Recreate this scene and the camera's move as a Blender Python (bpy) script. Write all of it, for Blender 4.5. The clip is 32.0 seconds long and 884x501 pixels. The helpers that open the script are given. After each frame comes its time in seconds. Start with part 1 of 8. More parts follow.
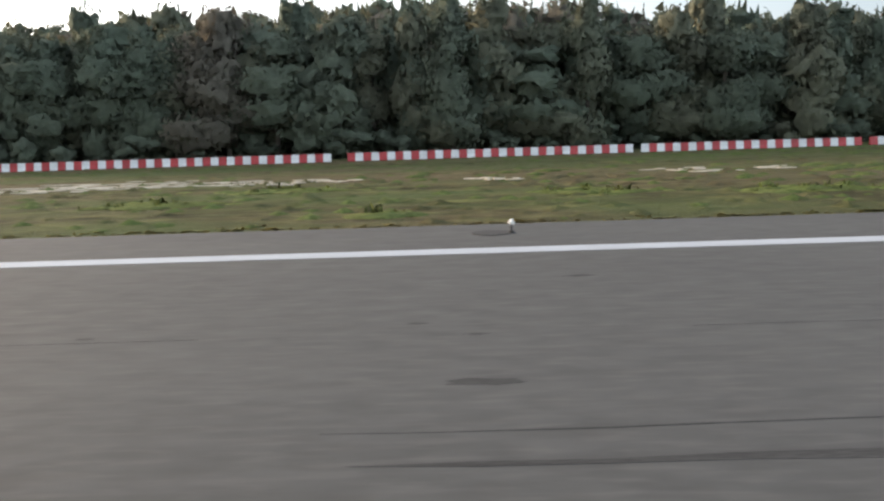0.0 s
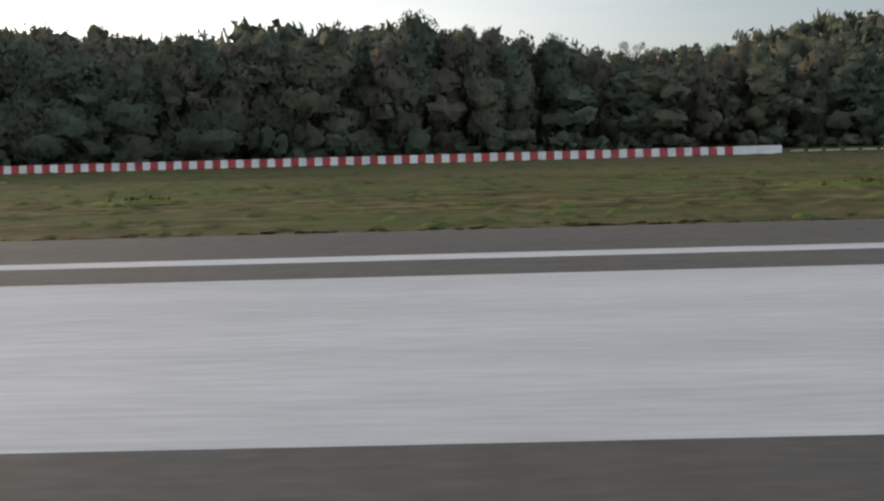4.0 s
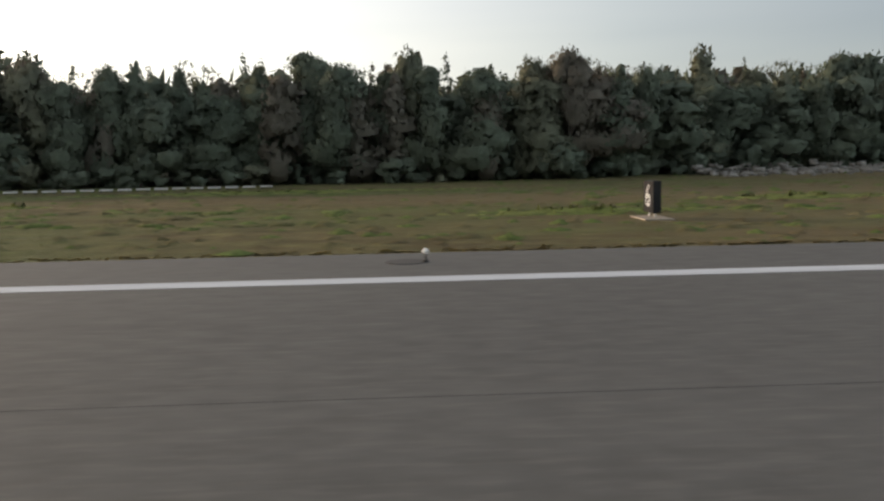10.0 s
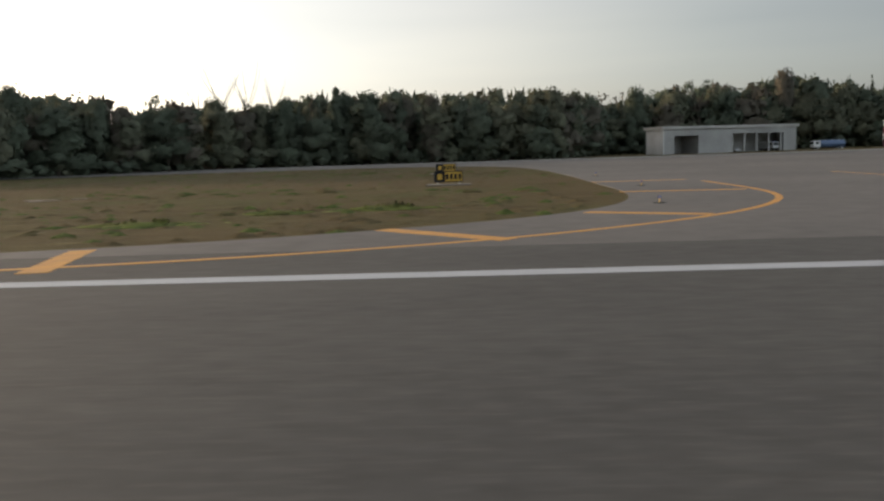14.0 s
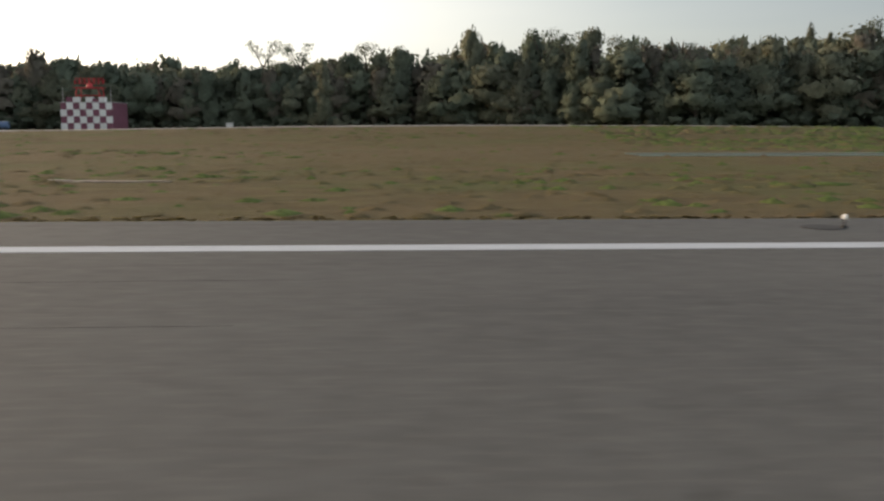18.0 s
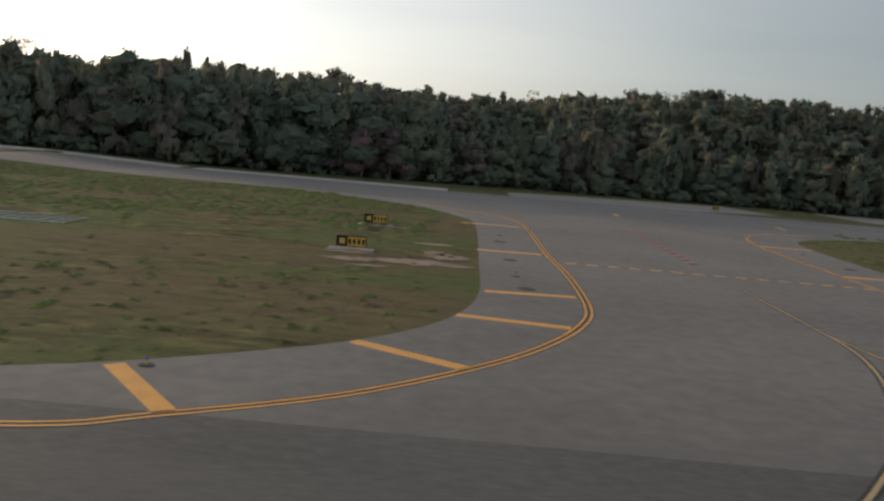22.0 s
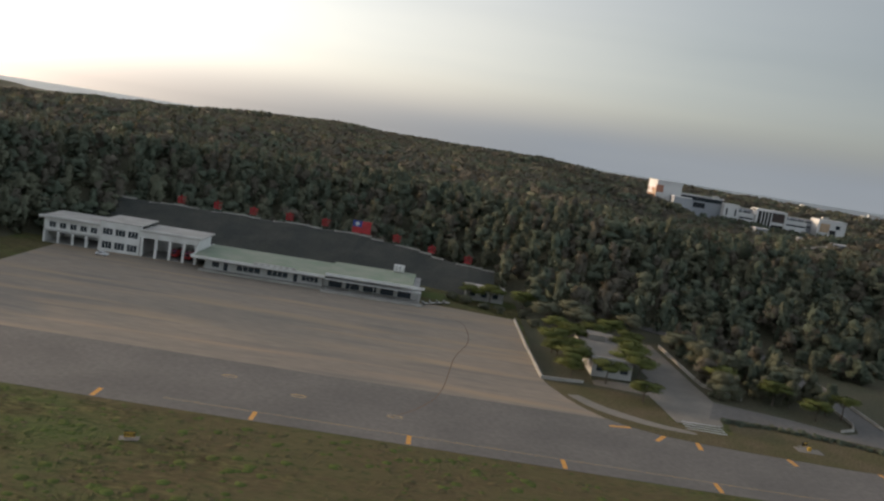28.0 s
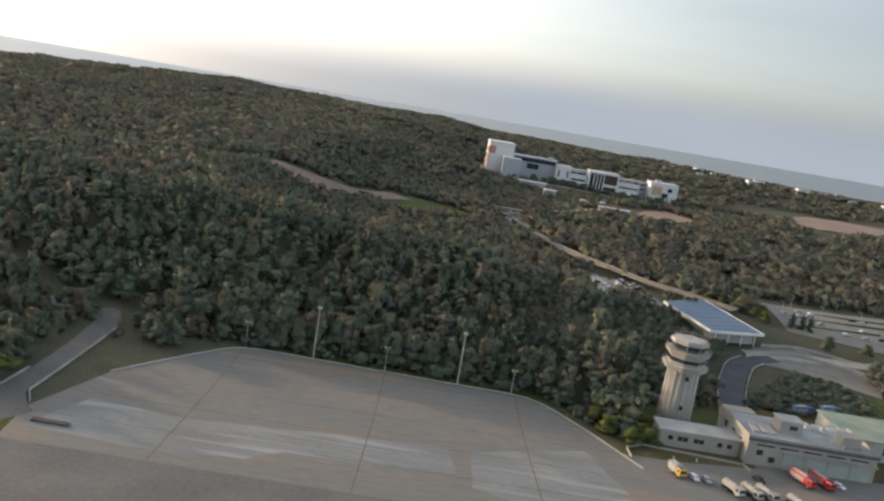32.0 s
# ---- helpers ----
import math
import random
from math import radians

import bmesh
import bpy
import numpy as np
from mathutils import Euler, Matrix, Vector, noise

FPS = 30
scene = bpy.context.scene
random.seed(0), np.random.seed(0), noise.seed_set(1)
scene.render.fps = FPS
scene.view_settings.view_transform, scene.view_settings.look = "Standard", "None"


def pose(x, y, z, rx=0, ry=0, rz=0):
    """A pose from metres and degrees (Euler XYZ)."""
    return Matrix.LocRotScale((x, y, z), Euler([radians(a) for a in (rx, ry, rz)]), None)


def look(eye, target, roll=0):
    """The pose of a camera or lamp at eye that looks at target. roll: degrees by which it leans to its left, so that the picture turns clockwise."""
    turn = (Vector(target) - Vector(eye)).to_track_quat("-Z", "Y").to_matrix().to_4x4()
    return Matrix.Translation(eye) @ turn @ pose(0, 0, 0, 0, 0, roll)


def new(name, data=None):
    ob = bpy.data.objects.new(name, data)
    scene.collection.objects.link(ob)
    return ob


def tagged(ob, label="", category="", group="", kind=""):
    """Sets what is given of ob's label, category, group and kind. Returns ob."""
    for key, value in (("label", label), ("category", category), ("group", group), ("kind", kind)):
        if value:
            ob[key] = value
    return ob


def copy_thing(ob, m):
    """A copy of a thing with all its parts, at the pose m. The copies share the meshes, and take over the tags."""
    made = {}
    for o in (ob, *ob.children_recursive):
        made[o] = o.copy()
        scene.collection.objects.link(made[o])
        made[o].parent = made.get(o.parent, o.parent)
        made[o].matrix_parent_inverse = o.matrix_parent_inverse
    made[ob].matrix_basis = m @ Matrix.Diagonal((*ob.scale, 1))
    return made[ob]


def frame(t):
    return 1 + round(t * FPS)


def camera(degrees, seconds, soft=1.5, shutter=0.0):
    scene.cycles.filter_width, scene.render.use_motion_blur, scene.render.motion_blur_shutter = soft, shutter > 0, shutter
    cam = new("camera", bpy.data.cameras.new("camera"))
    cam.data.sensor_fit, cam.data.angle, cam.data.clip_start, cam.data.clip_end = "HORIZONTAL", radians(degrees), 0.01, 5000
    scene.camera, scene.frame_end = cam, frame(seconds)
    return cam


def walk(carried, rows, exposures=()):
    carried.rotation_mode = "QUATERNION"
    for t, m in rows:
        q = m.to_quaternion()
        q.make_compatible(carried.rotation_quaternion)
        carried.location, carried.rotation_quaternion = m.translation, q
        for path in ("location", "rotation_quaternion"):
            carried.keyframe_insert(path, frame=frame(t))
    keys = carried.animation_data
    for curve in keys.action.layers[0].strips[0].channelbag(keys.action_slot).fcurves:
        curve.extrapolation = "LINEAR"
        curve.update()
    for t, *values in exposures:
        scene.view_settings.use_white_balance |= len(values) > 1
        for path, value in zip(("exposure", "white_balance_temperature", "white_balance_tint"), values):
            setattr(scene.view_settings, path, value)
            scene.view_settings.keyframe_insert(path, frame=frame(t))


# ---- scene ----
# One flight out of a small airfield: X runs along the runway, Y to its wooded side, Z up.
# All lengths below are in survey units of U metres; the last lines lay the whole place out at U.
U = 0.62
cam = camera(55.2, 32.0, soft=2.4, shutter=0.06)
ROWS = [
    (0, -1.91, 1.13, 3.02, 0.02, -8.13, 1.76),
    (1, 29.66, 0.83, 2.98, 0.50, -8.84, 1.97),
    (2, 61.86, 1.16, 3.02, 0.61, -9.15, 1.81),
    (5, 172.81, 1.22, 3.03, 0.65, -7.41, 1.45),
    (6, 212.48, 1.19, 3.02, -0.41, -7.43, 1.41),
    (7, 254.46, 1.15, 3.00, -0.57, -7.41, 1.66),
    (8, 298.03, 1.18, 3.02, -2.04, -6.58, 1.55),
    (9, 342.55, 1.16, 3.02, -1.23, -7.04, 1.85),
    (10, 388.88, 1.18, 3.02, -3.88, -6.32, 0.96),
    (11, 437.62, 1.19, 3.02, -1.16, -6.66, 1.45),
    (12, 489.53, 1.21, 3.02, -2.92, -6.92, 1.36),
    (13, 542.66, 1.21, 3.02, 2.76, -7.67, 1.94),
    (14, 596.24, 1.18, 3.04, 2.04, -6.68, 1.77),
    (14.5, 623.29, 0.98, 2.99, 1.50, -6.69, 2.01),
    (16.5, 735.74, 1.21, 3.02, -0.14, -6.51, 0.71),
    (17, 765.86, 1.29, 3.06, -0.57, -6.86, 0.57),
    (17.5, 796.64, 1.33, 3.02, -1.53, -8.05, 0.41),
    (18, 827.34, 1.40, 3.09, -2.22, -8.72, 0.00),
    (18.5, 858.15, 1.33, 3.11, -2.07, -10.46, -0.93),
    (19, 888.96, 1.11, 3.22, -1.23, -7.21, -2.25),
    (19.5, 918.61, 0.80, 3.52, -0.72, -8.87, -2.77),
    (20, 949.74, 0.38, 4.08, 0.94, -8.92, -1.77),
    (20.5, 981.07, -0.06, 4.98, 2.00, -7.94, -3.48),
    (21, 1011.53, -0.41, 6.74, 3.46, -5.69, -4.53),
    (21.5, 1042.59, -0.70, 8.94, 2.61, -7.81, -5.26),
    (22, 1070.38, -0.98, 10.31, 1.94, -7.21, -4.72),
    (22.5, 1098.38, -1.07, 12.27, 1.67, -5.67, -4.87),
    (23, 1128.80, -1.09, 14.86, 1.04, -5.66, -5.62),
    (23.5, 1160.12, -1.06, 17.74, 0.09, -5.32, -6.14),
    (24, 1190.52, -1.00, 21.05, 0.06, -5.52, -7.23),
    (24.5, 1220.85, -0.93, 24.92, -0.33, -5.78, -7.68),
    (25, 1251.11, -0.85, 29.24, -0.03, -6.51, -8.00),
    (25.5, 1281.95, -0.80, 33.93, 0.07, -6.79, -8.04),
    (26, 1312.76, -0.75, 38.83, 0.22, -7.47, -8.42),
    (26.5, 1342.91, -0.68, 43.74, 0.45, -7.72, -8.39),
    (28.5, 1455.22, 0.45, 62.89, 0.79, -7.89, -9.21),
    (29, 1483.75, 0.96, 67.69, 0.85, -7.59, -9.42),
    (29.5, 1511.34, 1.49, 72.37, 0.94, -7.34, -9.35),
    (30, 1539.20, 2.06, 77.01, 0.45, -7.42, -9.45),
    (30.5, 1566.92, 2.64, 81.49, 0.13, -8.01, -9.71),
    (31, 1593.80, 3.20, 85.77, 0.55, -8.81, -9.74),
    (31.5, 1620.30, 3.71, 89.93, 0.44, -9.98, -9.75),
    (32, 1645.98, 4.17, 93.97, 0.46, -10.59, -9.61),
]
walk(cam, [(t, pose(x * U, y * U, z * U, 90 + pitch, roll, yaw)) for t, x, y, z, yaw, pitch, roll in ROWS],
     exposures=[(0.0, 1.03, 6300, 10), (1.0, 0.68, 6050, 10), (2.2, 0.93, 6300, 10), (5.0, 0.03, 6500, 10), (6.0, 0.33, 6700, 10), (8.0, 0.53, 6700, 10), (10.0, 0.40, 6700, 10), (13.0, 0.08, 6750, 10), (17.0, 0.03, 6800, 10), (18.5, 0.63, 6700, 10), (20.0, 0.78, 6400, 10), (21.0, -0.07, 6400, 10), (22.0, -0.02, 6500, 10), (22.5, -0.32, 6500, 10), (23.0, -0.59, 6500, 10), (24.0, -0.57, 6600, 10), (26.0, -0.27, 6600, 10), (29.0, 0.05, 6600, 10), (30.0, 0.02, 6550, 10), (31.0, 0.24, 6500, 10), (32.0, 0.58, 6400, 10)])

# ---- light: low hazy sun from behind the woods, to the west of the runway's wooded side ----
SUN_AZ, SUN_EL = 154.0, 9.0   # azimuth of the sun, degrees from +X towards +Y; elevation
world = bpy.data.worlds.new("sky")
scene.world = world
world.use_nodes = True
wn, wl = world.node_tree.nodes, world.node_tree.links
sky = wn.new("ShaderNodeTexSky")
sky.sky_type, sky.sun_disc = "NISHITA", False
sky.sun_elevation, sky.sun_rotation = radians(SUN_EL), radians(90 - SUN_AZ)
sky.air_density, sky.dust_density, sky.ozone_density = 1.0, 1.5, 1.5
haze = wn.new("ShaderNodeHueSaturation")     # a hazy evening: the sky's colours are pale
haze.inputs["Saturation"].default_value = 0.32
wl.new(sky.outputs[0], haze.inputs["Color"])
sun_dir = Vector((math.cos(radians(SUN_AZ)) * math.cos(radians(SUN_EL)), math.sin(radians(SUN_AZ)) * math.cos(radians(SUN_EL)), math.sin(radians(SUN_EL))))
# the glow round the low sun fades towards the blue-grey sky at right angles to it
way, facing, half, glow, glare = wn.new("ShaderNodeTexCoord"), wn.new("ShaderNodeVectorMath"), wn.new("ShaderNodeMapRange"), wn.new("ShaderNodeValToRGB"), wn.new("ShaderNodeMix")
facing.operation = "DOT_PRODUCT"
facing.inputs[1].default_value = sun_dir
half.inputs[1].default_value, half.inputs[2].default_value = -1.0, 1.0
# opposite the sun: unseen sky brightened, an added fill on the wood's front
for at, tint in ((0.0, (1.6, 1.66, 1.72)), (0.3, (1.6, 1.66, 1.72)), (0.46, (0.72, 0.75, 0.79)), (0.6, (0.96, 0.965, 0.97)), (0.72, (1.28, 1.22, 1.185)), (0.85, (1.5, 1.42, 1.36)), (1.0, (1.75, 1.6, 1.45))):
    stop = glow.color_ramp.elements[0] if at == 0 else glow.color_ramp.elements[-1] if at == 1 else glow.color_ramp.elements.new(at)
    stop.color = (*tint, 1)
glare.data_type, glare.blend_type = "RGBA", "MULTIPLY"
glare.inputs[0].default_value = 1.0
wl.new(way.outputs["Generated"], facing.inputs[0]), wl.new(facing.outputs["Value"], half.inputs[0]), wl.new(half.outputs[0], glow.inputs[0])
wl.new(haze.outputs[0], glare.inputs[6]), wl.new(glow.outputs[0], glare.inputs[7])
# a bank of grey-blue cloud low over the horizon, away from the sun
split, belt, side, share, veil = wn.new("ShaderNodeSeparateXYZ"), wn.new("ShaderNodeMapRange"), wn.new("ShaderNodeMapRange"), wn.new("ShaderNodeMath"), wn.new("ShaderNodeMix")
wl.new(way.outputs["Generated"], split.inputs[0]), wl.new(split.outputs[2], belt.inputs[0]), wl.new(facing.outputs["Value"], side.inputs[0])
belt.interpolation_type = "SMOOTHSTEP"
belt.inputs[1].default_value, belt.inputs[2].default_value, belt.inputs[3].default_value, belt.inputs[4].default_value = 0.008, 0.066, 0.92, 0.0
side.inputs[1].default_value, side.inputs[2].default_value, side.inputs[3].default_value, side.inputs[4].default_value = 0.3, 0.8, 1.0, 0.35
share.operation = "MULTIPLY"
wl.new(belt.outputs[0], share.inputs[0]), wl.new(side.outputs[0], share.inputs[1])
veil.data_type = "RGBA"
veil.inputs[7].default_value = (1.6, 1.76, 1.95, 1)
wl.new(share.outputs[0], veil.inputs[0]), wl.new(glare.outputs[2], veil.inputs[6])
# thin level cloud
level, cloud, thin_, dim = wn.new("ShaderNodeMapping"), wn.new("ShaderNodeTexNoise"), wn.new("ShaderNodeMapRange"), wn.new("ShaderNodeMix")
level.inputs["Scale"].default_value = (1.3, 1.3, 11.0)
cloud.inputs["Scale"].default_value, cloud.inputs["Detail"].default_value = 1.0, 3.0
thin_.inputs[1].default_value, thin_.inputs[2].default_value, thin_.inputs[4].default_value = 0.42, 0.66, 0.6
dim.data_type, dim.blend_type = "RGBA", "MULTIPLY"
dim.inputs[7].default_value = (0.84, 0.87, 0.92, 1)
wl.new(way.outputs["Generated"], level.inputs[0]), wl.new(level.outputs[0], cloud.inputs[0]), wl.new(cloud.outputs[0], thin_.inputs[0])
wl.new(thin_.outputs[0], dim.inputs[0]), wl.new(veil.outputs[2], dim.inputs[6])
wl.new(dim.outputs[2], wn["Background"].inputs[0])
wn["Background"].inputs[1].default_value = 0.2
sun = bpy.data.lights.new("sun", "SUN")
sun.energy, sun.angle, sun.color = 2.5, radians(1.5), (1.0, 0.70, 0.43)
sun_ob = new("sun", sun)
sun_ob.matrix_world = look(sun_dir * 200 + Vector((500, 0, 0)), (500, 0, 0))


# ---- materials ----
def material(name, colour, rough=0.8, metal=0.0, spots=None, scale=1.0, amount=0.35, grain=0.0, bump=0.0, stretch=(1, 1, 1), vary=0.0, spec=None, thin=0.0, relief=0.02):
    """Base colour broken up at two scales, with fine relief. spots: the second colour of the large patches."""
    m = bpy.data.materials.new(name)
    m.use_nodes = True
    n, l = m.node_tree.nodes, m.node_tree.links
    b = n["Principled BSDF"]
    b.inputs["Roughness"].default_value, b.inputs["Metallic"].default_value = rough, metal
    if spec is not None:
        b.inputs["Specular IOR Level"].default_value = spec
    geo, mapping = n.new("ShaderNodeNewGeometry"), n.new("ShaderNodeMapping")
    mapping.inputs["Scale"].default_value = [k / U for k in stretch]
    l.new(geo.outputs["Position"], mapping.inputs[0])
    big, fine = n.new("ShaderNodeTexNoise"), n.new("ShaderNodeTexNoise")
    big.inputs["Scale"].default_value, big.inputs["Detail"].default_value = scale, 5
    fine.inputs["Scale"].default_value, fine.inputs["Detail"].default_value = scale * 14, 4
    l.new(mapping.outputs[0], big.inputs[0]), l.new(mapping.outputs[0], fine.inputs[0])
    ramp = n.new("ShaderNodeValToRGB")
    ramp.color_ramp.elements[0].position, ramp.color_ramp.elements[1].position = 0.36, 0.66
    c2 = spots or tuple(c * (1 - amount) for c in colour)
    ramp.color_ramp.elements[0].color, ramp.color_ramp.elements[1].color = (*colour, 1), (*c2, 1)
    l.new(big.outputs[0], ramp.inputs[0])
    mix = n.new("ShaderNodeMix")
    mix.data_type, mix.blend_type = "RGBA", "MULTIPLY"
    mix.inputs[0].default_value = 1.0
    gr = n.new("ShaderNodeMapRange")
    gr.inputs[1].default_value, gr.inputs[2].default_value = 0.3, 0.7
    gr.inputs[3].default_value, gr.inputs[4].default_value = 1 - grain, 1 + grain
    l.new(fine.outputs[0], gr.inputs[0])
    l.new(ramp.outputs[0], mix.inputs[6]), l.new(gr.outputs[0], mix.inputs[7])
    last = mix.outputs[2]
    if vary:
        info, mr, mx = n.new("ShaderNodeObjectInfo"), n.new("ShaderNodeMapRange"), n.new("ShaderNodeMix")
        isl = n.new("ShaderNodeNewGeometry")
        add = n.new("ShaderNodeMath")
        add.operation = "ADD"
        l.new(info.outputs["Random"], add.inputs[0]), l.new(isl.outputs["Random Per Island"], add.inputs[1])
        mr.inputs[2].default_value, mr.inputs[3].default_value, mr.inputs[4].default_value = 2.0, 1 - vary, 1 + vary
        mx.data_type, mx.blend_type = "RGBA", "MULTIPLY"
        mx.inputs[0].default_value = 1.0
        l.new(add.outputs[0], mr.inputs[0]), l.new(last, mx.inputs[6]), l.new(mr.outputs[0], mx.inputs[7])
        last = mx.outputs[2]
    l.new(last, b.inputs["Base Color"])
    if thin:                        # light passes through blades and leaves
        tr, ms = n.new("ShaderNodeBsdfTranslucent"), n.new("ShaderNodeMixShader")
        ms.inputs[0].default_value = thin
        l.new(last, tr.inputs[0]), l.new(b.outputs[0], ms.inputs[1]), l.new(tr.outputs[0], ms.inputs[2])
        l.new(ms.outputs[0], n["Material Output"].inputs[0])
    if bump:
        bp = n.new("ShaderNodeBump")
        bp.inputs["Strength"].default_value, bp.inputs["Distance"].default_value = bump, relief
        l.new(fine.outputs[0], bp.inputs["Height"]), l.new(bp.outputs[0], b.inputs["Normal"])
    return m


def add_streaks(m, colour, stretch, low, high, scale=1.0, strength=0.8):
    """Long stains and streaks of a second colour laid over a material's base colour."""
    n, l = m.node_tree.nodes, m.node_tree.links
    b = n["Principled BSDF"]
    before = b.inputs["Base Color"].links[0].from_socket
    geo, mapping, tex, rng, mix = n.new("ShaderNodeNewGeometry"), n.new("ShaderNodeMapping"), n.new("ShaderNodeTexNoise"), n.new("ShaderNodeMapRange"), n.new("ShaderNodeMix")
    mapping.inputs["Scale"].default_value = [k / U for k in stretch]
    tex.inputs["Scale"].default_value, tex.inputs["Detail"].default_value = scale, 3
    rng.inputs[1].default_value, rng.inputs[2].default_value, rng.inputs[4].default_value = low, high, strength
    l.new(geo.outputs["Position"], mapping.inputs[0]), l.new(mapping.outputs[0], tex.inputs[0]), l.new(tex.outputs[0], rng.inputs[0])
    mix.data_type = "RGBA"
    mix.inputs[7].default_value = (*colour, 1)
    l.new(rng.outputs[0], mix.inputs[0]), l.new(before, mix.inputs[6]), l.new(mix.outputs[2], b.inputs["Base Color"])


ASPHALT = material("asphalt", (0.093, 0.0925, 0.0885), 0.9, spec=0.2, spots=(0.082, 0.0815, 0.079), scale=0.15, grain=0.12, bump=0.3, stretch=(0.6, 1, 1))
add_streaks(ASPHALT, (0.125, 0.123, 0.117), (0.03, 0.15, 1), 0.5, 0.75, strength=0.45)
add_streaks(ASPHALT, (0.052, 0.05, 0.048), (0.015, 1.1, 1), 0.62, 0.78, strength=0.55)
add_streaks(ASPHALT, (0.055, 0.052, 0.05), (0.35, 0.8, 1), 0.70, 0.78, strength=0.55)
add_streaks(ASPHALT, (0.165, 0.157, 0.145), (1.2, 6.0, 1), 0.5, 0.85, strength=0.4)
add_streaks(ASPHALT, (0.075, 0.071, 0.067), (0.8, 3.4, 1), 0.52, 0.85, strength=0.5)
TAXI_ASPHALT = material("taxiway_asphalt", (0.132, 0.125, 0.117), 0.85, spots=(0.101, 0.097, 0.092), scale=0.06, grain=0.15, bump=0.2)
CONCRETE = material("apron_concrete", (0.235, 0.198, 0.158), 0.85, spots=(0.19, 0.165, 0.138), scale=0.03, grain=0.12, bump=0.2, stretch=(0.5, 1.6, 1))
# warm and dark streaks: stains, plus low sun and shadow put into the colour
add_streaks(CONCRETE, (0.30, 0.225, 0.15), (0.012, 0.12, 1), 0.5, 0.64, strength=0.8)
add_streaks(CONCRETE, (0.135, 0.125, 0.115), (0.02, 0.16, 1), 0.54, 0.68, strength=0.7)
WORN_CONCRETE = material("worn_brown_concrete", (0.20, 0.185, 0.162), 0.9, spots=(0.155, 0.145, 0.13), scale=0.15, grain=0.15, bump=0.2)
APRON_GREY = material("grey_brown_apron_concrete", (0.175, 0.163, 0.145), 0.88, spots=(0.15, 0.146, 0.137), scale=0.03, grain=0.14, bump=0.2, stretch=(0.5, 1.6, 1))
add_streaks(APRON_GREY, (0.235, 0.175, 0.125), (0.012, 0.09, 1), 0.54, 0.68, strength=0.7)
add_streaks(APRON_GREY, (0.15, 0.155, 0.148), (0.02, 0.14, 1), 0.52, 0.66, strength=0.7)
NEW_CONCRETE = material("new_grey_concrete", (0.205, 0.212, 0.208), 0.85, spots=(0.16, 0.165, 0.162), scale=0.09, grain=0.12, bump=0.2, stretch=(0.4, 1.2, 1))
add_streaks(NEW_CONCRETE, (0.34, 0.33, 0.31), (0.02, 0.2, 1), 0.52, 0.66, strength=0.6)
PALE_CONCRETE = material("pale_concrete", (0.33, 0.32, 0.295), 0.85, spots=(0.25, 0.24, 0.22), scale=0.15, grain=0.12, bump=0.2)
RUBBER_MARK = material("rubber_marks", (0.036, 0.035, 0.034), 0.85, spots=(0.06, 0.058, 0.056), scale=1.2, grain=0.3, stretch=(0.3, 2, 1), spec=0.2)
JOINT = material("joint_sealant", (0.022, 0.021, 0.02), 0.8, grain=0.2)
RUST = material("rust_stained_joint", (0.14, 0.09, 0.06), 0.8, grain=0.2)
WHITE_PAINT = material("white_marking_paint", (0.46, 0.485, 0.515), 0.75, spots=(0.39, 0.41, 0.44), scale=0.5, grain=0.1, bump=0.1, stretch=(0.1, 1, 1))
YELLOW_PAINT = material("yellow_marking_paint", (0.62, 0.30, 0.05), 0.7, spots=(0.5, 0.25, 0.06), scale=1.2, grain=0.12)
GRASS = material("field_grass", (0.074, 0.077, 0.03), 0.95, spots=(0.106, 0.086, 0.044), scale=0.06, grain=0.45, bump=0.8, stretch=(0.7, 1, 1), spec=0.1)


def clumped(m):
    """Clumps of dry and green blades, with their relief and its shading in the colour."""
    n, l = m.node_tree.nodes, m.node_tree.links
    b = n["Principled BSDF"]
    source = b.inputs["Base Color"].links[0].from_socket
    geo, mapping, noise = n.new("ShaderNodeNewGeometry"), n.new("ShaderNodeMapping"), n.new("ShaderNodeTexNoise")
    mapping.inputs["Scale"].default_value = (0.55 / U, 1 / U, 1 / U)
    noise.inputs["Scale"].default_value, noise.inputs["Detail"].default_value, noise.inputs["Roughness"].default_value = 0.42, 8, 0.72
    l.new(geo.outputs["Position"], mapping.inputs[0]), l.new(mapping.outputs[0], noise.inputs[0])
    ramp, mix, bp = n.new("ShaderNodeValToRGB"), n.new("ShaderNodeMix"), n.new("ShaderNodeBump")
    e = ramp.color_ramp.elements
    # low spots darkened, high spots lightened: relief shading put into the colour
    e[0].position, e[0].color = 0.34, (0.42, 0.38, 0.38, 1)
    e[1].position, e[1].color = 0.68, (1.65, 1.75, 1.45, 1)
    mid = e.new(0.5)
    mid.color = (0.95, 0.98, 0.92, 1)
    mix.data_type, mix.blend_type = "RGBA", "MULTIPLY"
    mix.inputs[0].default_value = 1.0
    l.new(noise.outputs[0], ramp.inputs[0]), l.new(source, mix.inputs[6]), l.new(ramp.outputs[0], mix.inputs[7])
    l.new(mix.outputs[2], b.inputs["Base Color"])
    bp.inputs["Strength"].default_value, bp.inputs["Distance"].default_value = 0.9, 0.4
    l.new(b.inputs["Normal"].links[0].from_socket, bp.inputs["Normal"])
    l.new(noise.outputs[0], bp.inputs["Height"]), l.new(bp.outputs[0], b.inputs["Normal"])


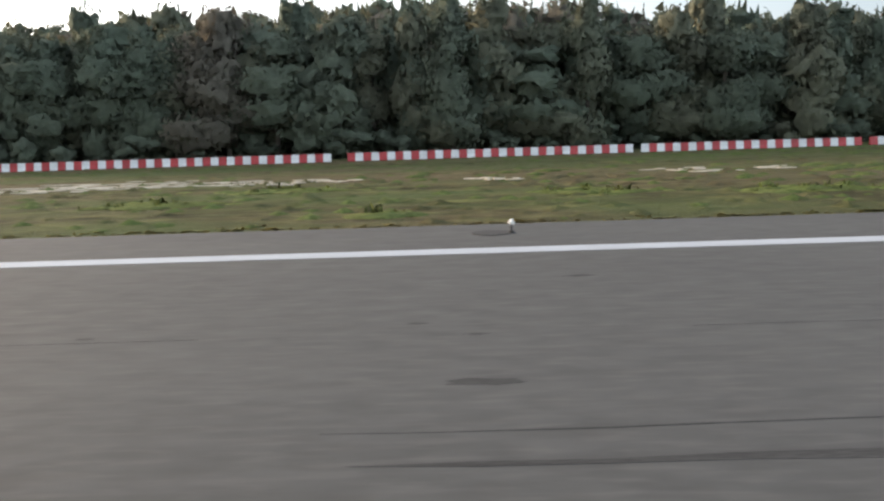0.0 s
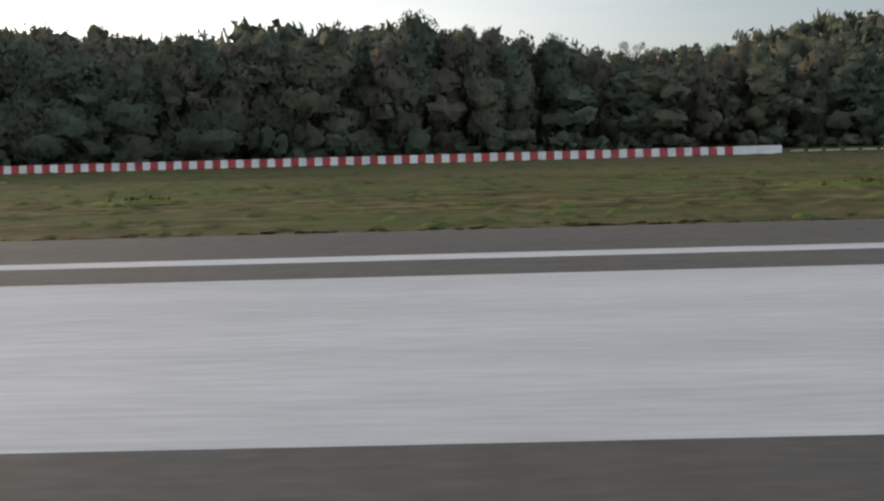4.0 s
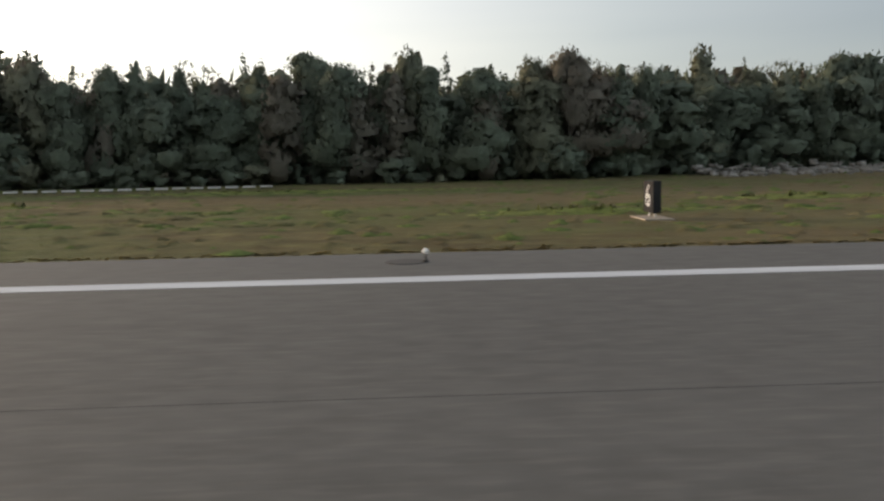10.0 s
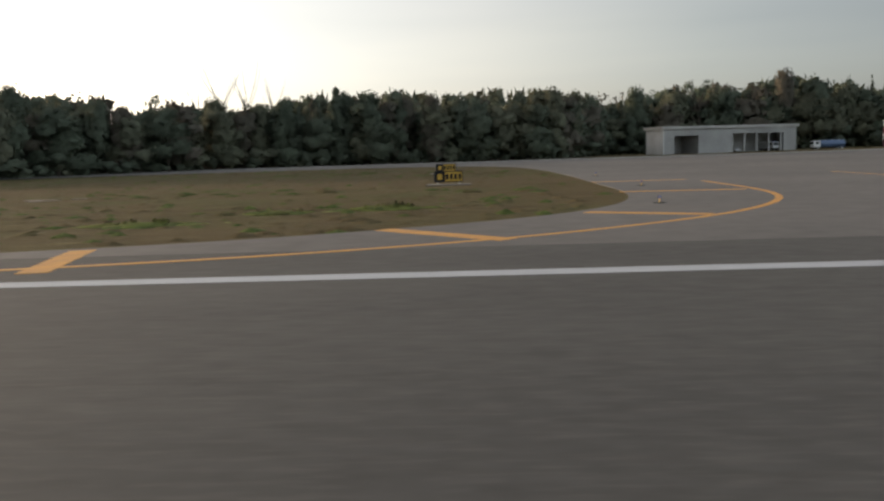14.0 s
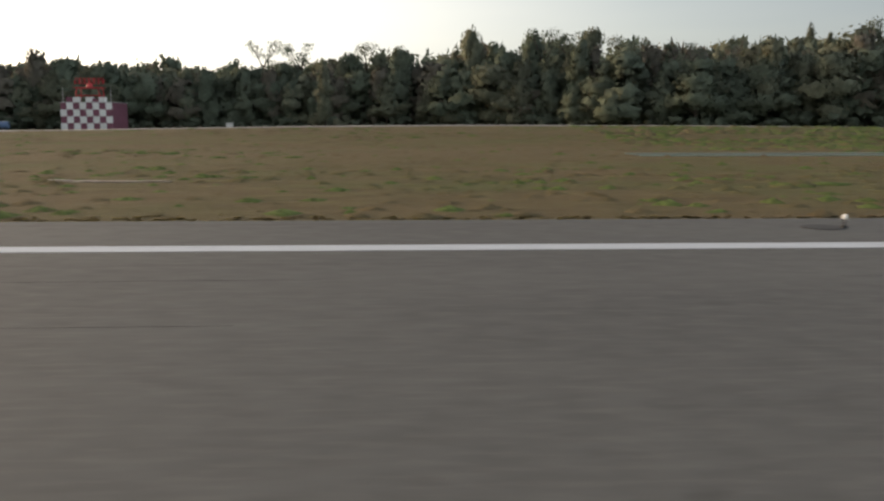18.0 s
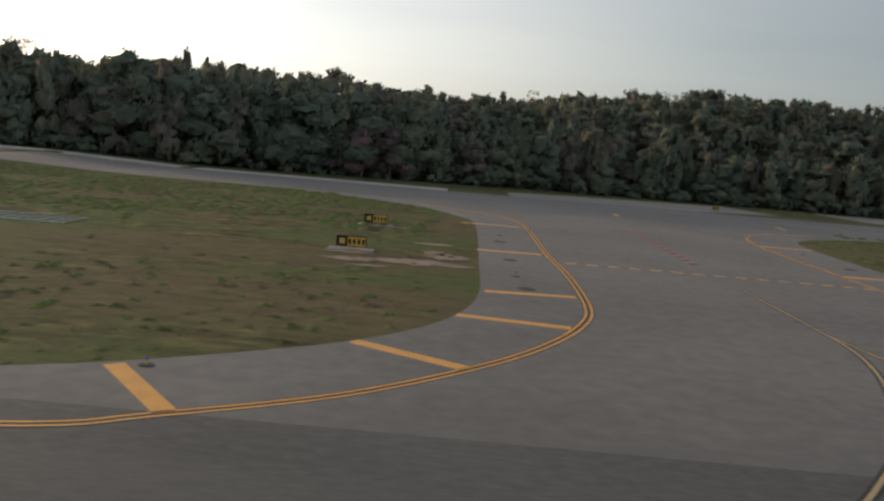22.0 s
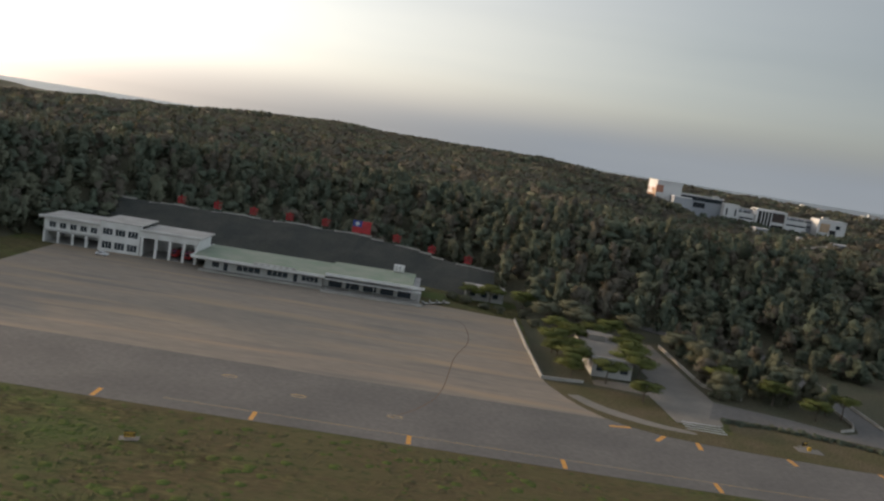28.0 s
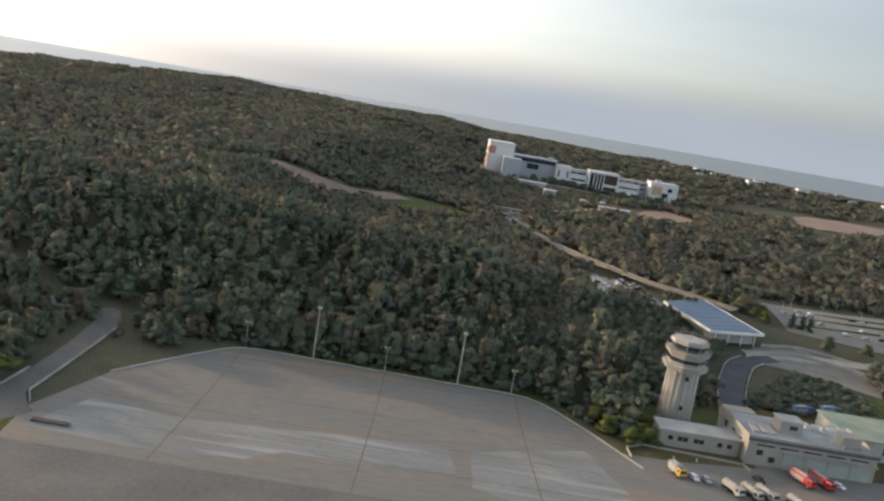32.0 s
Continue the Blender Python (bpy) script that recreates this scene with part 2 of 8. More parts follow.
clumped(GRASS)
add_streaks(GRASS, (0.078, 0.104, 0.034), (0.05, 0.09, 1), 0.46, 0.6, strength=0.9)
add_streaks(GRASS, (0.115, 0.09, 0.052), (0.008, 0.03, 1), 0.5, 0.6, strength=0.7)
add_streaks(GRASS, (0.055, 0.07, 0.026), (0.35, 0.9, 1), 0.52, 0.7, strength=0.75)
add_streaks(GRASS, (0.15, 0.135, 0.07), (0.6, 1.6, 1), 0.56, 0.75, strength=0.45)


def dry_stretch(m, colour, ends, strength):
    """A stretch of the field, along X, where the grass has dried."""
    n, l = m.node_tree.nodes, m.node_tree.links
    b = n["Principled BSDF"]
    before = b.inputs["Base Color"].links[0].from_socket
    geo, part_, up, down, both, tex, patchy, mix = n.new("ShaderNodeNewGeometry"), n.new("ShaderNodeSeparateXYZ"), n.new("ShaderNodeMapRange"), n.new("ShaderNodeMapRange"), n.new("ShaderNodeMath"), n.new("ShaderNodeTexNoise"), n.new("ShaderNodeMath"), n.new("ShaderNodeMix")
    wave, stray = n.new("ShaderNodeTexNoise"), n.new("ShaderNodeMath")
    wave.inputs["Scale"].default_value, wave.inputs["Detail"].default_value = 0.009 / U, 3
    stray.operation, stray.inputs[1].default_value = "MULTIPLY_ADD", 420 * U
    l.new(geo.outputs["Position"], part_.inputs[0]), l.new(geo.outputs["Position"], wave.inputs[0])
    l.new(wave.outputs[0], stray.inputs[0]), l.new(part_.outputs[0], stray.inputs[2])
    l.new(stray.outputs[0], up.inputs[0]), l.new(stray.outputs[0], down.inputs[0])      # ragged ends
    up.inputs[1].default_value, up.inputs[2].default_value, up.inputs[4].default_value = (ends[0] + 210) * U, (ends[1] + 210) * U, strength * 1.8
    down.inputs[1].default_value, down.inputs[2].default_value, down.inputs[3].default_value, down.inputs[4].default_value = (ends[2] + 210) * U, (ends[3] + 210) * U, 1.0, 0.0
    tex.inputs["Scale"].default_value, tex.inputs["Detail"].default_value = 0.12 / U, 4
    l.new(geo.outputs["Position"], tex.inputs[0])
    both.operation = patchy.operation = "MULTIPLY"
    patchy.use_clamp = True
    l.new(up.outputs[0], both.inputs[0]), l.new(down.outputs[0], both.inputs[1]), l.new(both.outputs[0], patchy.inputs[0]), l.new(tex.outputs[0], patchy.inputs[1])
    mix.data_type = "RGBA"
    mix.inputs[7].default_value = (*colour, 1)
    l.new(patchy.outputs[0], mix.inputs[0]), l.new(before, mix.inputs[6]), l.new(mix.outputs[2], b.inputs["Base Color"])


dry_stretch(GRASS, (0.125, 0.093, 0.05), (360, 480, 840, 900), 0.7)
DULL_GRASS = material("dry_shaded_grass", (0.085, 0.08, 0.04), 0.95, spots=(0.11, 0.09, 0.055), scale=0.12, grain=0.35, bump=0.6, spec=0.1)
FOREST_FLOOR = material("forest_floor", (0.075, 0.078, 0.052), 0.95, spots=(0.09, 0.084, 0.058), scale=0.1, grain=0.3, spec=0.1)
RED_EARTH = material("bare_red_earth", (0.22, 0.145, 0.115), 0.95, spots=(0.17, 0.125, 0.1), scale=0.06, grain=0.3, bump=0.5)
BARE_EARTH = material("bare_earth", (0.19, 0.155, 0.12), 0.95, spots=(0.25, 0.22, 0.18), scale=0.1, grain=0.3, bump=0.5)
LEAF = material("dark_foliage", (0.118, 0.145, 0.107), 0.9, spots=(0.132, 0.153, 0.113), scale=0.05, grain=0.22, bump=0.8, relief=0.4, vary=0.08, spec=0.1, thin=0.28)
LEAF_OLIVE = material("olive_foliage", (0.148, 0.162, 0.115), 0.9, spots=(0.16, 0.164, 0.116), scale=0.05, grain=0.22, bump=0.8, relief=0.4, vary=0.08, spec=0.1, thin=0.28)
# lighter brown leaf; the far woods take more of it in place of haze
LEAF_BROWN = material("pale_brown_foliage", (0.152, 0.139, 0.112), 0.9, spots=(0.138, 0.131, 0.104), scale=0.03, grain=0.22, bump=0.8, relief=0.4, vary=0.08, spec=0.1, thin=0.28)
LEAF_BRIGHT = material("bright_foliage", (0.13, 0.15, 0.045), 0.8, spots=(0.10, 0.12, 0.04), scale=0.3, grain=0.3, vary=0.25, spec=0.2, thin=0.3)
LEAF_PINK = material("pink_blossom", (0.13, 0.07, 0.085), 0.85, spots=(0.09, 0.085, 0.06), scale=0.3, grain=0.3, vary=0.2)
TUFT = material("grass_blades", (0.24, 0.235, 0.075), 0.95, spots=(0.33, 0.26, 0.115), scale=0.06, grain=0.3, vary=0.12, stretch=(0.7, 1, 1), spec=0.05, thin=0.5)
WEED = material("green_weeds", (0.076, 0.106, 0.031), 0.95, spots=(0.092, 0.11, 0.036), scale=0.35, grain=0.4, bump=0.8, vary=0.2, spec=0.05)
TALL_GRASS = material("tall_green_grass", (0.165, 0.205, 0.06), 0.9, spots=(0.19, 0.205, 0.075), scale=0.3, grain=0.3, vary=0.25, spec=0.05, thin=0.4)
BARK = material("bark", (0.09, 0.075, 0.06), 0.95, scale=1.0, grain=0.3, bump=0.6)
DEAD_BARK = material("bleached_dead_wood", (0.30, 0.28, 0.25), 0.95, scale=1.0, grain=0.3)
WHITE_WALL = material("white_painted_wall", (0.62, 0.62, 0.61), 0.75, spots=(0.52, 0.52, 0.5), scale=0.25, grain=0.06, bump=0.1)
GREY_WALL = material("grey_rendered_wall", (0.36, 0.36, 0.35), 0.85, spots=(0.29, 0.29, 0.28), scale=0.2, grain=0.08)
CREAM_WALL = material("cream_tiled_wall", (0.305, 0.282, 0.25), 0.8, spots=(0.25, 0.235, 0.21), scale=0.2, grain=0.08)
HANGAR_SHEET = material("pale_blue_sheet_metal", (0.52, 0.56, 0.60), 0.5, scale=0.3, grain=0.03, spots=(0.47, 0.51, 0.55))
HANGAR_ROOF = material("blue_sheet_roof", (0.30, 0.42, 0.58), 0.45, scale=0.3, grain=0.05)
GREEN_ROOF = material("faded_green_roof", (0.20, 0.26, 0.19), 0.85, spots=(0.28, 0.3, 0.24), scale=0.15, grain=0.12)
BLUE_ROOF = material("blue_terminal_roof", (0.08, 0.15, 0.25), 0.5, scale=0.3, grain=0.1)
ROOF_COAT = material("weathered_roof_coating", (0.37, 0.38, 0.38), 0.8, spots=(0.27, 0.28, 0.28), scale=0.15, grain=0.12)
ROOF_GREY = material("grey_flat_roof", (0.42, 0.41, 0.39), 0.85, spots=(0.33, 0.32, 0.3), scale=0.2, grain=0.1)
GREY_SLATE = material("dark_grey_cladding", (0.09, 0.092, 0.095), 0.7, scale=0.4, amount=0.25, grain=0.1)
# dark paint; also stands in for the shade inside openings
DARK = material("dark_opening", (0.02, 0.021, 0.023), 0.7, grain=0.1)
GLASS = material("dark_window_glass", (0.03, 0.04, 0.05), 0.08, scale=0.5, amount=0.2)
RED_PAINT = material("red_paint", (0.42, 0.03, 0.035), 0.55, scale=0.5, amount=0.25)
RED_TRUCK = material("red_truck_paint", (0.45, 0.03, 0.03), 0.3, scale=0.5, amount=0.15)
MAROON = material("faded_maroon_paint", (0.17, 0.06, 0.09), 0.8, scale=0.5, amount=0.2)
WHITE_PLASTIC = material("white_barrier_plastic", (0.68, 0.69, 0.7), 0.5, scale=0.8, amount=0.15, vary=0.08)
RED_PLASTIC = material("red_barrier_plastic", (0.40, 0.045, 0.05), 0.5, scale=0.8, amount=0.25, vary=0.15)
BLUE_PAINT = material("blue_paint", (0.03, 0.06, 0.25), 0.5, amount=0.2)
BLUE_TRUCK = material("blue_truck_paint", (0.10, 0.16, 0.28), 0.4, amount=0.2)
METAL = material("galvanised_metal", (0.45, 0.46, 0.46), 0.45, metal=0.6, scale=2.0, amount=0.2)
BLACK = material("black_paint", (0.022, 0.022, 0.024), 0.8, grain=0.1, spec=0.15)
RUBBER = material("tyre_rubber", (0.025, 0.025, 0.026), 0.85)
SIGN_YELLOW = material("sign_yellow", (0.50, 0.31, 0.04), 0.5, amount=0.1)
GREEN_GRATE = material("green_painted_grating", (0.15, 0.21, 0.165), 0.8, spots=(0.18, 0.23, 0.185), scale=0.3, grain=0.15)
WORN_YELLOW = material("worn_yellow_paint", (0.42, 0.27, 0.09), 0.8, spots=(0.3, 0.24, 0.15), scale=0.5, grain=0.2)
DASH_RED = material("faded_red_paint", (0.42, 0.1, 0.07), 0.8, spots=(0.4, 0.16, 0.12), scale=0.5, grain=0.2)
# moss green, darkened to stand in for the shade of a deeper channel
DITCH_FLOOR = material("mossy_ditch_floor_shade", (0.034, 0.05, 0.036), 0.9, spots=(0.045, 0.06, 0.046), scale=0.2, grain=0.4)
SLOPE_NET = material("dark_netted_slope", (0.028, 0.033, 0.03), 0.95, spots=(0.045, 0.047, 0.04), scale=0.12, grain=0.3, bump=0.6)
RUBBLE = material("pale_rubble", (0.2, 0.188, 0.168), 0.9, spots=(0.09, 0.084, 0.072), scale=0.3, grain=0.25, vary=0.3)
WATER = material("sea_water", (0.20, 0.235, 0.26), 0.4, scale=0.01, amount=0.2, bump=0.0, spec=0.35)
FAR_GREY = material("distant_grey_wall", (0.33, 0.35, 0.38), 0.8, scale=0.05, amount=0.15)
TAN_TILE = material("tan_tiled_wall", (0.46, 0.33, 0.22), 0.8, scale=0.1, amount=0.2)
DARK_BRICK = material("dark_brown_cladding", (0.07, 0.05, 0.045), 0.8, scale=0.1, amount=0.2)
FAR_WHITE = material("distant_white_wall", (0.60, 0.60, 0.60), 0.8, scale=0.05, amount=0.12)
DOOR_GREEN = material("grey_green_door_paint", (0.30, 0.34, 0.31), 0.6, scale=0.3, amount=0.15, grain=0.05)
TERRACOTTA = material("terracotta_cladding", (0.40, 0.20, 0.14), 0.8, scale=0.1, amount=0.2)


# ---- small building kit ----
def thing(name, x=0, y=0, z=0, label="", category="", group="", kind="", turn=0):
    ob = new(name)
    ob.matrix_basis = pose(x, y, z, 0, 0, turn)
    return tagged(ob, label, category, group, kind)


def finish(bm, name, mat, parent=None, label="", smooth=False):
    me = bpy.data.meshes.new(name)
    bmesh.ops.recalc_face_normals(bm, faces=bm.faces)
    bm.to_mesh(me)
    bm.free()
    if smooth:
        me.polygons.foreach_set("use_smooth", [True] * len(me.polygons))
    for one in (mat if isinstance(mat, (list, tuple)) else [mat]):
        me.materials.append(one)
    ob = new(name, me)
    if parent:
        ob.parent = parent
    if label:
        tagged(ob, label)
    return ob


def part(name, bm, mat, parent, label="", smooth=False):
    return finish(bm, name, mat, parent, label, smooth)


def box(x0, x1, y0, y1, z0, z1, bm=None, bevel=0.0):
    bm = bm or bmesh.new()
    c = bmesh.ops.create_cube(bm, size=1, matrix=Matrix.Translation(((x0 + x1) / 2, (y0 + y1) / 2, (z0 + z1) / 2)) @ Matrix.Diagonal((x1 - x0, y1 - y0, z1 - z0, 1)))
    if bevel:
        edges = {e for v in c["verts"] for e in v.link_edges}
        bmesh.ops.bevel(bm, geom=list(edges), offset=bevel, segments=2, affect="EDGES", profile=0.5)
    return bm


def tube(p, q, r0, r1=None, sides=8, bm=None):
    """A closed round bar from p to q, tapering from r0 to r1."""
    bm = bm or bmesh.new()
    p, q = Vector(p), Vector(q)
    m = Matrix.Translation((p + q) / 2) @ (q - p).to_track_quat("Z", "Y").to_matrix().to_4x4()
    bmesh.ops.create_cone(bm, cap_ends=True, segments=sides, radius1=r0, radius2=r0 if r1 is None else r1, depth=(q - p).length, matrix=m)
    return bm


def prism(points, z0, z1, bm=None):
    """A flat polygon of (x, y) points with thickness."""
    bm = bm or bmesh.new()
    top = [bm.verts.new((x, y, z1)) for x, y in points]
    low = [bm.verts.new((x, y, z0)) for x, y in points]
    bm.faces.new(top), bm.faces.new(low[::-1])
    for i in range(len(points)):
        j = (i + 1) % len(points)
        bm.faces.new((top[j], top[i], low[i], low[j]))
    return bm


def ribbon(points, width, z0, z1, bm=None, closed=False):
    """A band of the given width along a line of (x, y) points, with thickness."""
    bm = bm or bmesh.new()
    pts = [Vector((x, y)) for x, y in points]
    rows = []
    for i, p in enumerate(pts):
        d = (pts[min(i + 1, len(pts) - 1)] - pts[max(i - 1, 0)]).normalized()
        s = Vector((-d.y, d.x)) * width / 2
        rows.append([bm.verts.new((*(p + s), z1)), bm.verts.new((*(p - s), z1)), bm.verts.new((*(p - s), z0)), bm.verts.new((*(p + s), z0))])
    for a, b in zip(rows, rows[1:]):
        for k in range(4):
            bm.faces.new((a[k], a[(k + 1) % 4], b[(k + 1) % 4], b[k]))
    bm.faces.new(rows[0][::-1]), bm.faces.new(rows[-1])
    return bm


def smooth_line(points, steps=6):
    """Catmull-Rom through (x, y) points."""
    p = [points[0], *points, points[-1]]
    out = []
    for i in range(1, len(p) - 2):
        for k in range(steps):
            t = k / steps
            out.append(tuple(0.5 * (2 * p[i][c] + (p[i + 1][c] - p[i - 1][c]) * t + (2 * p[i - 1][c] - 5 * p[i][c] + 4 * p[i + 1][c] - p[i + 2][c]) * t * t
                                    + (3 * p[i][c] - p[i - 1][c] - 3 * p[i + 1][c] + p[i + 2][c]) * t ** 3) for c in (0, 1)))
    return out + [tuple(points[-1])]


def mesh_object(name, verts, faces, mats, parent=None, index=None, normals=None):
    """A mesh from numpy arrays of vertices and quads, quickly."""
    me = bpy.data.meshes.new(name)
    nv, nf, k = len(verts), len(faces), faces.shape[1]
    me.vertices.add(nv)
    me.vertices.foreach_set("co", np.asarray(verts, "f").ravel())
    me.loops.add(nf * k)
    me.loops.foreach_set("vertex_index", np.asarray(faces, "i").ravel())
    me.polygons.add(nf)
    me.polygons.foreach_set("loop_start", np.arange(0, nf * k, k, dtype="i"))
    if index is not None:
        me.polygons.foreach_set("material_index", np.asarray(index, "i"))
    for m in mats:
        me.materials.append(m)
    me.update(calc_edges=True)
    if normals is not None:
        me.polygons.foreach_set("use_smooth", [True] * nf)
        me.normals_split_custom_set_from_vertices(normals)
    ob = new(name, me)
    if parent:
        ob.parent = parent
    return ob


# ---- the lie of the land ----
def smoothstep(a, b, v):
    t = np.clip((np.asarray(v, float) - a) / (b - a), 0, 1)
    return t * t * (3 - 2 * t)


def taxi_z(x):
    """Height of the parallel taxiway along its length."""
    return np.interp(x, [380, 490, 671, 740, 808, 840, 900, 975, 1005, 1060], [0, 0.5, 0.5, 1.0, 2.0, 2.2, 2.0, 1.3, 0.1, 0])


def wood_edge(x):
    """Where the woods begin, along the airfield."""
    return np.interp(x, [-400, 0, 180, 300, 420, 445, 505, 540, 615, 640, 700, 770, 830, 900, 960, 1020, 1090, 1150, 1240, 1300, 1345, 1430, 1470, 1540, 1580, 1690, 1703, 1716, 1721, 1726, 1745, 1758, 1768, 1790, 2400],
                     [124, 128, 142, 130, 128, 140, 148, 205, 212, 286, 290, 285, 262, 215, 205, 208, 226, 230, 234, 320, 352, 345, 292, 292, 279, 276, 263, 244, 252, 284, 288, 292, 330, 342, 340])


def ground_z(x, y):
    x, y = np.asarray(x, float), np.asarray(y, float)
    field = -0.8 * smoothstep(40, 112, y) * (1 - smoothstep(400, 560, x))
    bank = taxi_z(x) * smoothstep(98, 148, y) * (1 - 0.6 * smoothstep(190, 240, y))
    e = wood_edge(x)
    low = np.interp(x, [-300, 0, 100, 200, 270, 340, 640, 700, 900, 980, 1080, 1120, 1150, 1230, 1310, 1560, 1640, 1700, 1780, 2200], [23, 23, 20, 14, 14, 3.5, 4, 6, 6, 16, 22.5, 27, 27.5, 27.5, 23.5, 22, 18, 11, 5, 4])
    high = np.interp(x, [-300, 200, 400, 900, 1050, 1300, 1500, 1600, 1690, 1760, 2300], [4, 2, 2, 8, 8, 3, 4, 2, 1, 0, 2])
    hill = low * smoothstep(e + 4, e + 110, y) + high * smoothstep(e + 150, e + 520, y)
    roll_ = 3.0 * np.sin(x / 83 + 1) * np.sin(y / 71) + 2.0 * np.sin(x / 37 + y / 51)
    hill = hill + roll_ * smoothstep(e + 60, e + 250, y)
    valley = smoothstep(1520, 1590, x) * (1 - smoothstep(1730, 1810, x)) * smoothstep(405, 540, y) * (1 - smoothstep(800, 1000, y))
    hill = hill * (1 - 0.8 * valley) - 7 * np.exp(-((x - 1604) / 13) ** 2 - ((y - 352) / 38) ** 2)
    coast = np.interp(x, [0, 1500, 2100, 2600, 4000], [2600, 2500, 2350, 2150, 1900])
    hill = hill + np.interp(x, [600, 1500, 1700, 1900, 2200, 3000], [5, 5, 14, 16, 12, 6]) * smoothstep(1250, 1600, y)
    hill = hill - 7 * smoothstep(960, 1080, y) * (1 - smoothstep(1230, 1420, y)) * smoothstep(1560, 1680, x) * (1 - smoothstep(2000, 2200, x))
    return field + bank + hill * (1 - smoothstep(coast - 500, coast, y)) - 14 * smoothstep(coast - 60, coast + 60, y)


xs = np.unique(np.concatenate([np.linspace(-4400, -160, 30), np.arange(-160, 2100, 9.0), np.linspace(2100, 4600, 50)]))
ys = np.unique(np.concatenate([np.linspace(-4400, -40, 25), [-31, 0, 27.8], np.arange(30, 400, 6.0), np.arange(400, 2000, 22.0), np.arange(2000, 2700, 60.0), np.linspace(2700, 4600, 10)]))
gx, gy = np.meshgrid(xs, ys)
gz = ground_z(gx, gy) - 0.03
gz = np.where((gy < 28) & (gy > -32), -0.08, gz)
nx, ny = len(xs), len(ys)
ii = np.arange(ny - 1)[:, None] * nx + np.arange(nx - 1)[None, :]
quads = np.stack([ii, ii + 1, ii + nx + 1, ii + nx], -1).reshape(-1, 4)
cx, cy = (gx[:-1, :-1] + gx[1:, 1:]) / 2, (gy[:-1, :-1] + gy[1:, 1:]) / 2
wooded = ((cy > wood_edge(cx) + 3) | (cx > 1458) & (cx < 1592) & (cy > 203)).astype(int).ravel()
ground = mesh_object("ground", np.stack([gx, gy, gz], -1).reshape(-1, 3), quads, [GRASS, FOREST_FLOOR], index=wooded)
ground.data.polygons.foreach_set("use_smooth", [True] * len(ground.data.polygons))
tagged(ground, "mown airfield grass running into wooded hills", "ground", kind="structure")
water = finish(prism([(-4600, 1800), (4700, 1700), (4700, 4700), (-4600, 4700)], -4.2, -4.0), "water", WATER)
tagged(water, "hazy grey sea beyond the wooded coast", "sea", kind="structure")


# ---- runway, taxiways, aprons ----
def sheet(name, points, mat, label, category="pavement", z0=-0.06, z1=0.0):
    return tagged(finish(prism(points, z0, z1), name, mat), label, category, kind="structure")


sheet("runway", [(-600, -30), (2700, -30), (2700, 27.9), (-600, 27.9)], ASPHALT, "worn grey asphalt runway with rubber streaks", "runway")
LEFT_EDGE = smooth_line([(1030, 27.9), (1044, 29), (1053, 32), (1060, 36.5), (1066, 42), (1070, 49), (1071.8, 58), (1072, 73), (1071.8, 112), (1069, 124), (1062, 136), (1048, 146), (1028, 152)], 4)
RIGHT_EDGE = smooth_line([(1207, 152), (1171, 149), (1149, 145), (1134, 140), (1123, 131), (1118.5, 118), (1117.6, 85), (1117.6, 60), (1119, 50), (1126, 38), (1138, 29.5), (1150, 27.9)], 4)
sheet("taxiway_link", LEFT_EDGE + RIGHT_EDGE, TAXI_ASPHALT, "curved asphalt taxiway joining the runway", "taxiway", z1=0.004)
LEFT_2 = smooth_line([(560, 27.9), (580, 30), (592, 34.5), (601, 41.5), (605.5, 52), (606.5, 70), (606, 112), (600, 135), (585, 148), (565, 152)], 4)
RIGHT_2 = smooth_line([(712, 152), (690, 148), (668, 138), (655, 122), (652, 100), (651, 70), (652, 58), (660, 42), (676, 30), (695, 27.9)], 4)
bm = prism(LEFT_2 + RIGHT_2, -0.06, 0.004)
for v in bm.verts:
    v.co.z += float(taxi_z(v.co.x) * smoothstep(98, 148, v.co.y))
tagged(finish(bm, "taxiway_link", TAXI_ASPHALT), "broad asphalt taxiway mouth beside the runway", "taxiway", kind="structure")


def strip(name, x0, x1, y0, y1, mat, step=12.0, lift=0.0, thick=0.08):
    """A band along X that follows the taxiway's height."""
    bm = bmesh.new()
    n = max(1, round((x1 - x0) / step))
    rows = []
    for i in range(n + 1):
        x = x0 + (x1 - x0) * i / n
        z = float(taxi_z(x)) + lift
        rows.append([bm.verts.new(p) for p in ((x, y0, z), (x, y1, z), (x, y1, z - thick), (x, y0, z - thick))])
    for a, b in zip(rows, rows[1:]):
        for k in range(4):
            bm.faces.new((a[k], a[(k + 1) % 4], b[(k + 1) % 4], b[k]))
    bm.faces.new(rows[0][::-1]), bm.faces.new(rows[-1])
    return finish(bm, name, mat)


tagged(strip("taxiway_parallel", 400, 1760, 152, 187, TAXI_ASPHALT, lift=0.008), "long grey asphalt parallel taxiway", "taxiway", kind="structure")
tagged(strip("taxiway_shoulder", 400, 1066, 187, 197, PALE_CONCRETE, lift=0.004), "pale concrete shoulder of the taxiway", "pavement", kind="structure")
sheet("pavement_pad", [(1080, 187), (1080, 203), (1095, 210), (1137, 222), (1144, 200), (1121, 188)], WORN_CONCRETE, "pale concrete hardstand beside the taxiway", z1=0.006)
sheet("pavement_pad", [(1166, 187), (1176, 196), (1165, 201), (1162, 227), (1210, 221), (1213, 204), (1197, 192), (1194, 187)], WORN_CONCRETE, "pale concrete hardstand with a rounded mouth", z1=0.006)
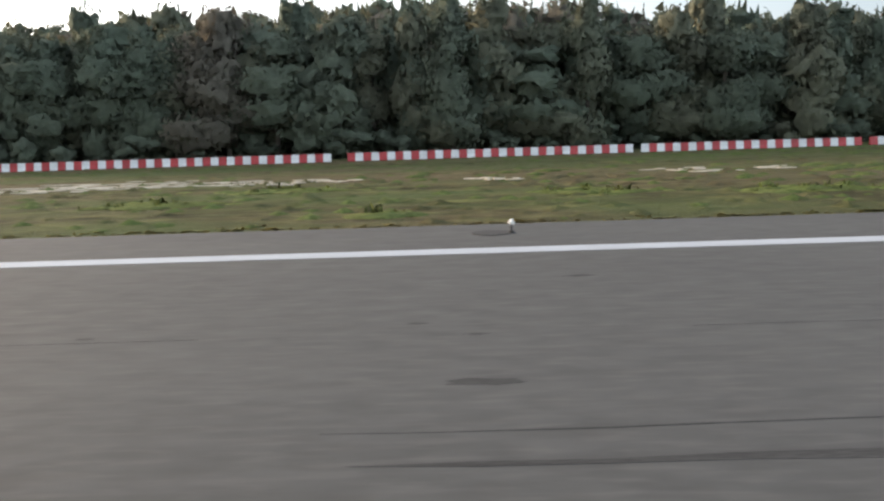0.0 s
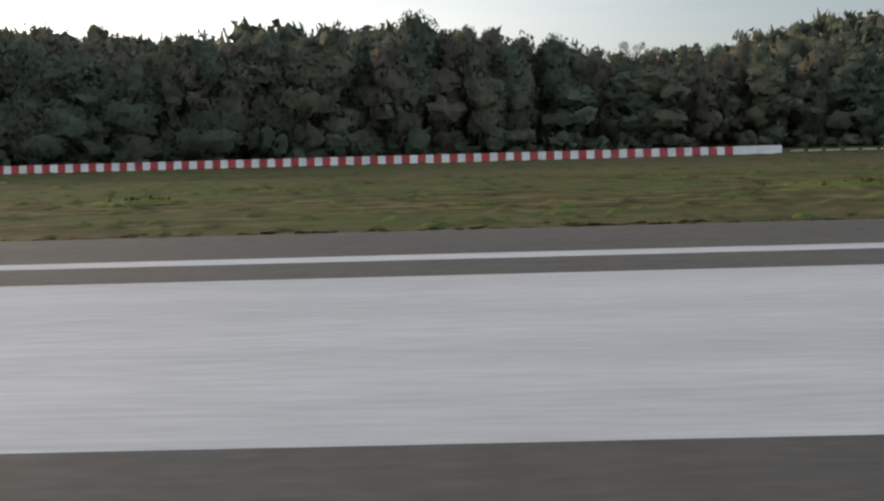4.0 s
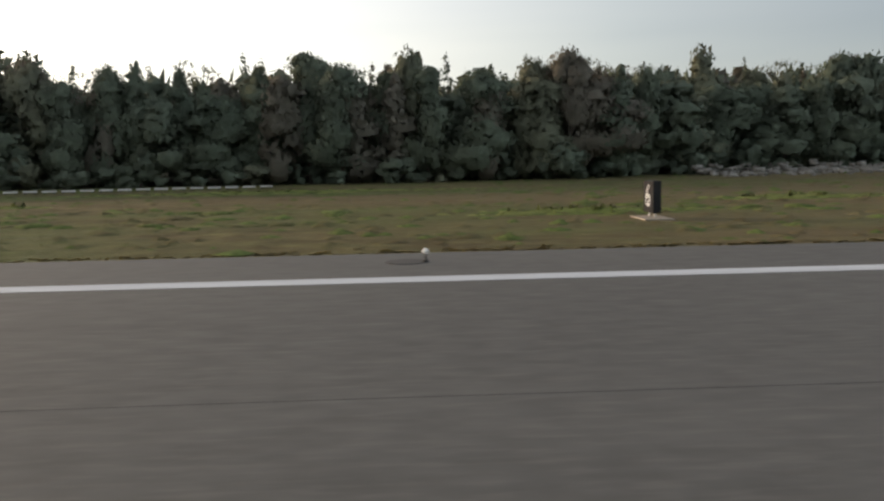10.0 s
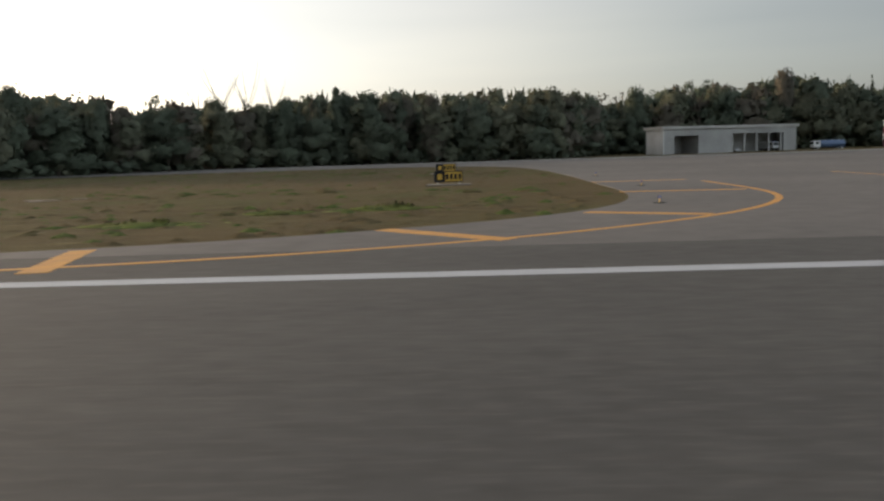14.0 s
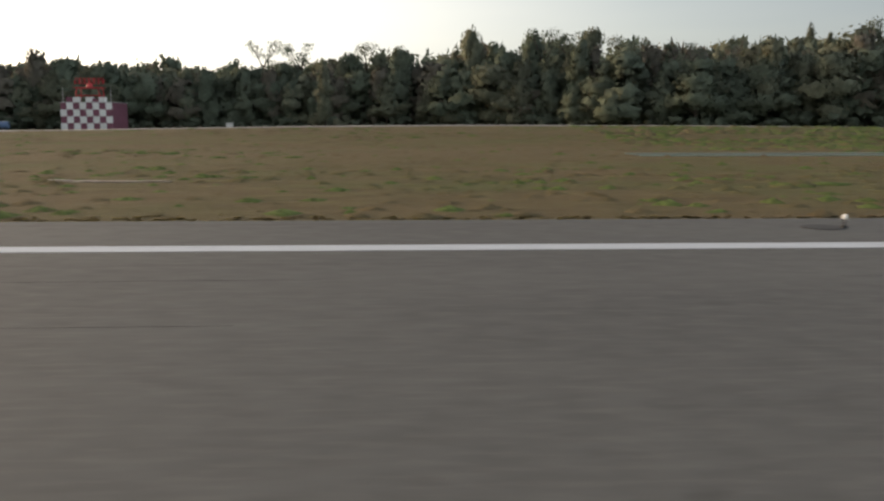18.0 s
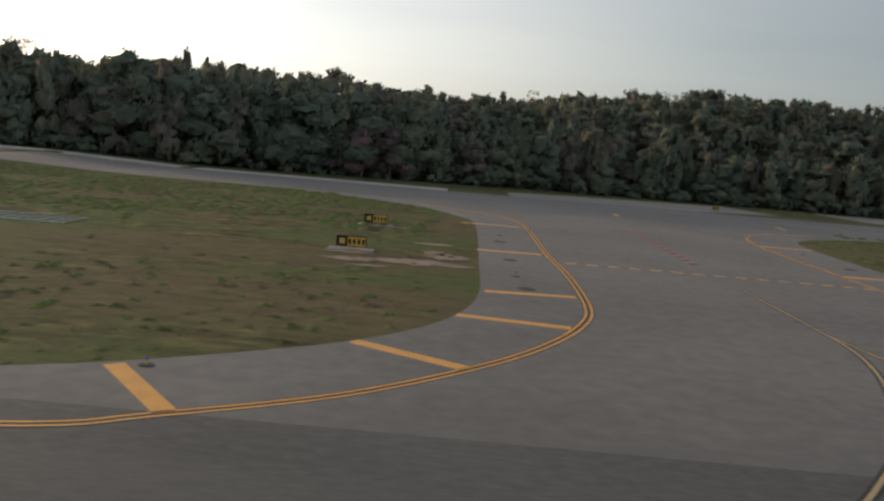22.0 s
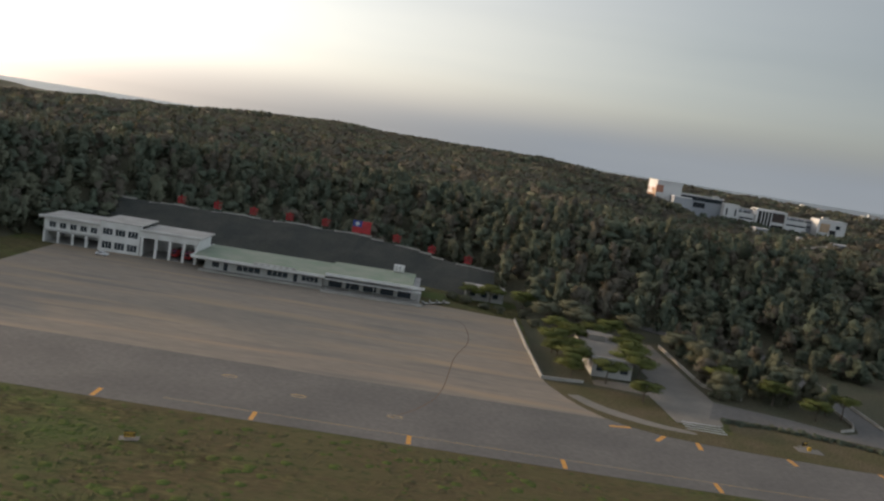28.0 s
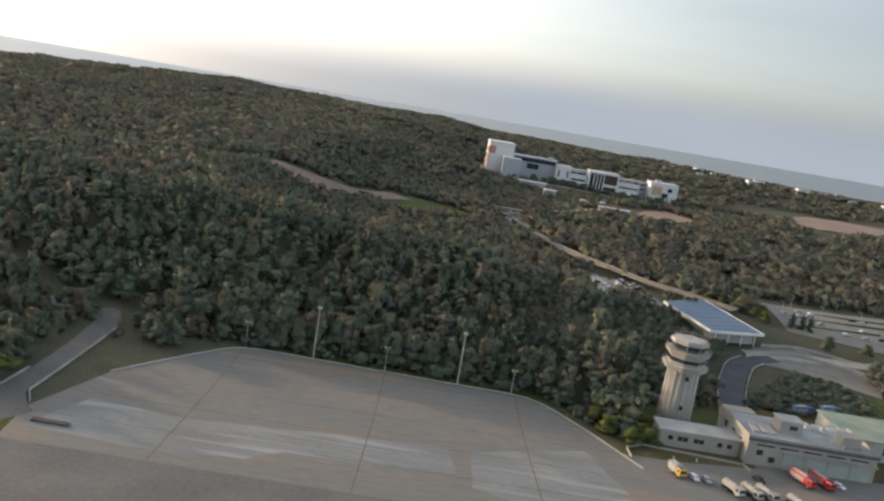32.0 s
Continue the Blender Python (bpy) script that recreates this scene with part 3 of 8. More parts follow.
sheet("pavement_yard", smooth_line([(1243, 187), (1246, 205), (1240, 226), (1252, 236), (1290, 238), (1298, 225), (1299, 205), (1292, 192), (1284, 187)], 3), BARE_EARTH, "bare earth and concrete round the hangar", z1=0.011)
sheet("pavement_path", [(1206, 226), (1212, 228), (1243, 222), (1243, 219), (1211, 225)], PALE_CONCRETE, "narrow pale concrete path to the hangar", z1=0.01)
sheet("apron_west", smooth_line([(1284, 187), (1292, 192), (1298, 206), (1298, 216)], 3) + [(1297, 300), (1350, 300), (1350, 286), (1430, 286), (1457.5, 281.8)]
      + smooth_line([(1460, 213), (1462, 205), (1468, 196.5), (1481, 188)], 3) + [(1484, 187)], CONCRETE, "wide concrete apron with rust stains and low-sun streaks in its colour", "apron", z1=0.005)
sheet("apron_east", [(1556, 187), (1554, 206), (1563, 236)] + smooth_line([(1563, 238), (1585, 268.5), (1596, 275.5), (1618, 275.3), (1666, 273), (1688, 271), (1700, 258), (1717, 229), (1722, 200), (1724, 187)], 4), APRON_GREY, "concrete parking apron edged by woods", "apron", z1=0.006)
sheet("apron_panel", [(1558, 195), (1566.3, 217), (1592.2, 213.4), (1639.4, 220), (1662, 222), (1664, 206), (1639, 203), (1620, 203), (1612, 196), (1591, 192.5)], NEW_CONCRETE, "pale blue-grey newer concrete strip of the apron", "apron", z0=0.0, z1=0.010)
sheet("apron_panel", [(1668, 221), (1688, 230), (1702, 235), (1711, 208), (1700, 196), (1684, 194), (1668, 200)], NEW_CONCRETE, "pale blue-grey newer concrete strip of the apron", "apron", z0=0.0, z1=0.010)
sheet("pavement_yard", [(1716, 187), (1712, 212), (1712, 238), (1728, 238), (1756, 243), (1756, 247), (1840, 247), (1840, 187)], APRON_GREY, "worn brown concrete yard in front of the fire station", z1=0.012)
sheet("road_garden", [(1500, 200), (1506, 216), (1524, 210.5), (1536, 204.5), (1540.5, 207), (1542.6, 213), (1543.2, 240), (1543, 256), (1541, 280), (1536, 294), (1543, 296), (1549.4, 281), (1550, 256), (1549.8, 214), (1553, 208), (1557, 203), (1552, 195), (1535, 199)], TAXI_ASPHALT, "narrow asphalt service road", "road", z1=0.012)
sheet("pavement_walk", [(1490, 193), (1502, 195), (1506, 216), (1505, 230), (1503, 275), (1490, 273), (1492, 230), (1486, 222), (1474, 220), (1474, 215), (1488, 213)], WORN_CONCRETE, "paved forecourt of the small house", z1=0.010)


# ---- painted markings ----
def marking(name, bm, mat, label):
    return tagged(finish(bm, name, mat), label, "marking", kind="structure")


marking("runway_edge_stripe", box(-600, 1043, 21.6, 22.5, -0.002, 0.005), WHITE_PAINT, "long white runway edge stripe")
for x0 in (10.2, 313, 461.7, 613):
    marking("touchdown_bar", box(x0, x0 + 22.5, 9.0, 12.1, -0.002, 0.005), WHITE_PAINT, "broad white touchdown zone bar")
marking("aiming_point_bar", box(109.3, 169.3, 9.2, 19.2, -0.002, 0.005), WHITE_PAINT, "very broad white aiming point bar")
for x0, w, slant in ((59.9, 0.12, 0.065), (474, 0.2, 0), (576, 0.1, 0), (181.3, 0.14, 0), (812, 0.22, 0), (905, 0.25, 0), (1051, 0.2, 0)):
    bm = ribbon([(x0 + 0.03 * math.sin(k) - slant * 1.5 * k, 21.5 - k * 1.5) for k in range(30)], w, -0.002, 0.0035)
    marking("runway_joint", bm, JOINT, "dark sealed joint across the runway")
bm = bmesh.new()
flake = random.Random(5)
for k in range(46):                 # flakes of old paint past the aiming point bar
    x, y, L = flake.uniform(170, 188), flake.choice((12.4, 13.4, 15.2, 16.6, 17.2)) + flake.uniform(-0.3, 0.3), flake.uniform(0.1, 0.5)
    w = flake.uniform(0.02, 0.05)
    prism([(x - L, y), (x - L * 0.3, y - w), (x + L, y - w * 0.4), (x + L * 0.4, y + w)], -0.002, 0.004, bm)
marking("paint_flecks", bm, WHITE_PAINT, "scattered flakes of old white paint on the asphalt")
# broken, tapering rubber streaks: y, from, to, half width, runs
for y0, x0, x1, half, runs in ((8.5, -1.5, 26, 0.16, 2), (9.35, -4, 46, 0.035, 5), (13.5, -60, 330, 0.02, 12), (8.5, 59.5, 96, 0.08, 3), (7.9, 160, 215, 0.18, 4), (8.7, 168, 300, 0.10, 7), (10.4, 196, 292, 0.045, 6), (9.6, 205, 318, 0.065, 7), (8.6, 236, 330, 0.07, 6), (11.6, 330, 420, 0.025, 5),
                              (9.5, 435.5, 462, 0.07, 2), (8.6, 438.5, 476, 0.12, 2), (8.3, 520, 590, 0.03, 4), (12.1, 740, 800, 0.02, 3), (11.9, 900, 1010, 0.022, 5), (17.8, 760, 860, 0.02, 4), (14.1, 780, 1000, 0.02, 8)):
    bm = bmesh.new()
    for j in range(runs):
        a, b = x0 + (x1 - x0) * (j + 0.1 * math.sin(j + x0)) / runs, x0 + (x1 - x0) * (j + 0.8 + 0.18 * math.sin(3 * j + y0)) / runs
        w = half * (0.7 + 0.3 * math.sin(2 * j + y0))
        up = [(a + (b - a) * k / 12, y0 + 0.04 * math.sin(a + k * 0.5) + w * math.sin(math.pi * k / 12) ** 0.6 * (0.7 + 0.3 * math.sin(k * 2.3 + j))) for k in range(13)]
        dn = [(x, y0 + 0.04 * math.sin(a + k * 0.5) - w * math.sin(math.pi * k / 12) ** 0.6 * (0.75 + 0.25 * math.sin(k * 1.7))) for k, (x, y) in list(enumerate(up))[11:0:-1]]
        prism(up + dn, -0.002, 0.0035, bm)
    marking("rubber_streak", bm, RUBBER_MARK, "long black rubber streak on the runway")
# small dark stains
for k, (x, y, r) in enumerate(((-1.5, 11.0, 0.34), (-2.4, 14.2, 0.12), (-1.5, 13.4, 0.12), (0.8, 18.1, 0.22), (-7.5, 13.8, 0.1), (949.7, 13.5, 0.2), (955.7, 19.1, 0.12), (252.9, 15.4, 0.2), (535.5, 13.0, 0.4), (880.5, 15.5, 0.35), (877, 12.2, 0.12), (120, 16, 0.15), (178, 17.5, 0.2), (330, 13, 0.14), (410, 15, 0.18), (480, 12.5, 0.2), (690, 14, 0.12), (760, 12, 0.14), (815, 16, 0.13), (1010, 14, 0.18))):
    pts = [(x + 1.7 * r * math.cos(0.5236 * i) * (0.75 + 0.25 * math.sin(3 * i + k)), y + 0.55 * r * math.sin(0.5236 * i) * (0.75 + 0.25 * math.sin(2 * i + k))) for i in range(12)]
    marking("oil_stain", prism(pts, -0.002, 0.003), RUBBER_MARK, "small dark oil stain on the asphalt")

DOUBLE_L = smooth_line([(1046, 23.6), (1056.4, 25.6), (1060, 27.6), (1066, 31.8), (1071.2, 37.5), (1075, 43.1), (1078, 49.8), (1079.4, 57), (1079.6, 72), (1079, 86), (1078, 122), (1070, 134), (1062, 141)], 5)
DOUBLE_R = smooth_line([(1140, 26.2), (1128, 29.8), (1121.5, 33), (1118.4, 36.6), (1116.2, 40), (1113.9, 44), (1112.2, 48.4), (1110.7, 58.5), (1110, 72), (1110.2, 92), (1110.8, 116), (1116, 134), (1130, 144)], 5)
for line in (DOUBLE_L, DOUBLE_R):
    marking("taxi_edge_marking", ribbon(line, 0.75, -0.001, 0.008), JOINT, "dark border under the double yellow edge lines")
    for side in (-0.2, 0.2):
        pts = []
        for i, p in enumerate(line):
            a, b = Vector(line[max(i - 1, 0)]), Vector(line[min(i + 1, len(line) - 1)])
            d = (b - a).normalized()
            pts.append((p[0] - d.y * side, p[1] + d.x * side))
        marking("taxi_edge_line", ribbon(pts, 0.17, 0, 0.012), YELLOW_PAINT, "thin yellow taxiway edge line")
for a, b in (((1056.2, 33.3), (1060.3, 28)), ((1065.3, 41), (1071, 37.6)), ((1070.4, 50), (1077.3, 48.9)), ((1072.3, 59.5), (1079, 60.2)), ((1071.9, 84), (1078.4, 84.3)), ((1070, 113), (1078, 113)),
             ((1112.6, 47.6), (1119, 49.3)), ((1110.9, 59.3), (1117, 59)), ((1110.5, 87.5), (1117.2, 87.8)), ((1111, 115), (1118, 115)), ((1118.6, 36.2), (1124, 39.4)), ((1129.5, 30.2), (1134, 30.8))):
    marking("shoulder_bar", ribbon([a, b], 0.9, 0, 0.012), YELLOW_PAINT, "slanted yellow shoulder bar")
CENTRE = smooth_line([(1070, 11), (1078, 18), (1087.5, 30.5), (1092, 40.5), (1094.2, 48.5), (1094.6, 56), (1094.6, 71)], 6)
LEAD_ON = smooth_line([(1094.6, 54), (1096, 44), (1098.4, 36.5), (1102.5, 28.5), (1112, 17), (1126, 6)], 6)
for line, lab, up in ((CENTRE, "thin worn yellow taxiway lead-off line", 0.001), (LEAD_ON, "thin worn yellow taxiway lead-on line", 0.0)):
    marking("taxi_centre_border", ribbon(line, 0.5, -0.001, 0.006 + up), JOINT, "dark border under a taxiway line")
    marking("taxi_centre_line", ribbon(line, 0.19, 0, 0.010 + up), WORN_YELLOW, lab)
for k in range(26):                 # red and dark dashes along the centre beyond the holding line
    y = 87 + k * 1.45
    marking("centre_dash", box(1094.2, 1095.0, y, y + 0.9, -0.001, 0.009), DASH_RED if k % 2 else JOINT, "short red or dark dash on the taxiway centre line")
for row in range(2):
    for k in range(15):
        x = 1080.3 + k * 2.03
        marking("hold_dash", box(x, x + 1.1, 79.0 + row * 0.5, 79.25 + row * 0.5, 0, 0.010), YELLOW_PAINT, "dashed yellow hold marking")
marking("taxi_centre_line", ribbon(smooth_line([(606.5, 13.8), (609.4, 15.8), (612.6, 18.2), (616.9, 21.6), (620.6, 25.6), (624.5, 31.4), (627.5, 38), (629.9, 46), (630.5, 70), (630, 150)], 6), 0.35, 0, 0.010), YELLOW_PAINT, "curving yellow taxiway lead-off line")
marking("taxi_edge_line", ribbon(smooth_line([(578, 24.2), (590, 27), (600, 32), (609, 40.5), (614, 52), (615, 70), (614.8, 94)], 5), 0.4, 0, 0.010), YELLOW_PAINT, "yellow taxiway edge line")
for a, b in (((582.6, 30), (583.8, 24.2)), ((592.6, 34.8), (597.4, 29.8)), ((601.5, 41), (606.5, 38)), ((606, 58), (614, 57)), ((606.5, 75), (614.5, 75))):
    marking("shoulder_bar", ribbon([a, b], 0.9, 0, 0.012), YELLOW_PAINT, "yellow shoulder bar on dark asphalt")
for k in range(-3, 20):
    x = 1188 + 30 * k
    if 1000 < x < 1090 or x > 1560:
        continue
    z = float(taxi_z(x)) + 0.008
    marking("shoulder_tick", ribbon([(x, 152.4), (x, 157.0)], 0.9, z, z + 0.008), YELLOW_PAINT, "short yellow tick on the taxiway edge")
for x, y, dx, dy in ((1210, 181, 2, 3), (1250, 181, 2, 3), (1265, 182, 1, -4), (1281, 184, 5, -4), (1472, 182.4, 5, 1.2), (1481.4, 177, 3, 4.5), (1490.8, 175.4, 0.4, 5), (1511.4, 174.6, -0.6, 4.6), (1531.6, 174.4, -1, 4.4), (1546, 176.5, -4, 3), (1556, 184, -5, 1)):
    marking("shoulder_tick", ribbon([(x, y), (x + dx, y + dy)], 1.0, 0.006, 0.016), YELLOW_PAINT, "short yellow tick on the apron edge")
marking("taxi_centre_line", ribbon([(1130, 169), (1330, 169)], 0.18, 0.006, 0.016), WORN_YELLOW, "faint yellow taxiway centre line")
marking("taxi_edge_line", ribbon([(1380, 157), (1560, 157)], 0.18, 0.006, 0.016), WORN_YELLOW, "thin yellow taxiway edge line")
for pts in ([(1592.6, 276), (1592.3, 234), (1590.8, 188)], [(1640.4, 274), (1640.1, 235), (1638.8, 188)], [(1684.4, 272), (1684.2, 240), (1686, 188)]):
    marking("apron_joint", ribbon(smooth_line(pts, 5), 0.28, 0, 0.017), RUST, "rust-brown joint in the apron concrete")
for y in (204, 220, 236, 252, 266):
    x1 = float(np.interp(y, [200, 230, 258, 271], [1721, 1716, 1699, 1688]))
    x0 = float(np.interp(y, [206, 238, 268], [1556, 1564, 1586]))
    marking("apron_joint", ribbon([(x0, y), (x1, y + 1)], 0.12, 0, 0.016), JOINT, "thin joint in the apron concrete")
marking("apron_lead_line", ribbon(smooth_line([(1424, 166), (1430, 176), (1434, 190), (1437, 220), (1441, 240), (1440, 262), (1434, 270)], 5), 0.3, 0, 0.014), RUST, "worn lead-in line on the apron")
for x, y in ((1404, 170), (1424.5, 166.5), (1388, 176)):
    marking("stand_mark", ribbon([(x + 1.5 * math.cos(k * 0.628), y + 0.8 * math.sin(k * 0.628)) for k in range(11)], 0.35, 0.008, 0.02), WORN_YELLOW, "small worn yellow ring on the taxiway")


# ---- trees and woods ----
rng = np.random.default_rng(7)


def unit(n):
    return n / (np.linalg.norm(n, axis=1, keepdims=True) + 1e-9)


def tris(quads_):
    return np.concatenate([quads_[:, [0, 1, 2]], quads_[:, [0, 2, 3]]])


def ball(level):
    bm = bmesh.new()
    bmesh.ops.create_icosphere(bm, subdivisions=level, radius=1)
    bm.verts.ensure_lookup_table()
    v = np.array([x.co[:] for x in bm.verts])
    f = np.array([[x.index for x in p.verts] for p in bm.faces])
    bm.free()
    return v, f


BALLS = {0: (np.array([(1, 0, 0), (-1, 0, 0), (0, 1, 0), (0, -1, 0), (0, 0, 1), (0, 0, -1)], float), np.array([(0, 2, 4), (2, 1, 4), (1, 3, 4), (3, 0, 4), (2, 0, 5), (1, 2, 5), (3, 1, 5), (0, 3, 5)])),
         1: ball(1), 2: ball(2)}


def leaf_cloud(lobes, count, size, seed, tall=1.0, core=None, fill=0.8, lift=0.3):
    """Leaf sprays scattered over ellipsoidal lobes (x, y, z, rx, ry, rz); core closes the inside of each lobe with a lumpy mass of foliage."""
    r = np.random.default_rng(seed)
    lobes = np.asarray(lobes, float)
    weight = (lobes[:, 3] * lobes[:, 4] * lobes[:, 5]) ** 0.7
    pick = r.choice(len(lobes), count, p=weight / weight.sum())
    d = r.normal(size=(count, 3))
    d /= np.linalg.norm(d, axis=1, keepdims=True)
    rad = r.uniform(0.35 if core is None else 0.72, 1.28, count)[:, None] ** 0.7
    c = lobes[pick, :3] + d * rad * lobes[pick, 3:]
    n = d + r.normal(size=(count, 3)) * 0.6
    n /= np.linalg.norm(n, axis=1, keepdims=True)
    u = np.cross(n, r.normal(size=(count, 3)))
    u /= np.linalg.norm(u, axis=1, keepdims=True)
    w = np.cross(n, u)
    s = size * r.uniform(0.55, 1.35, (count, 1))
    u, w = u * s * 1.15, w * s * r.uniform(0.4, 0.8, (count, 1))
    u[:, 2] *= tall
    w[:, 2] *= tall
    v = np.stack([c - u - w * 0.5, c + u - w * 0.6, c + w * 1.2], 1)
    vs, fs, base = [v.reshape(-1, 3)], [np.arange(count * 3).reshape(-1, 3)], count * 3
    ns = [np.repeat(d * 0.3, 3, axis=0)]
    if core is not None:
        bv, bf = BALLS[core]
        for lobe in lobes:
            vs.append(lobe[:3] + bv * r.uniform(*((0.3, 1.35) if core == 2 else (0.7, 1.15)), (len(bv), 1)) * lobe[3:] * fill)
            fs.append(bf + base)
            ns.append(bv * 0.3)
            base += len(bv)
    v = np.concatenate(vs)
    out = (v - v.mean(0)) / (np.abs(v - v.mean(0)).max(0) + 1e-6)
    return v, np.concatenate(fs), unit(np.concatenate(ns) + out * 0.8 + (0, 0, lift))


def crown_lobes(kind, seed):
    r = np.random.default_rng(seed)
    out = []
    if kind == "feathery":      # tall, ragged, clothed nearly to the ground
        n = 13
        for k in range(n):
            h = 0.12 + 0.85 * k / (n - 1)
            w = 0.17 * (1.12 - h) ** 0.5 + 0.015
            q = 0.09 * (1.1 - h)
            out.append((r.normal(0, q), r.normal(0, q), h, w * r.uniform(0.7, 1.25), w * r.uniform(0.7, 1.25), r.uniform(0.07, 0.11)))
    elif kind == "column":      # upright, ragged-topped
        for k in range(15):
            h = r.uniform(0.14, 0.86) if k < 12 else r.uniform(0.8, 0.97)
            a, q = r.uniform(0, 6.28), r.uniform(0.02, 0.2) * math.sqrt(max(0.05, 1.1 - h * h))
            out.append((q * math.cos(a), q * math.sin(a), h, r.uniform(0.1, 0.17), r.uniform(0.1, 0.17), r.uniform(0.09, 0.17)))
    elif kind == "round":       # broad, lumpy, domed
        for k in range(14):
            h = r.uniform(0.16, 0.88)
            a, q = r.uniform(0, 6.28), r.uniform(0.06, 0.3) * math.sqrt(max(0.05, 1.04 - h * h))
            out.append((q * math.cos(a), q * math.sin(a), h, r.uniform(0.15, 0.25), r.uniform(0.15, 0.25), r.uniform(0.085, 0.14)))
    elif kind == "wisp":        # slender, with upswept sparse sprays
        for k in range(16):
            h = 0.3 + 0.7 * (k / 15) ** 0.8
            a, q = r.uniform(0, 6.28), r.uniform(0.02, 0.13) * (1.15 - h)
            out.append((q * math.cos(a), q * math.sin(a), h, r.uniform(0.03, 0.07) * (1.3 - h), r.uniform(0.03, 0.07) * (1.3 - h), r.uniform(0.03, 0.06)))
    elif kind == "open":        # few tufts at the ends of limbs
        for k in range(8):
            a, q = r.uniform(0, 6.28), r.uniform(0.08, 0.28)
            out.append((q * math.cos(a), q * math.sin(a), r.uniform(0.5, 0.98), r.uniform(0.07, 0.12), r.uniform(0.07, 0.12), r.uniform(0.05, 0.09)))
    elif kind == "flat":        # layered, spreading
        for k in range(11):
            a, q = r.uniform(0, 6.28), r.uniform(0.08, 0.42)
            out.append((q * math.cos(a), q * math.sin(a), 0.9 - 0.5 * q + r.uniform(-0.16, 0.05), r.uniform(0.17, 0.27), r.uniform(0.17, 0.27), r.uniform(0.06, 0.1)))
    else:                       # bush down to the ground
        for k in range(8):
            a, q = r.uniform(0, 6.28), r.uniform(0.0, 0.4)
            out.append((q * math.cos(a), q * math.sin(a), r.uniform(0.12, 0.7), r.uniform(0.2, 0.35), r.uniform(0.2, 0.35), r.uniform(0.15, 0.28)))
    return out


def trunk_mesh(kind, seed, lobes):
    bm = bmesh.new()
    top = 0.9 if kind in ("feathery", "wisp") else 0.6
    tube((0, 0, -0.04), (0.01, 0.0, top * 0.5), 0.022, 0.016, 7, bm)
    tube((0.01, 0, top * 0.5), (0.0, 0.01, top), 0.016, 0.006, 6, bm)
    for lx, ly, lz, *_ in lobes[:6] if kind == "feathery" else lobes[:9]:
        tube((0.005, 0, max(0.2, lz - 0.25)), (lx, ly, lz), 0.009, 0.003, 5, bm)
    me = bpy.data.meshes.new("trunk")
    bm.to_mesh(me)
    bm.free()
    me.materials.append(BARK)
    return me


TREES = {}
for kind, versions, count, size, core in (("feathery", 4, 1900, 0.02, 2), ("column", 4, 2000, 0.021, 2), ("round", 4, 2100, 0.023, 2), ("open", 2, 900, 0.013, None), ("wisp", 3, 1000, 0.016, None), ("flat", 2, 2600, 0.022, 1), ("bush", 3, 1200, 0.04, 2)):
    for s in range(versions):
        lobes = crown_lobes(kind, 31 * s + len(kind))
        v, f, n = leaf_cloud(lobes, count, size, 17 * s + 3, tall=1.7 if kind in ("feathery", "column", "wisp") else 1.0, core=core, fill=0.8)
        TREES[kind, s] = (v, f, n, lobes)

for kind, count, size in (("feathery", 5200, 0.0125), ("column", 5200, 0.0135), ("round", 5600, 0.0145)):
    for s in range(4):
        lobes = crown_lobes(kind, 31 * s + len(kind))
        v, f, n = leaf_cloud(lobes, count, size, 23 * s + 9, tall=1.6 if kind != "round" else 1.1, core=2, fill=0.82)
        TREES[kind + "_near", s] = (v, f, n, lobes)

LABELS = {"column": "upright dark-green tree with a ragged top at the wood's edge", "feathery": "tall dark feathery conifer at the wood's edge", "round": "broad dark-green leafy tree at the wood's edge", "open": "thin tree with sparse tufts of leaves", "wisp": "slender feathery tree with a thin see-through top",
          "flat": "spreading layered tree with bright green leaves", "bush": "dense dark-green bush under the trees"}
PROTOS = {}


def plant(kind, s, x, y, height, width, leaf, label="", group="trees along the wood's edge", category="tree", z=None):
    """One tree of its own: an Empty at its foot with trunk and crown."""
    near = (kind + "_near", s) in TREES and x < 600
    key = (kind, s, leaf.name, near)
    if key not in PROTOS:
        v, f, n, lobes = TREES[kind + "_near" if near else kind, s]
        root = thing("bush" if kind == "bush" else "tree", 0, 0, 0, LABELS[kind], category, group)
        if kind != "bush":
            ob = new("trunk", trunk_mesh(kind, s, lobes))
            ob.parent = root
        mesh_object("crown", v, f, [leaf], root, normals=n)
        PROTOS[key] = root
        fresh = root
    else:
        fresh = copy_thing(PROTOS[key], Matrix.Identity(4))
    zz = float(ground_z(x, y)) - 0.05 if z is None else z
    fresh.matrix_basis = pose(x, y, zz, 0, 0, rng.uniform(0, 360)) @ Matrix.Diagonal((width, width, height, 1))
    tagged(fresh, label or LABELS[kind], category, group)
    return fresh


def edge_leaf(x):
    r = rng.random()
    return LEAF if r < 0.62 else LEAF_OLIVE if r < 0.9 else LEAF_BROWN


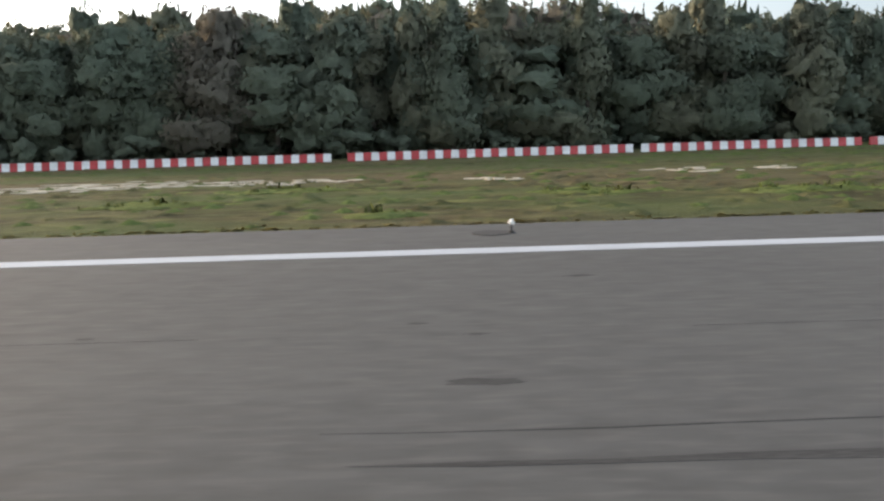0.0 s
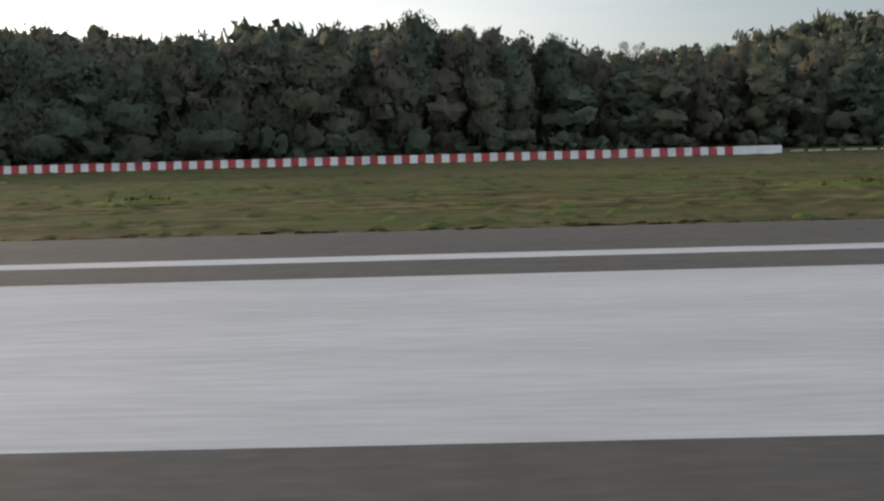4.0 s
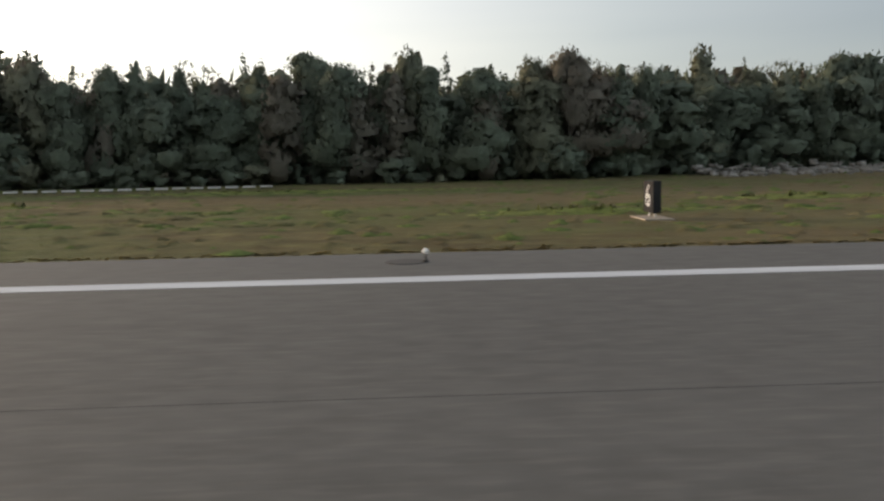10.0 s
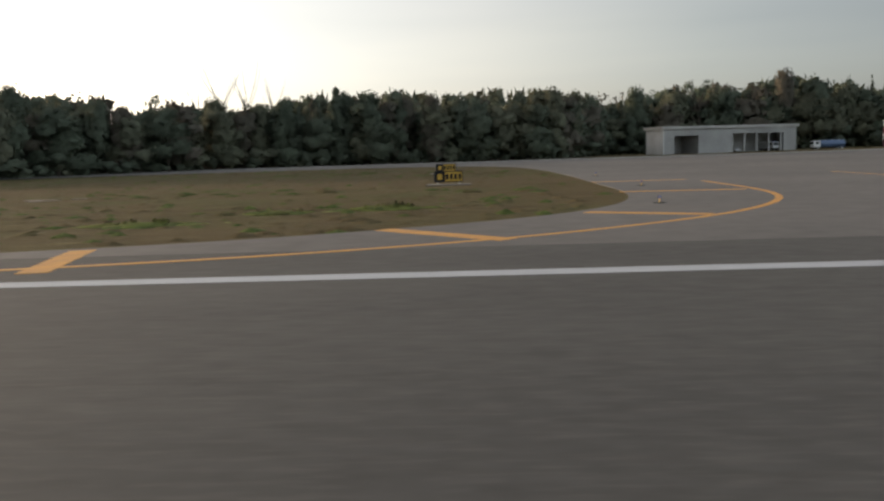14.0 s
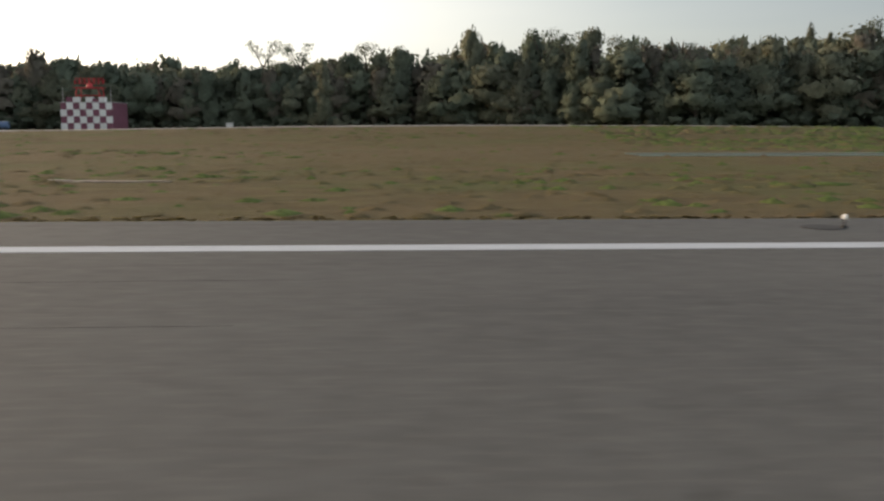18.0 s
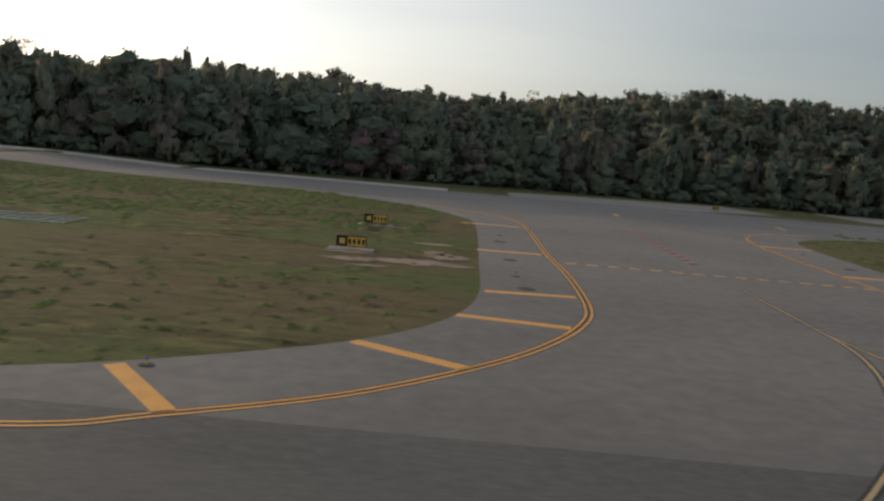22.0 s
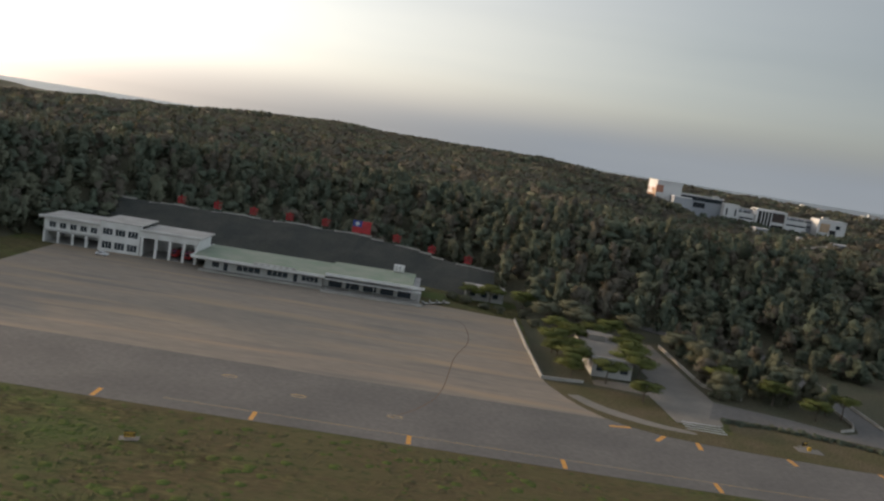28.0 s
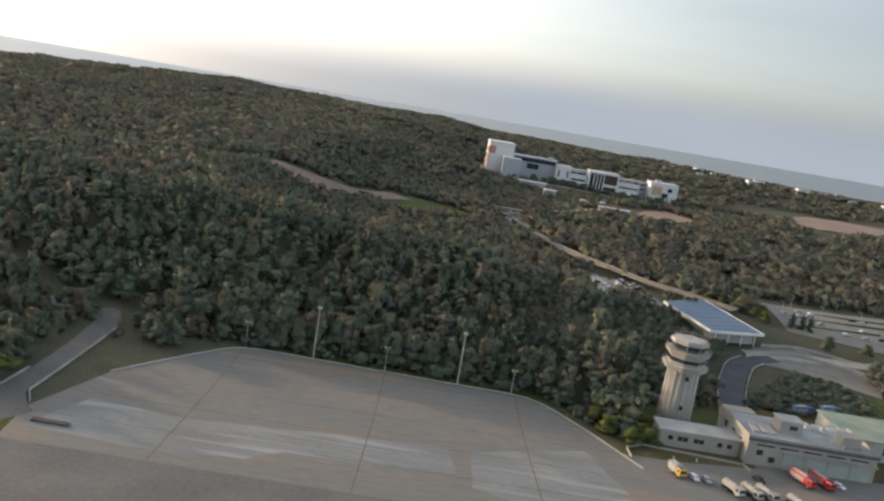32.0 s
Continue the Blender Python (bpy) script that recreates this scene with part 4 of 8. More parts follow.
def canopy(x, y):
    """Height that the treetops reach over a spot in the woods along the airfield."""
    e = float(wood_edge(x))
    c = float(np.interp(x, [-150, -70, 0, 60, 75, 120, 150, 175, 200, 235, 270, 300, 340, 400, 430, 480, 510, 560, 640, 670, 720, 760, 800, 850, 900, 950, 1000, 1035, 1080, 1120, 1160, 1200, 1300, 1600, 1700],
                        [20, 21, 23, 20, 18.5, 20.5, 17.5, 14.5, 16.3, 19.5, 21.5, 21, 17, 17.5, 17, 18, 15.5, 17, 17, 21, 22, 21, 23, 25, 23, 24, 25, 23.5, 22.5, 26, 30, 30, 30, 27, 24]))
    return 3 + (1.06 if x < 740 else 0.97) * (c - 3) * y / (e + 15)


# front row: every tree a thing of its own
x = -70.0
while x < 1700:
    e = float(wood_edge(x))
    if not 1252 < x < 1562:
        r = rng.random()
        kind = "column" if r < 0.5 else "feathery" if r < 0.6 else "round" if r < 0.93 else "open"
        if 880 < x < 1060 or x < 110:
            kind = "round" if r < 0.85 else "feathery"
        y = e + rng.uniform(2, 9)
        most = 25 if 780 < x < 1060 else 22 if x < 780 else 13
        h = min(canopy(x, y) - float(ground_z(x, y)), most) * (rng.uniform(0.62, 1.12) if 640 < x < 1000 else rng.uniform(0.8, 1.08))
        plant(kind, int(rng.integers(0, 4 if kind != "open" else 2)), x, y, h, h * (rng.uniform(0.75, 1.0) if kind == "feathery" else rng.uniform(0.8, 1.05)), edge_leaf(x))
        if rng.random() < 0.55:
            hb = rng.uniform(1.4, 3.4)
            plant("bush", int(rng.integers(0, 3)), x + rng.uniform(-3, 3), e + rng.uniform(-1, 2.5), hb, hb * rng.uniform(1.0, 1.6), LEAF, group="bushes along the wood's edge", category="bush")
    x += rng.uniform(5.2, 8.6)


# trees that stand out above the wood's skyline
for kind, s, x, y, top, w in (("column", 0, 846.9, 264.7, 29.0, 15), ("column", 1, 863.5, 253.5, 27.5, 18), ("open", 0, 866, 252, 28.5, 22), ("column", 2, 879, 243, 27.3, 18), ("open", 1, 875, 246, 28, 20), ("round", 3, 856, 259, 25, 20), ("round", 1, 870.5, 249, 25.0, 20), ("open", 1, 899.4, 229.4, 23.5, 20),
                              ("round", 1, 785.1, 293.2, 25.1, 16), ("round", 1, 918.4, 225.9, 25.6, 22), ("round", 2, 943, 222, 27.5, 28), ("open", 0, 952, 220.5, 28.2, 20), ("round", 0, 957, 221, 27, 26), ("column", 2, 808.8, 284, 23.6, 19),
                              ("round", 2, 976.5, 219.8, 27.6, 24), ("round", 3, 984.3, 220.2, 27.2, 26), ("open", 0, 778.2, 296, 29.0, 22), ("open", 1, 791.3, 291, 28.5, 22), ("open", 0, 814, 281, 27, 20), ("open", 0, 888, 236, 25, 20)):
    plant(kind, s, x, y, top - float(ground_z(x, y)), w, edge_leaf(x), group="trees above the wood's skyline")

def lowres(kind, s, count, size, core=1, fill=0.85):
    lobes = crown_lobes(kind, 31 * s + len(kind))
    return leaf_cloud(lobes, count, size, 5 * s + 1, tall=1.7 if kind in ("feathery", "column") else 1.0, core=core, fill=fill)


def wood(name, spots, protos, mats, label, shares=(0.5, 0.3, 0.2)):
    """Many trees joined into one mesh: what nobody could count."""
    vs, fs, ns, mi, base = [], [], [], [], 0
    for x, y, h, w in spots:
        v, f, n = protos[int(rng.integers(0, len(protos)))]
        a = rng.uniform(0, 6.28)
        c, s = math.cos(a), math.sin(a)
        z = float(ground_z(x, y)) - 0.3
        p = np.stack([(v[:, 0] * c - v[:, 1] * s) * w + x, (v[:, 0] * s + v[:, 1] * c) * w + y, v[:, 2] * h + z], 1)
        vs.append(p), fs.append(f + base), ns.append(np.stack([n[:, 0] * c - n[:, 1] * s, n[:, 0] * s + n[:, 1] * c, n[:, 2]], 1))
        base += len(v)
        mi.append(np.full(len(f), rng.choice(len(mats), p=shares)))
    ob = mesh_object(name, np.concatenate(vs), np.concatenate(fs), mats, index=np.concatenate(mi), normals=np.concatenate(ns))
    return tagged(ob, label, "woods", kind="stuff")


def clear_of(x, y):
    """Ground kept free of trees: roads, yards and buildings in the woods."""
    if 1296 < x < 1450 and y < 356:
        return True
    if 1440 < x < 1466 and y < 330:
        return True
    if 1532 < x < 1549 and y < 302:
        return True
    if 1726 < x < 1850 and y < 284 or y < 372 and np.interp(y, [284, 299, 326, 357, 372], [1756, 1758, 1766, 1780, 1790]) < x < 1850:
        return True
    if 1774 < x < 1990 and 372 < y < 440 or 1830 < x < 1990 and 400 < y < 524:
        return True
    if 410 < y < 775 and -15 < x - np.interp(y, [410, 440, 460, 482, 514, 562, 625, 690, 735, 770], [1832, 1814, 1795, 1776, 1760, 1741, 1724, 1716, 1722, 1738]) < 7:
        return True                         # the road to the terminal
    if 1672 < x < 1752 and -26 < y - np.interp(x, [1676, 1690, 1704, 1724, 1744], [462, 472, 482, 489, 491]) < 5:
        return True
    if 1690 < x < 1850 and -34 < y - np.interp(x, [1676, 1704, 1736, 1764, 1800, 1850], [748, 762, 768, 786, 806, 826]) < 6:
        return True
    if 1740 < x < 1780 and 424 < y < 496:
        return True
    if 1690 < x < 2000 and 985 < y < 1230:
        return True
    u = min(max(((x - 1508) * 100 + (y - 585) * 112) / (100 ** 2 + 112 ** 2), 0), 1)      # the bare hillside
    if math.hypot(x - 1508 - 100 * u, y - 585 - 112 * u) < 30 or ((x - 1648) / 40) ** 2 + ((y - 655) / 44) ** 2 < 1 or ((x - 1884) / 48) ** 2 + ((y - 868) / 92) ** 2 < 1:
        return True
    if abs(x - np.interp(y, [325, 358, 400, 460], [1590, 1604, 1613, 1622])) < 3 and 345 < y < 460 or abs(x - np.interp(y, [285, 300, 312, 330], [1539, 1526, 1506, 1480])) < 8 and 285 < y < 330:
        return True
    return 2090 < x < 2340 and 940 + 0.8 * (x - 2090) < y < 1290


NEAR = [lowres("column", s, 460, 0.032, 2, 0.82) for s in range(4)] + [lowres("feathery", 1, 460, 0.03, 2, 0.82)] + [lowres("round", s, 460, 0.036, 2, 0.82) for s in range(4)]
NEAR_FINE = [lowres("column", s, 850, 0.0215, 2, 0.82) for s in range(4)] + [lowres("feathery", 1, 850, 0.02, 2, 0.82)] + [lowres("round", s, 850, 0.024, 2, 0.82) for s in range(4)]
MID = [lowres("round", s, 110, 0.07, 0, 0.9) for s in range(4)] + [lowres("column", s, 100, 0.065, 0, 0.9) for s in range(3)] + [lowres("open", 0, 60, 0.04, None)]
WISP = [lowres("wisp", s, 420, 0.019, None) for s in range(4)] + [lowres("open", 1, 420, 0.014, None)]
SHRUB = [lowres("bush", s, 260, 0.05, 2, 0.8) for s in range(3)]
for a in range(-120, 1995, 235):
    spots, front = [], []
    for x in np.arange(a, a + 235, 6.6):
        e = float(wood_edge(x))
        depth = 125 if x < 260 or x > 900 else 30 if x < 400 else 62 if x < 600 else 80
        for d in np.arange(5, depth, 6.4 if x < 260 else 7.4):
            px_, py_ = x + rng.uniform(-3, 3), e + d + rng.uniform(-2.5, 2.5)
            if clear_of(px_, py_):
                continue
            g = float(ground_z(px_, py_))
            tall = min(canopy(px_, py_) - g, 25 if 780 < px_ < 1060 else 23 if px_ < 780 else 13) * rng.uniform(0.7 if 640 < px_ < 1000 else 0.76, 1.04)
            if rng.random() < (0.04 if px_ < 1070 else 0.09):
                tall *= 1.1 if px_ < 1070 else 1.35
            if 1690 < px_ < 1795 and py_ > 320:
                tall = min(tall, rng.uniform(5, 7.5))
            if tall > 3:
                (front if d < 26 and x < 1260 else spots).append((px_, py_, tall, max(tall, 8) * rng.uniform(0.75, 1.05)))
    if front:
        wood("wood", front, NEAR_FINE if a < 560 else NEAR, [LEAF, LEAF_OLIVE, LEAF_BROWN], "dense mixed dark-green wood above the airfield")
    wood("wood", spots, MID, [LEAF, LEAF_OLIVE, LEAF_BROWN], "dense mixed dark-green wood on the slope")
    spots = []
    for x in np.arange(a, a + 235, 2.8):
        y = float(wood_edge(x)) + rng.uniform(0, 7)
        if not (clear_of(x, y) or 1252 < x < 1562):
            h = rng.uniform(2, 6)
            spots.append((x, y, h, h * rng.uniform(0.9, 1.5)))
    if spots:
        wood("undergrowth", spots, SHRUB, [LEAF, LEAF_OLIVE, LEAF_BROWN], "dense dark undergrowth along the wood's edge", (0.9, 0.1, 0.0))
for a in range(-60, 1000, 265):       # thin feathery tips that rise out of the canopy
    spots, x = [], float(a)
    while x < a + 265:
        y = float(wood_edge(x)) + rng.uniform(14, 40 if x > 260 else 100)
        h = min(max(canopy(x, y) * rng.uniform(0.96, 1.1) - float(ground_z(x, y)), 6), 26)
        spots.append((x, y, h, h * rng.uniform(0.7, 1.1)))
        x += rng.uniform(3, 11) if x > 150 else rng.uniform(12, 40)
    wood("thin_trees", spots, WISP, [LEAF, LEAF_OLIVE, LEAF_BROWN], "thin feathery treetops above the wood's skyline")
FAR = [None] * 7
for s in range(7):                    # clumps of pointed crowns for the distance
    r = np.random.default_rng(200 + s)
    lobes = []
    for k in range(5):
        a, q = 1.257 * k + r.uniform(-0.4, 0.4), r.uniform(0.14, 0.36)
        lobes.append((q * math.cos(a), q * math.sin(a), r.uniform(0.3, 0.6), r.uniform(0.13, 0.2), r.uniform(0.13, 0.2), r.uniform(0.26, 0.4)))
    FAR[s] = leaf_cloud(lobes, 30, 0.11, 300 + s, tall=1.5, core=0, fill=0.95, lift=0.7)
for a, b, step, y1 in ((700, 1150, 13.0, 420), (1150, 1560, 8.6, 560), (1560, 2000, 8.6, 560), (2000, 2700, 14.0, 560)):
    spots = []
    for x in np.arange(a, b, step):
        e = float(wood_edge(x)) + 120
        y = e
        while y < 2350:
            q = step * (1.0 if y < 560 else 1.4 if y < 850 else 2.1 if y < 1350 else 3.2)
            px_, py_ = x + rng.uniform(-q, q), y + rng.uniform(-q / 2, q / 2)
            y += q
            if clear_of(px_, py_) or (q > step and rng.random() < 0.08):
                continue
            h = rng.uniform(6.5, 11.5) * (0.55 if 1690 < px_ < 1860 and 770 < py_ < 985 else 1.0)
            spots.append((px_, py_, h, h * rng.uniform(1.0, 1.4) * (1.3 if q == step else 1.8 if y < 1450 else 2.7)))
    # mostly pale brown crowns: the wood's own brown, and haze put into the colour
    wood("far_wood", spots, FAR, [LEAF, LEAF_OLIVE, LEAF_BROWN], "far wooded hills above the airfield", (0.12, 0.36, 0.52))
spots = []
for x in np.arange(-380, 700, 17.0):
    e = float(wood_edge(x)) + (122 if x < 260 else 28 if x < 600 else 78)
    for y in np.arange(e, 1000, 17.0):
        spots.append((x + rng.uniform(-8, 8), y + rng.uniform(-8, 8), rng.uniform(6.5, 11), rng.uniform(16, 24)))
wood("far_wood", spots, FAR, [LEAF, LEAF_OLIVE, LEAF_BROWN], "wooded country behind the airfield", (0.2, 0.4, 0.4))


# ---- airfield furniture ----
def flat_text(body, size, mat, parent, m, name="lettering"):
    cu = bpy.data.curves.new("letters", "FONT")
    cu.body, cu.size, cu.extrude, cu.align_x, cu.align_y = body, size, 0.01, "CENTER", "CENTER"
    tmp = new("letters", cu)
    me = bpy.data.meshes.new_from_object(tmp.evaluated_get(bpy.context.evaluated_depsgraph_get()))
    bpy.data.objects.remove(tmp)
    me.materials.clear()
    me.materials.append(mat)
    ob = new(name, me)
    ob.parent, ob.matrix_basis = parent, m
    return ob


GLOW_WHITE = material("frosted_lamp_glass", (0.75, 0.74, 0.7), 0.3, amount=0.05)
light_0 = thing("runway_edge_light", 0, 25.4, 0, "small white elevated runway edge light on a dark plate", "light", "runway edge lights")
part("base_plate", tube((-0.55, 0.15, 0.0), (-0.55, 0.15, 0.02), 0.62, 0.6, 14), JOINT, light_0, "dark round cover plate")
part("collar", tube((0, 0, 0), (0, 0, 0.08), 0.1, 0.08, 10), JOINT, light_0)
part("stem", tube((0, 0, 0.08), (0, 0, 0.26), 0.03, 0.025, 8), JOINT, light_0)
bm = tube((0, 0, 0.26), (0, 0, 0.32), 0.07, 0.1, 10)
tube((0, 0, 0.32), (0, 0, 0.41), 0.1, 0.04, 10, bm)
part("lamp", bm, GLOW_WHITE, light_0, "frosted white lamp dome")
for n in range(-3, 38):
    if n != 0 and n not in (20, 21, 22, 36):
        copy_thing(light_0, pose(30 * n, 25.4, 0.002))
plate = tagged(finish(tube((0, 0, 0), (0, 0, 0.02), 0.7, 0.68, 14), "cover_plate", JOINT), "dark round cover plate set in the shoulder", "cover plate", "cover plates in the shoulder")
plate.matrix_basis = pose(255.2, 25.6, 0.002)
for x, y in ((45, 25.7), (345, 25.6), (855, 25.6), (1048.6, 26.2), (1075.5, 62), (1075, 78), (1074.5, 93), (1113.6, 53.5), (1114, 65.5), (1114.2, 80), (1114.3, 95)):
    copy_thing(plate, pose(x, y, 0.006))
taxi_light = thing("taxiway_edge_light", 1114.5, 83.5, 0.01, "small blue taxiway edge light on a dark plate", "light", "taxiway edge lights")
part("base_plate", tube((0, 0, 0), (0, 0, 0.03), 0.35, 0.33, 12), JOINT, taxi_light)
part("stem", tube((0, 0, 0.03), (0, 0, 0.25), 0.04, 0.03, 8), SIGN_YELLOW, taxi_light)
part("lamp", tube((0, 0, 0.25), (0, 0, 0.4), 0.08, 0.05, 10), BLUE_PAINT, taxi_light, "blue glass lamp")
for x, y in ((1057.5, 33.5), (1075, 68), (1074.8, 100), (1114.5, 60), (1114, 108), (606, 46), (609, 66), (609, 90)):
    copy_thing(taxi_light, pose(x, y, 0.01))


def distance_board(x, y, number):
    t = thing("distance_sign", x, y, 0, "black distance-remaining board with a white figure on a concrete pad", "sign", "distance boards beside the runway")
    part("pad", box(-0.7, 0.7, -1.2, 1.2, -0.05, 0.03, bevel=0.02), BARE_EARTH, t, "earth-covered pad")
    for s in (-0.45, 0.45):
        part("leg", tube((0, s, 0.08), (0, s, 0.3), 0.05), METAL, t)
    part("panel", box(-0.2, 0.2, -0.75, 0.75, 0.25, 1.75, bevel=0.04), BLACK, t, "black sign panel")
    flat_text(number, 1.5, WHITE_PAINT, t, pose(-0.205, 0, 1.0, 90, 0, -90), "figure")
    return t


distance_board(96.6, 40.2, "7"), distance_board(401.4, 40.2, "6"), distance_board(706.2, 40.2, "5"), distance_board(1018.9, 38, "4")


def guidance_sign(x, y, w, dark_first, turn=0, z=0.0, label="low black and yellow guidance sign on a concrete pad", rear=False):
    t = thing("guidance_sign", x, y, z, label, "sign", "guidance signs on the grass", turn=turn)
    part("pad", box(-w / 2 - 0.7, w / 2 + 0.7, -1.0, 1.0, -0.05, 0.06, bevel=0.02), WORN_CONCRETE, t, "worn concrete pad")
    for s in (-w / 2 + 0.3, w / 2 - 0.3):
        part("leg", tube((s, 0, 0.05), (s, 0, 0.3), 0.05), METAL, t)
    part("housing", box(-w / 2, w / 2, -0.16, 0.16, 0.25, 1.25, bevel=0.03), BLACK, t, "black sign housing")
    if not rear:
        a = -w / 2 + 0.06
        b = a + w * 0.36 if dark_first else a
        part("face", box(b, w / 2 - 0.06, -0.185, -0.15, 0.33, 1.17), SIGN_YELLOW, t, "yellow sign face")
        for k in range(4):
            u = b + (w / 2 - 0.06 - b) * (k + 0.5) / 4
            part("mark", box(u - 0.12, u + 0.12, -0.2, -0.184, 0.5, 1.0), BLACK, t)
        if dark_first:
            part("mark", box(a + 0.25, b - 0.25, -0.2, -0.162, 0.5, 1.0), SIGN_YELLOW, t)
    return t


guidance_sign(514, 40, 1.8, False, turn=-60, label="bright yellow guidance sign on a concrete pad")
guidance_sign(594, 78.5, 2.6, True), guidance_sign(592.7, 113, 2.6, True, z=0.15)
guidance_sign(754.6, 35.3, 1.7, False, turn=87, label="dark-framed guidance sign seen edge-on, on a concrete pad"), guidance_sign(977, 38.5, 1.6, False, turn=-85, label="dark-framed guidance sign seen edge-on, on a bare pad", rear=True)
guidance_sign(704, 172, 1.8, False, z=float(taxi_z(704)), label="small yellow guidance sign beside the taxiway"), guidance_sign(712, 205, 1.8, False, z=0.3, label="small yellow guidance sign beside the taxiway")
guidance_sign(1060.2, 76, 2.8, True), guidance_sign(1059.8, 100, 2.8, True)
guidance_sign(1129.3, 82.5, 3.3, False, turn=4), guidance_sign(1129.6, 54.4, 3.0, False, turn=12, rear=True, label="back of a black guidance sign on the grass")
guidance_sign(1153.2, 132, 1.5, False, turn=10, label="small yellow guidance sign on the grass"), guidance_sign(1128, 196, 1.5, False, label="small yellow guidance sign on the grass")
guidance_sign(1381.6, 135.5, 1.8, False, turn=15, label="small yellow guidance sign on a concrete pad"), guidance_sign(1186, 136, 1.2, False, turn=80, label="small yellow guidance sign seen edge-on")
guidance_sign(1519, 189, 1.4, False, turn=30, label="small yellow guidance sign on a white plate")

# red and white wind mast with a cabinet
mast = thing("wind_mast", 991.4, 88.8, 0.1, "red and white banded wind mast with guy wires", "mast")
for k in range(7):
    r0, r1 = 0.22 - 0.014 * k, 0.22 - 0.014 * (k + 1)
    part("band", tube((0, 0, 0.2 + 1.36 * k), (0, 0, 0.2 + 1.36 * (k + 1)), r0, r1, 8), WHITE_PAINT if k % 2 == 0 else RED_PAINT, mast, "white band" if k % 2 == 0 else "red band")
part("foot", box(-0.7, 0.7, -0.7, 0.7, -0.1, 0.22, bevel=0.04), PALE_CONCRETE, mast)
part("control_box", box(-0.35, 0.35, -0.45, -0.15, 0.9, 1.7, bevel=0.03), METAL, mast)
part("top_lamp", tube((0, 0, 9.7), (0, 0, 10.1), 0.18, 0.1, 8), RED_PAINT, mast, "red lamp")
part("cross_arm", box(-0.6, 0.6, -0.04, 0.04, 9.4, 9.5), RED_PAINT, mast)
part("vane", tube((0, 0, 10.1), (0, 0, 10.7), 0.03, 0.02, 6), BLACK, mast)
cab = thing("equipment_cabinet", 995.0, 88.6, 0.0, "white equipment cabinet on short legs", "cabinet")
part("body", box(-0.5, 0.5, -0.35, 0.35, 0.45, 1.5, bevel=0.03), WHITE_WALL, cab)
for sx in (-0.4, 0.4):
    for sy in (-0.25, 0.25):
        part("leg", box(sx - 0.05, sx + 0.05, sy - 0.05, sy + 0.05, -0.1, 0.45), METAL, cab)

# red and white plastic barriers at the foot of the wood
bar_r = thing("barrier_block", 0, 116, -0.8, "red water-filled plastic barrier block in a long row", "barrier", "red and white barrier row")
bar_w = thing("barrier_block", 0, 116, -0.8, "white water-filled plastic barrier block in a long row", "barrier", "red and white barrier row")


def barrier_mesh():
    bm = bmesh.new()
    prof = [(-0.28, 0), (0.28, 0), (0.28, 0.2), (0.16, 0.42), (0.12, 1.12), (-0.12, 1.12), (-0.16, 0.42), (-0.28, 0.2)]
    a = [bm.verts.new((-0.52, y, z)) for y, z in prof]
    b = [bm.verts.new((0.52, y, z)) for y, z in prof]
    bm.faces.new(a), bm.faces.new(b[::-1])
    for i in range(8):
        bm.faces.new((a[i], a[(i + 1) % 8], b[(i + 1) % 8], b[i]))
    bmesh.ops.bevel(bm, geom=bm.edges[:], offset=0.03, segments=1, affect="EDGES")
    return bm


part("body", barrier_mesh(), RED_PLASTIC, bar_r), part("body", barrier_mesh(), WHITE_PLASTIC, bar_w)
part("cap", tube((0, 0, 1.1), (0, 0, 1.16), 0.09, 0.08, 8), BLACK, bar_r), part("cap", tube((0, 0, 1.1), (0, 0, 1.16), 0.09, 0.08, 8), BLACK, bar_w)
k, x, first = 0, -68.0, {0: True, 1: True}
while x < 178:
    gap = -17.2 < x < -14.6 or 24.2 < x < 25.2 or 55.6 < x < 56.4
    if not gap:
        src = bar_w if (k % 2 or x > 172) else bar_r
        y = 116 + 1.2 * math.sin(x / 37)
        m = pose(x, y, float(ground_z(x, y)) - 0.02, 0, 0, rng.normal(0, 1.2))
        if first[1 if src is bar_w else 0]:
            src.matrix_basis, first[1 if src is bar_w else 0] = m, False
        else:
            copy_thing(src, m)
    x += 1.075
    k += 1
kerb = thing("low_rail_block", 0, 0, 0, "low white rail block at the edge of the field", "barrier", "low white rail blocks")
part("body", box(-0.85, 0.85, -0.15, 0.15, 0.12, 0.38, bevel=0.04), ROOF_GREY, kerb)
for s in (-0.6, 0.6):
    part("foot", box(s - 0.08, s + 0.08, -0.2, 0.2, -0.1, 0.14), JOINT, kerb)
placed = False
for xa, ya, xb, yb in ((179, 116, 206, 112), (310, 104.5, 374, 117)):
    n = int((xb - xa) / 2.15)
    for i in range(n):
        x, y = xa + (xb - xa) * (i + 0.5) / n, ya + (yb - ya) * (i + 0.5) / n
        m = pose(x, y, float(ground_z(x, y)) + 0.02, 0, 0, math.degrees(math.atan2(yb - ya, xb - xa)))
        if not placed:
            kerb.matrix_basis, placed = m, True
        else:
            copy_thing(kerb, m)

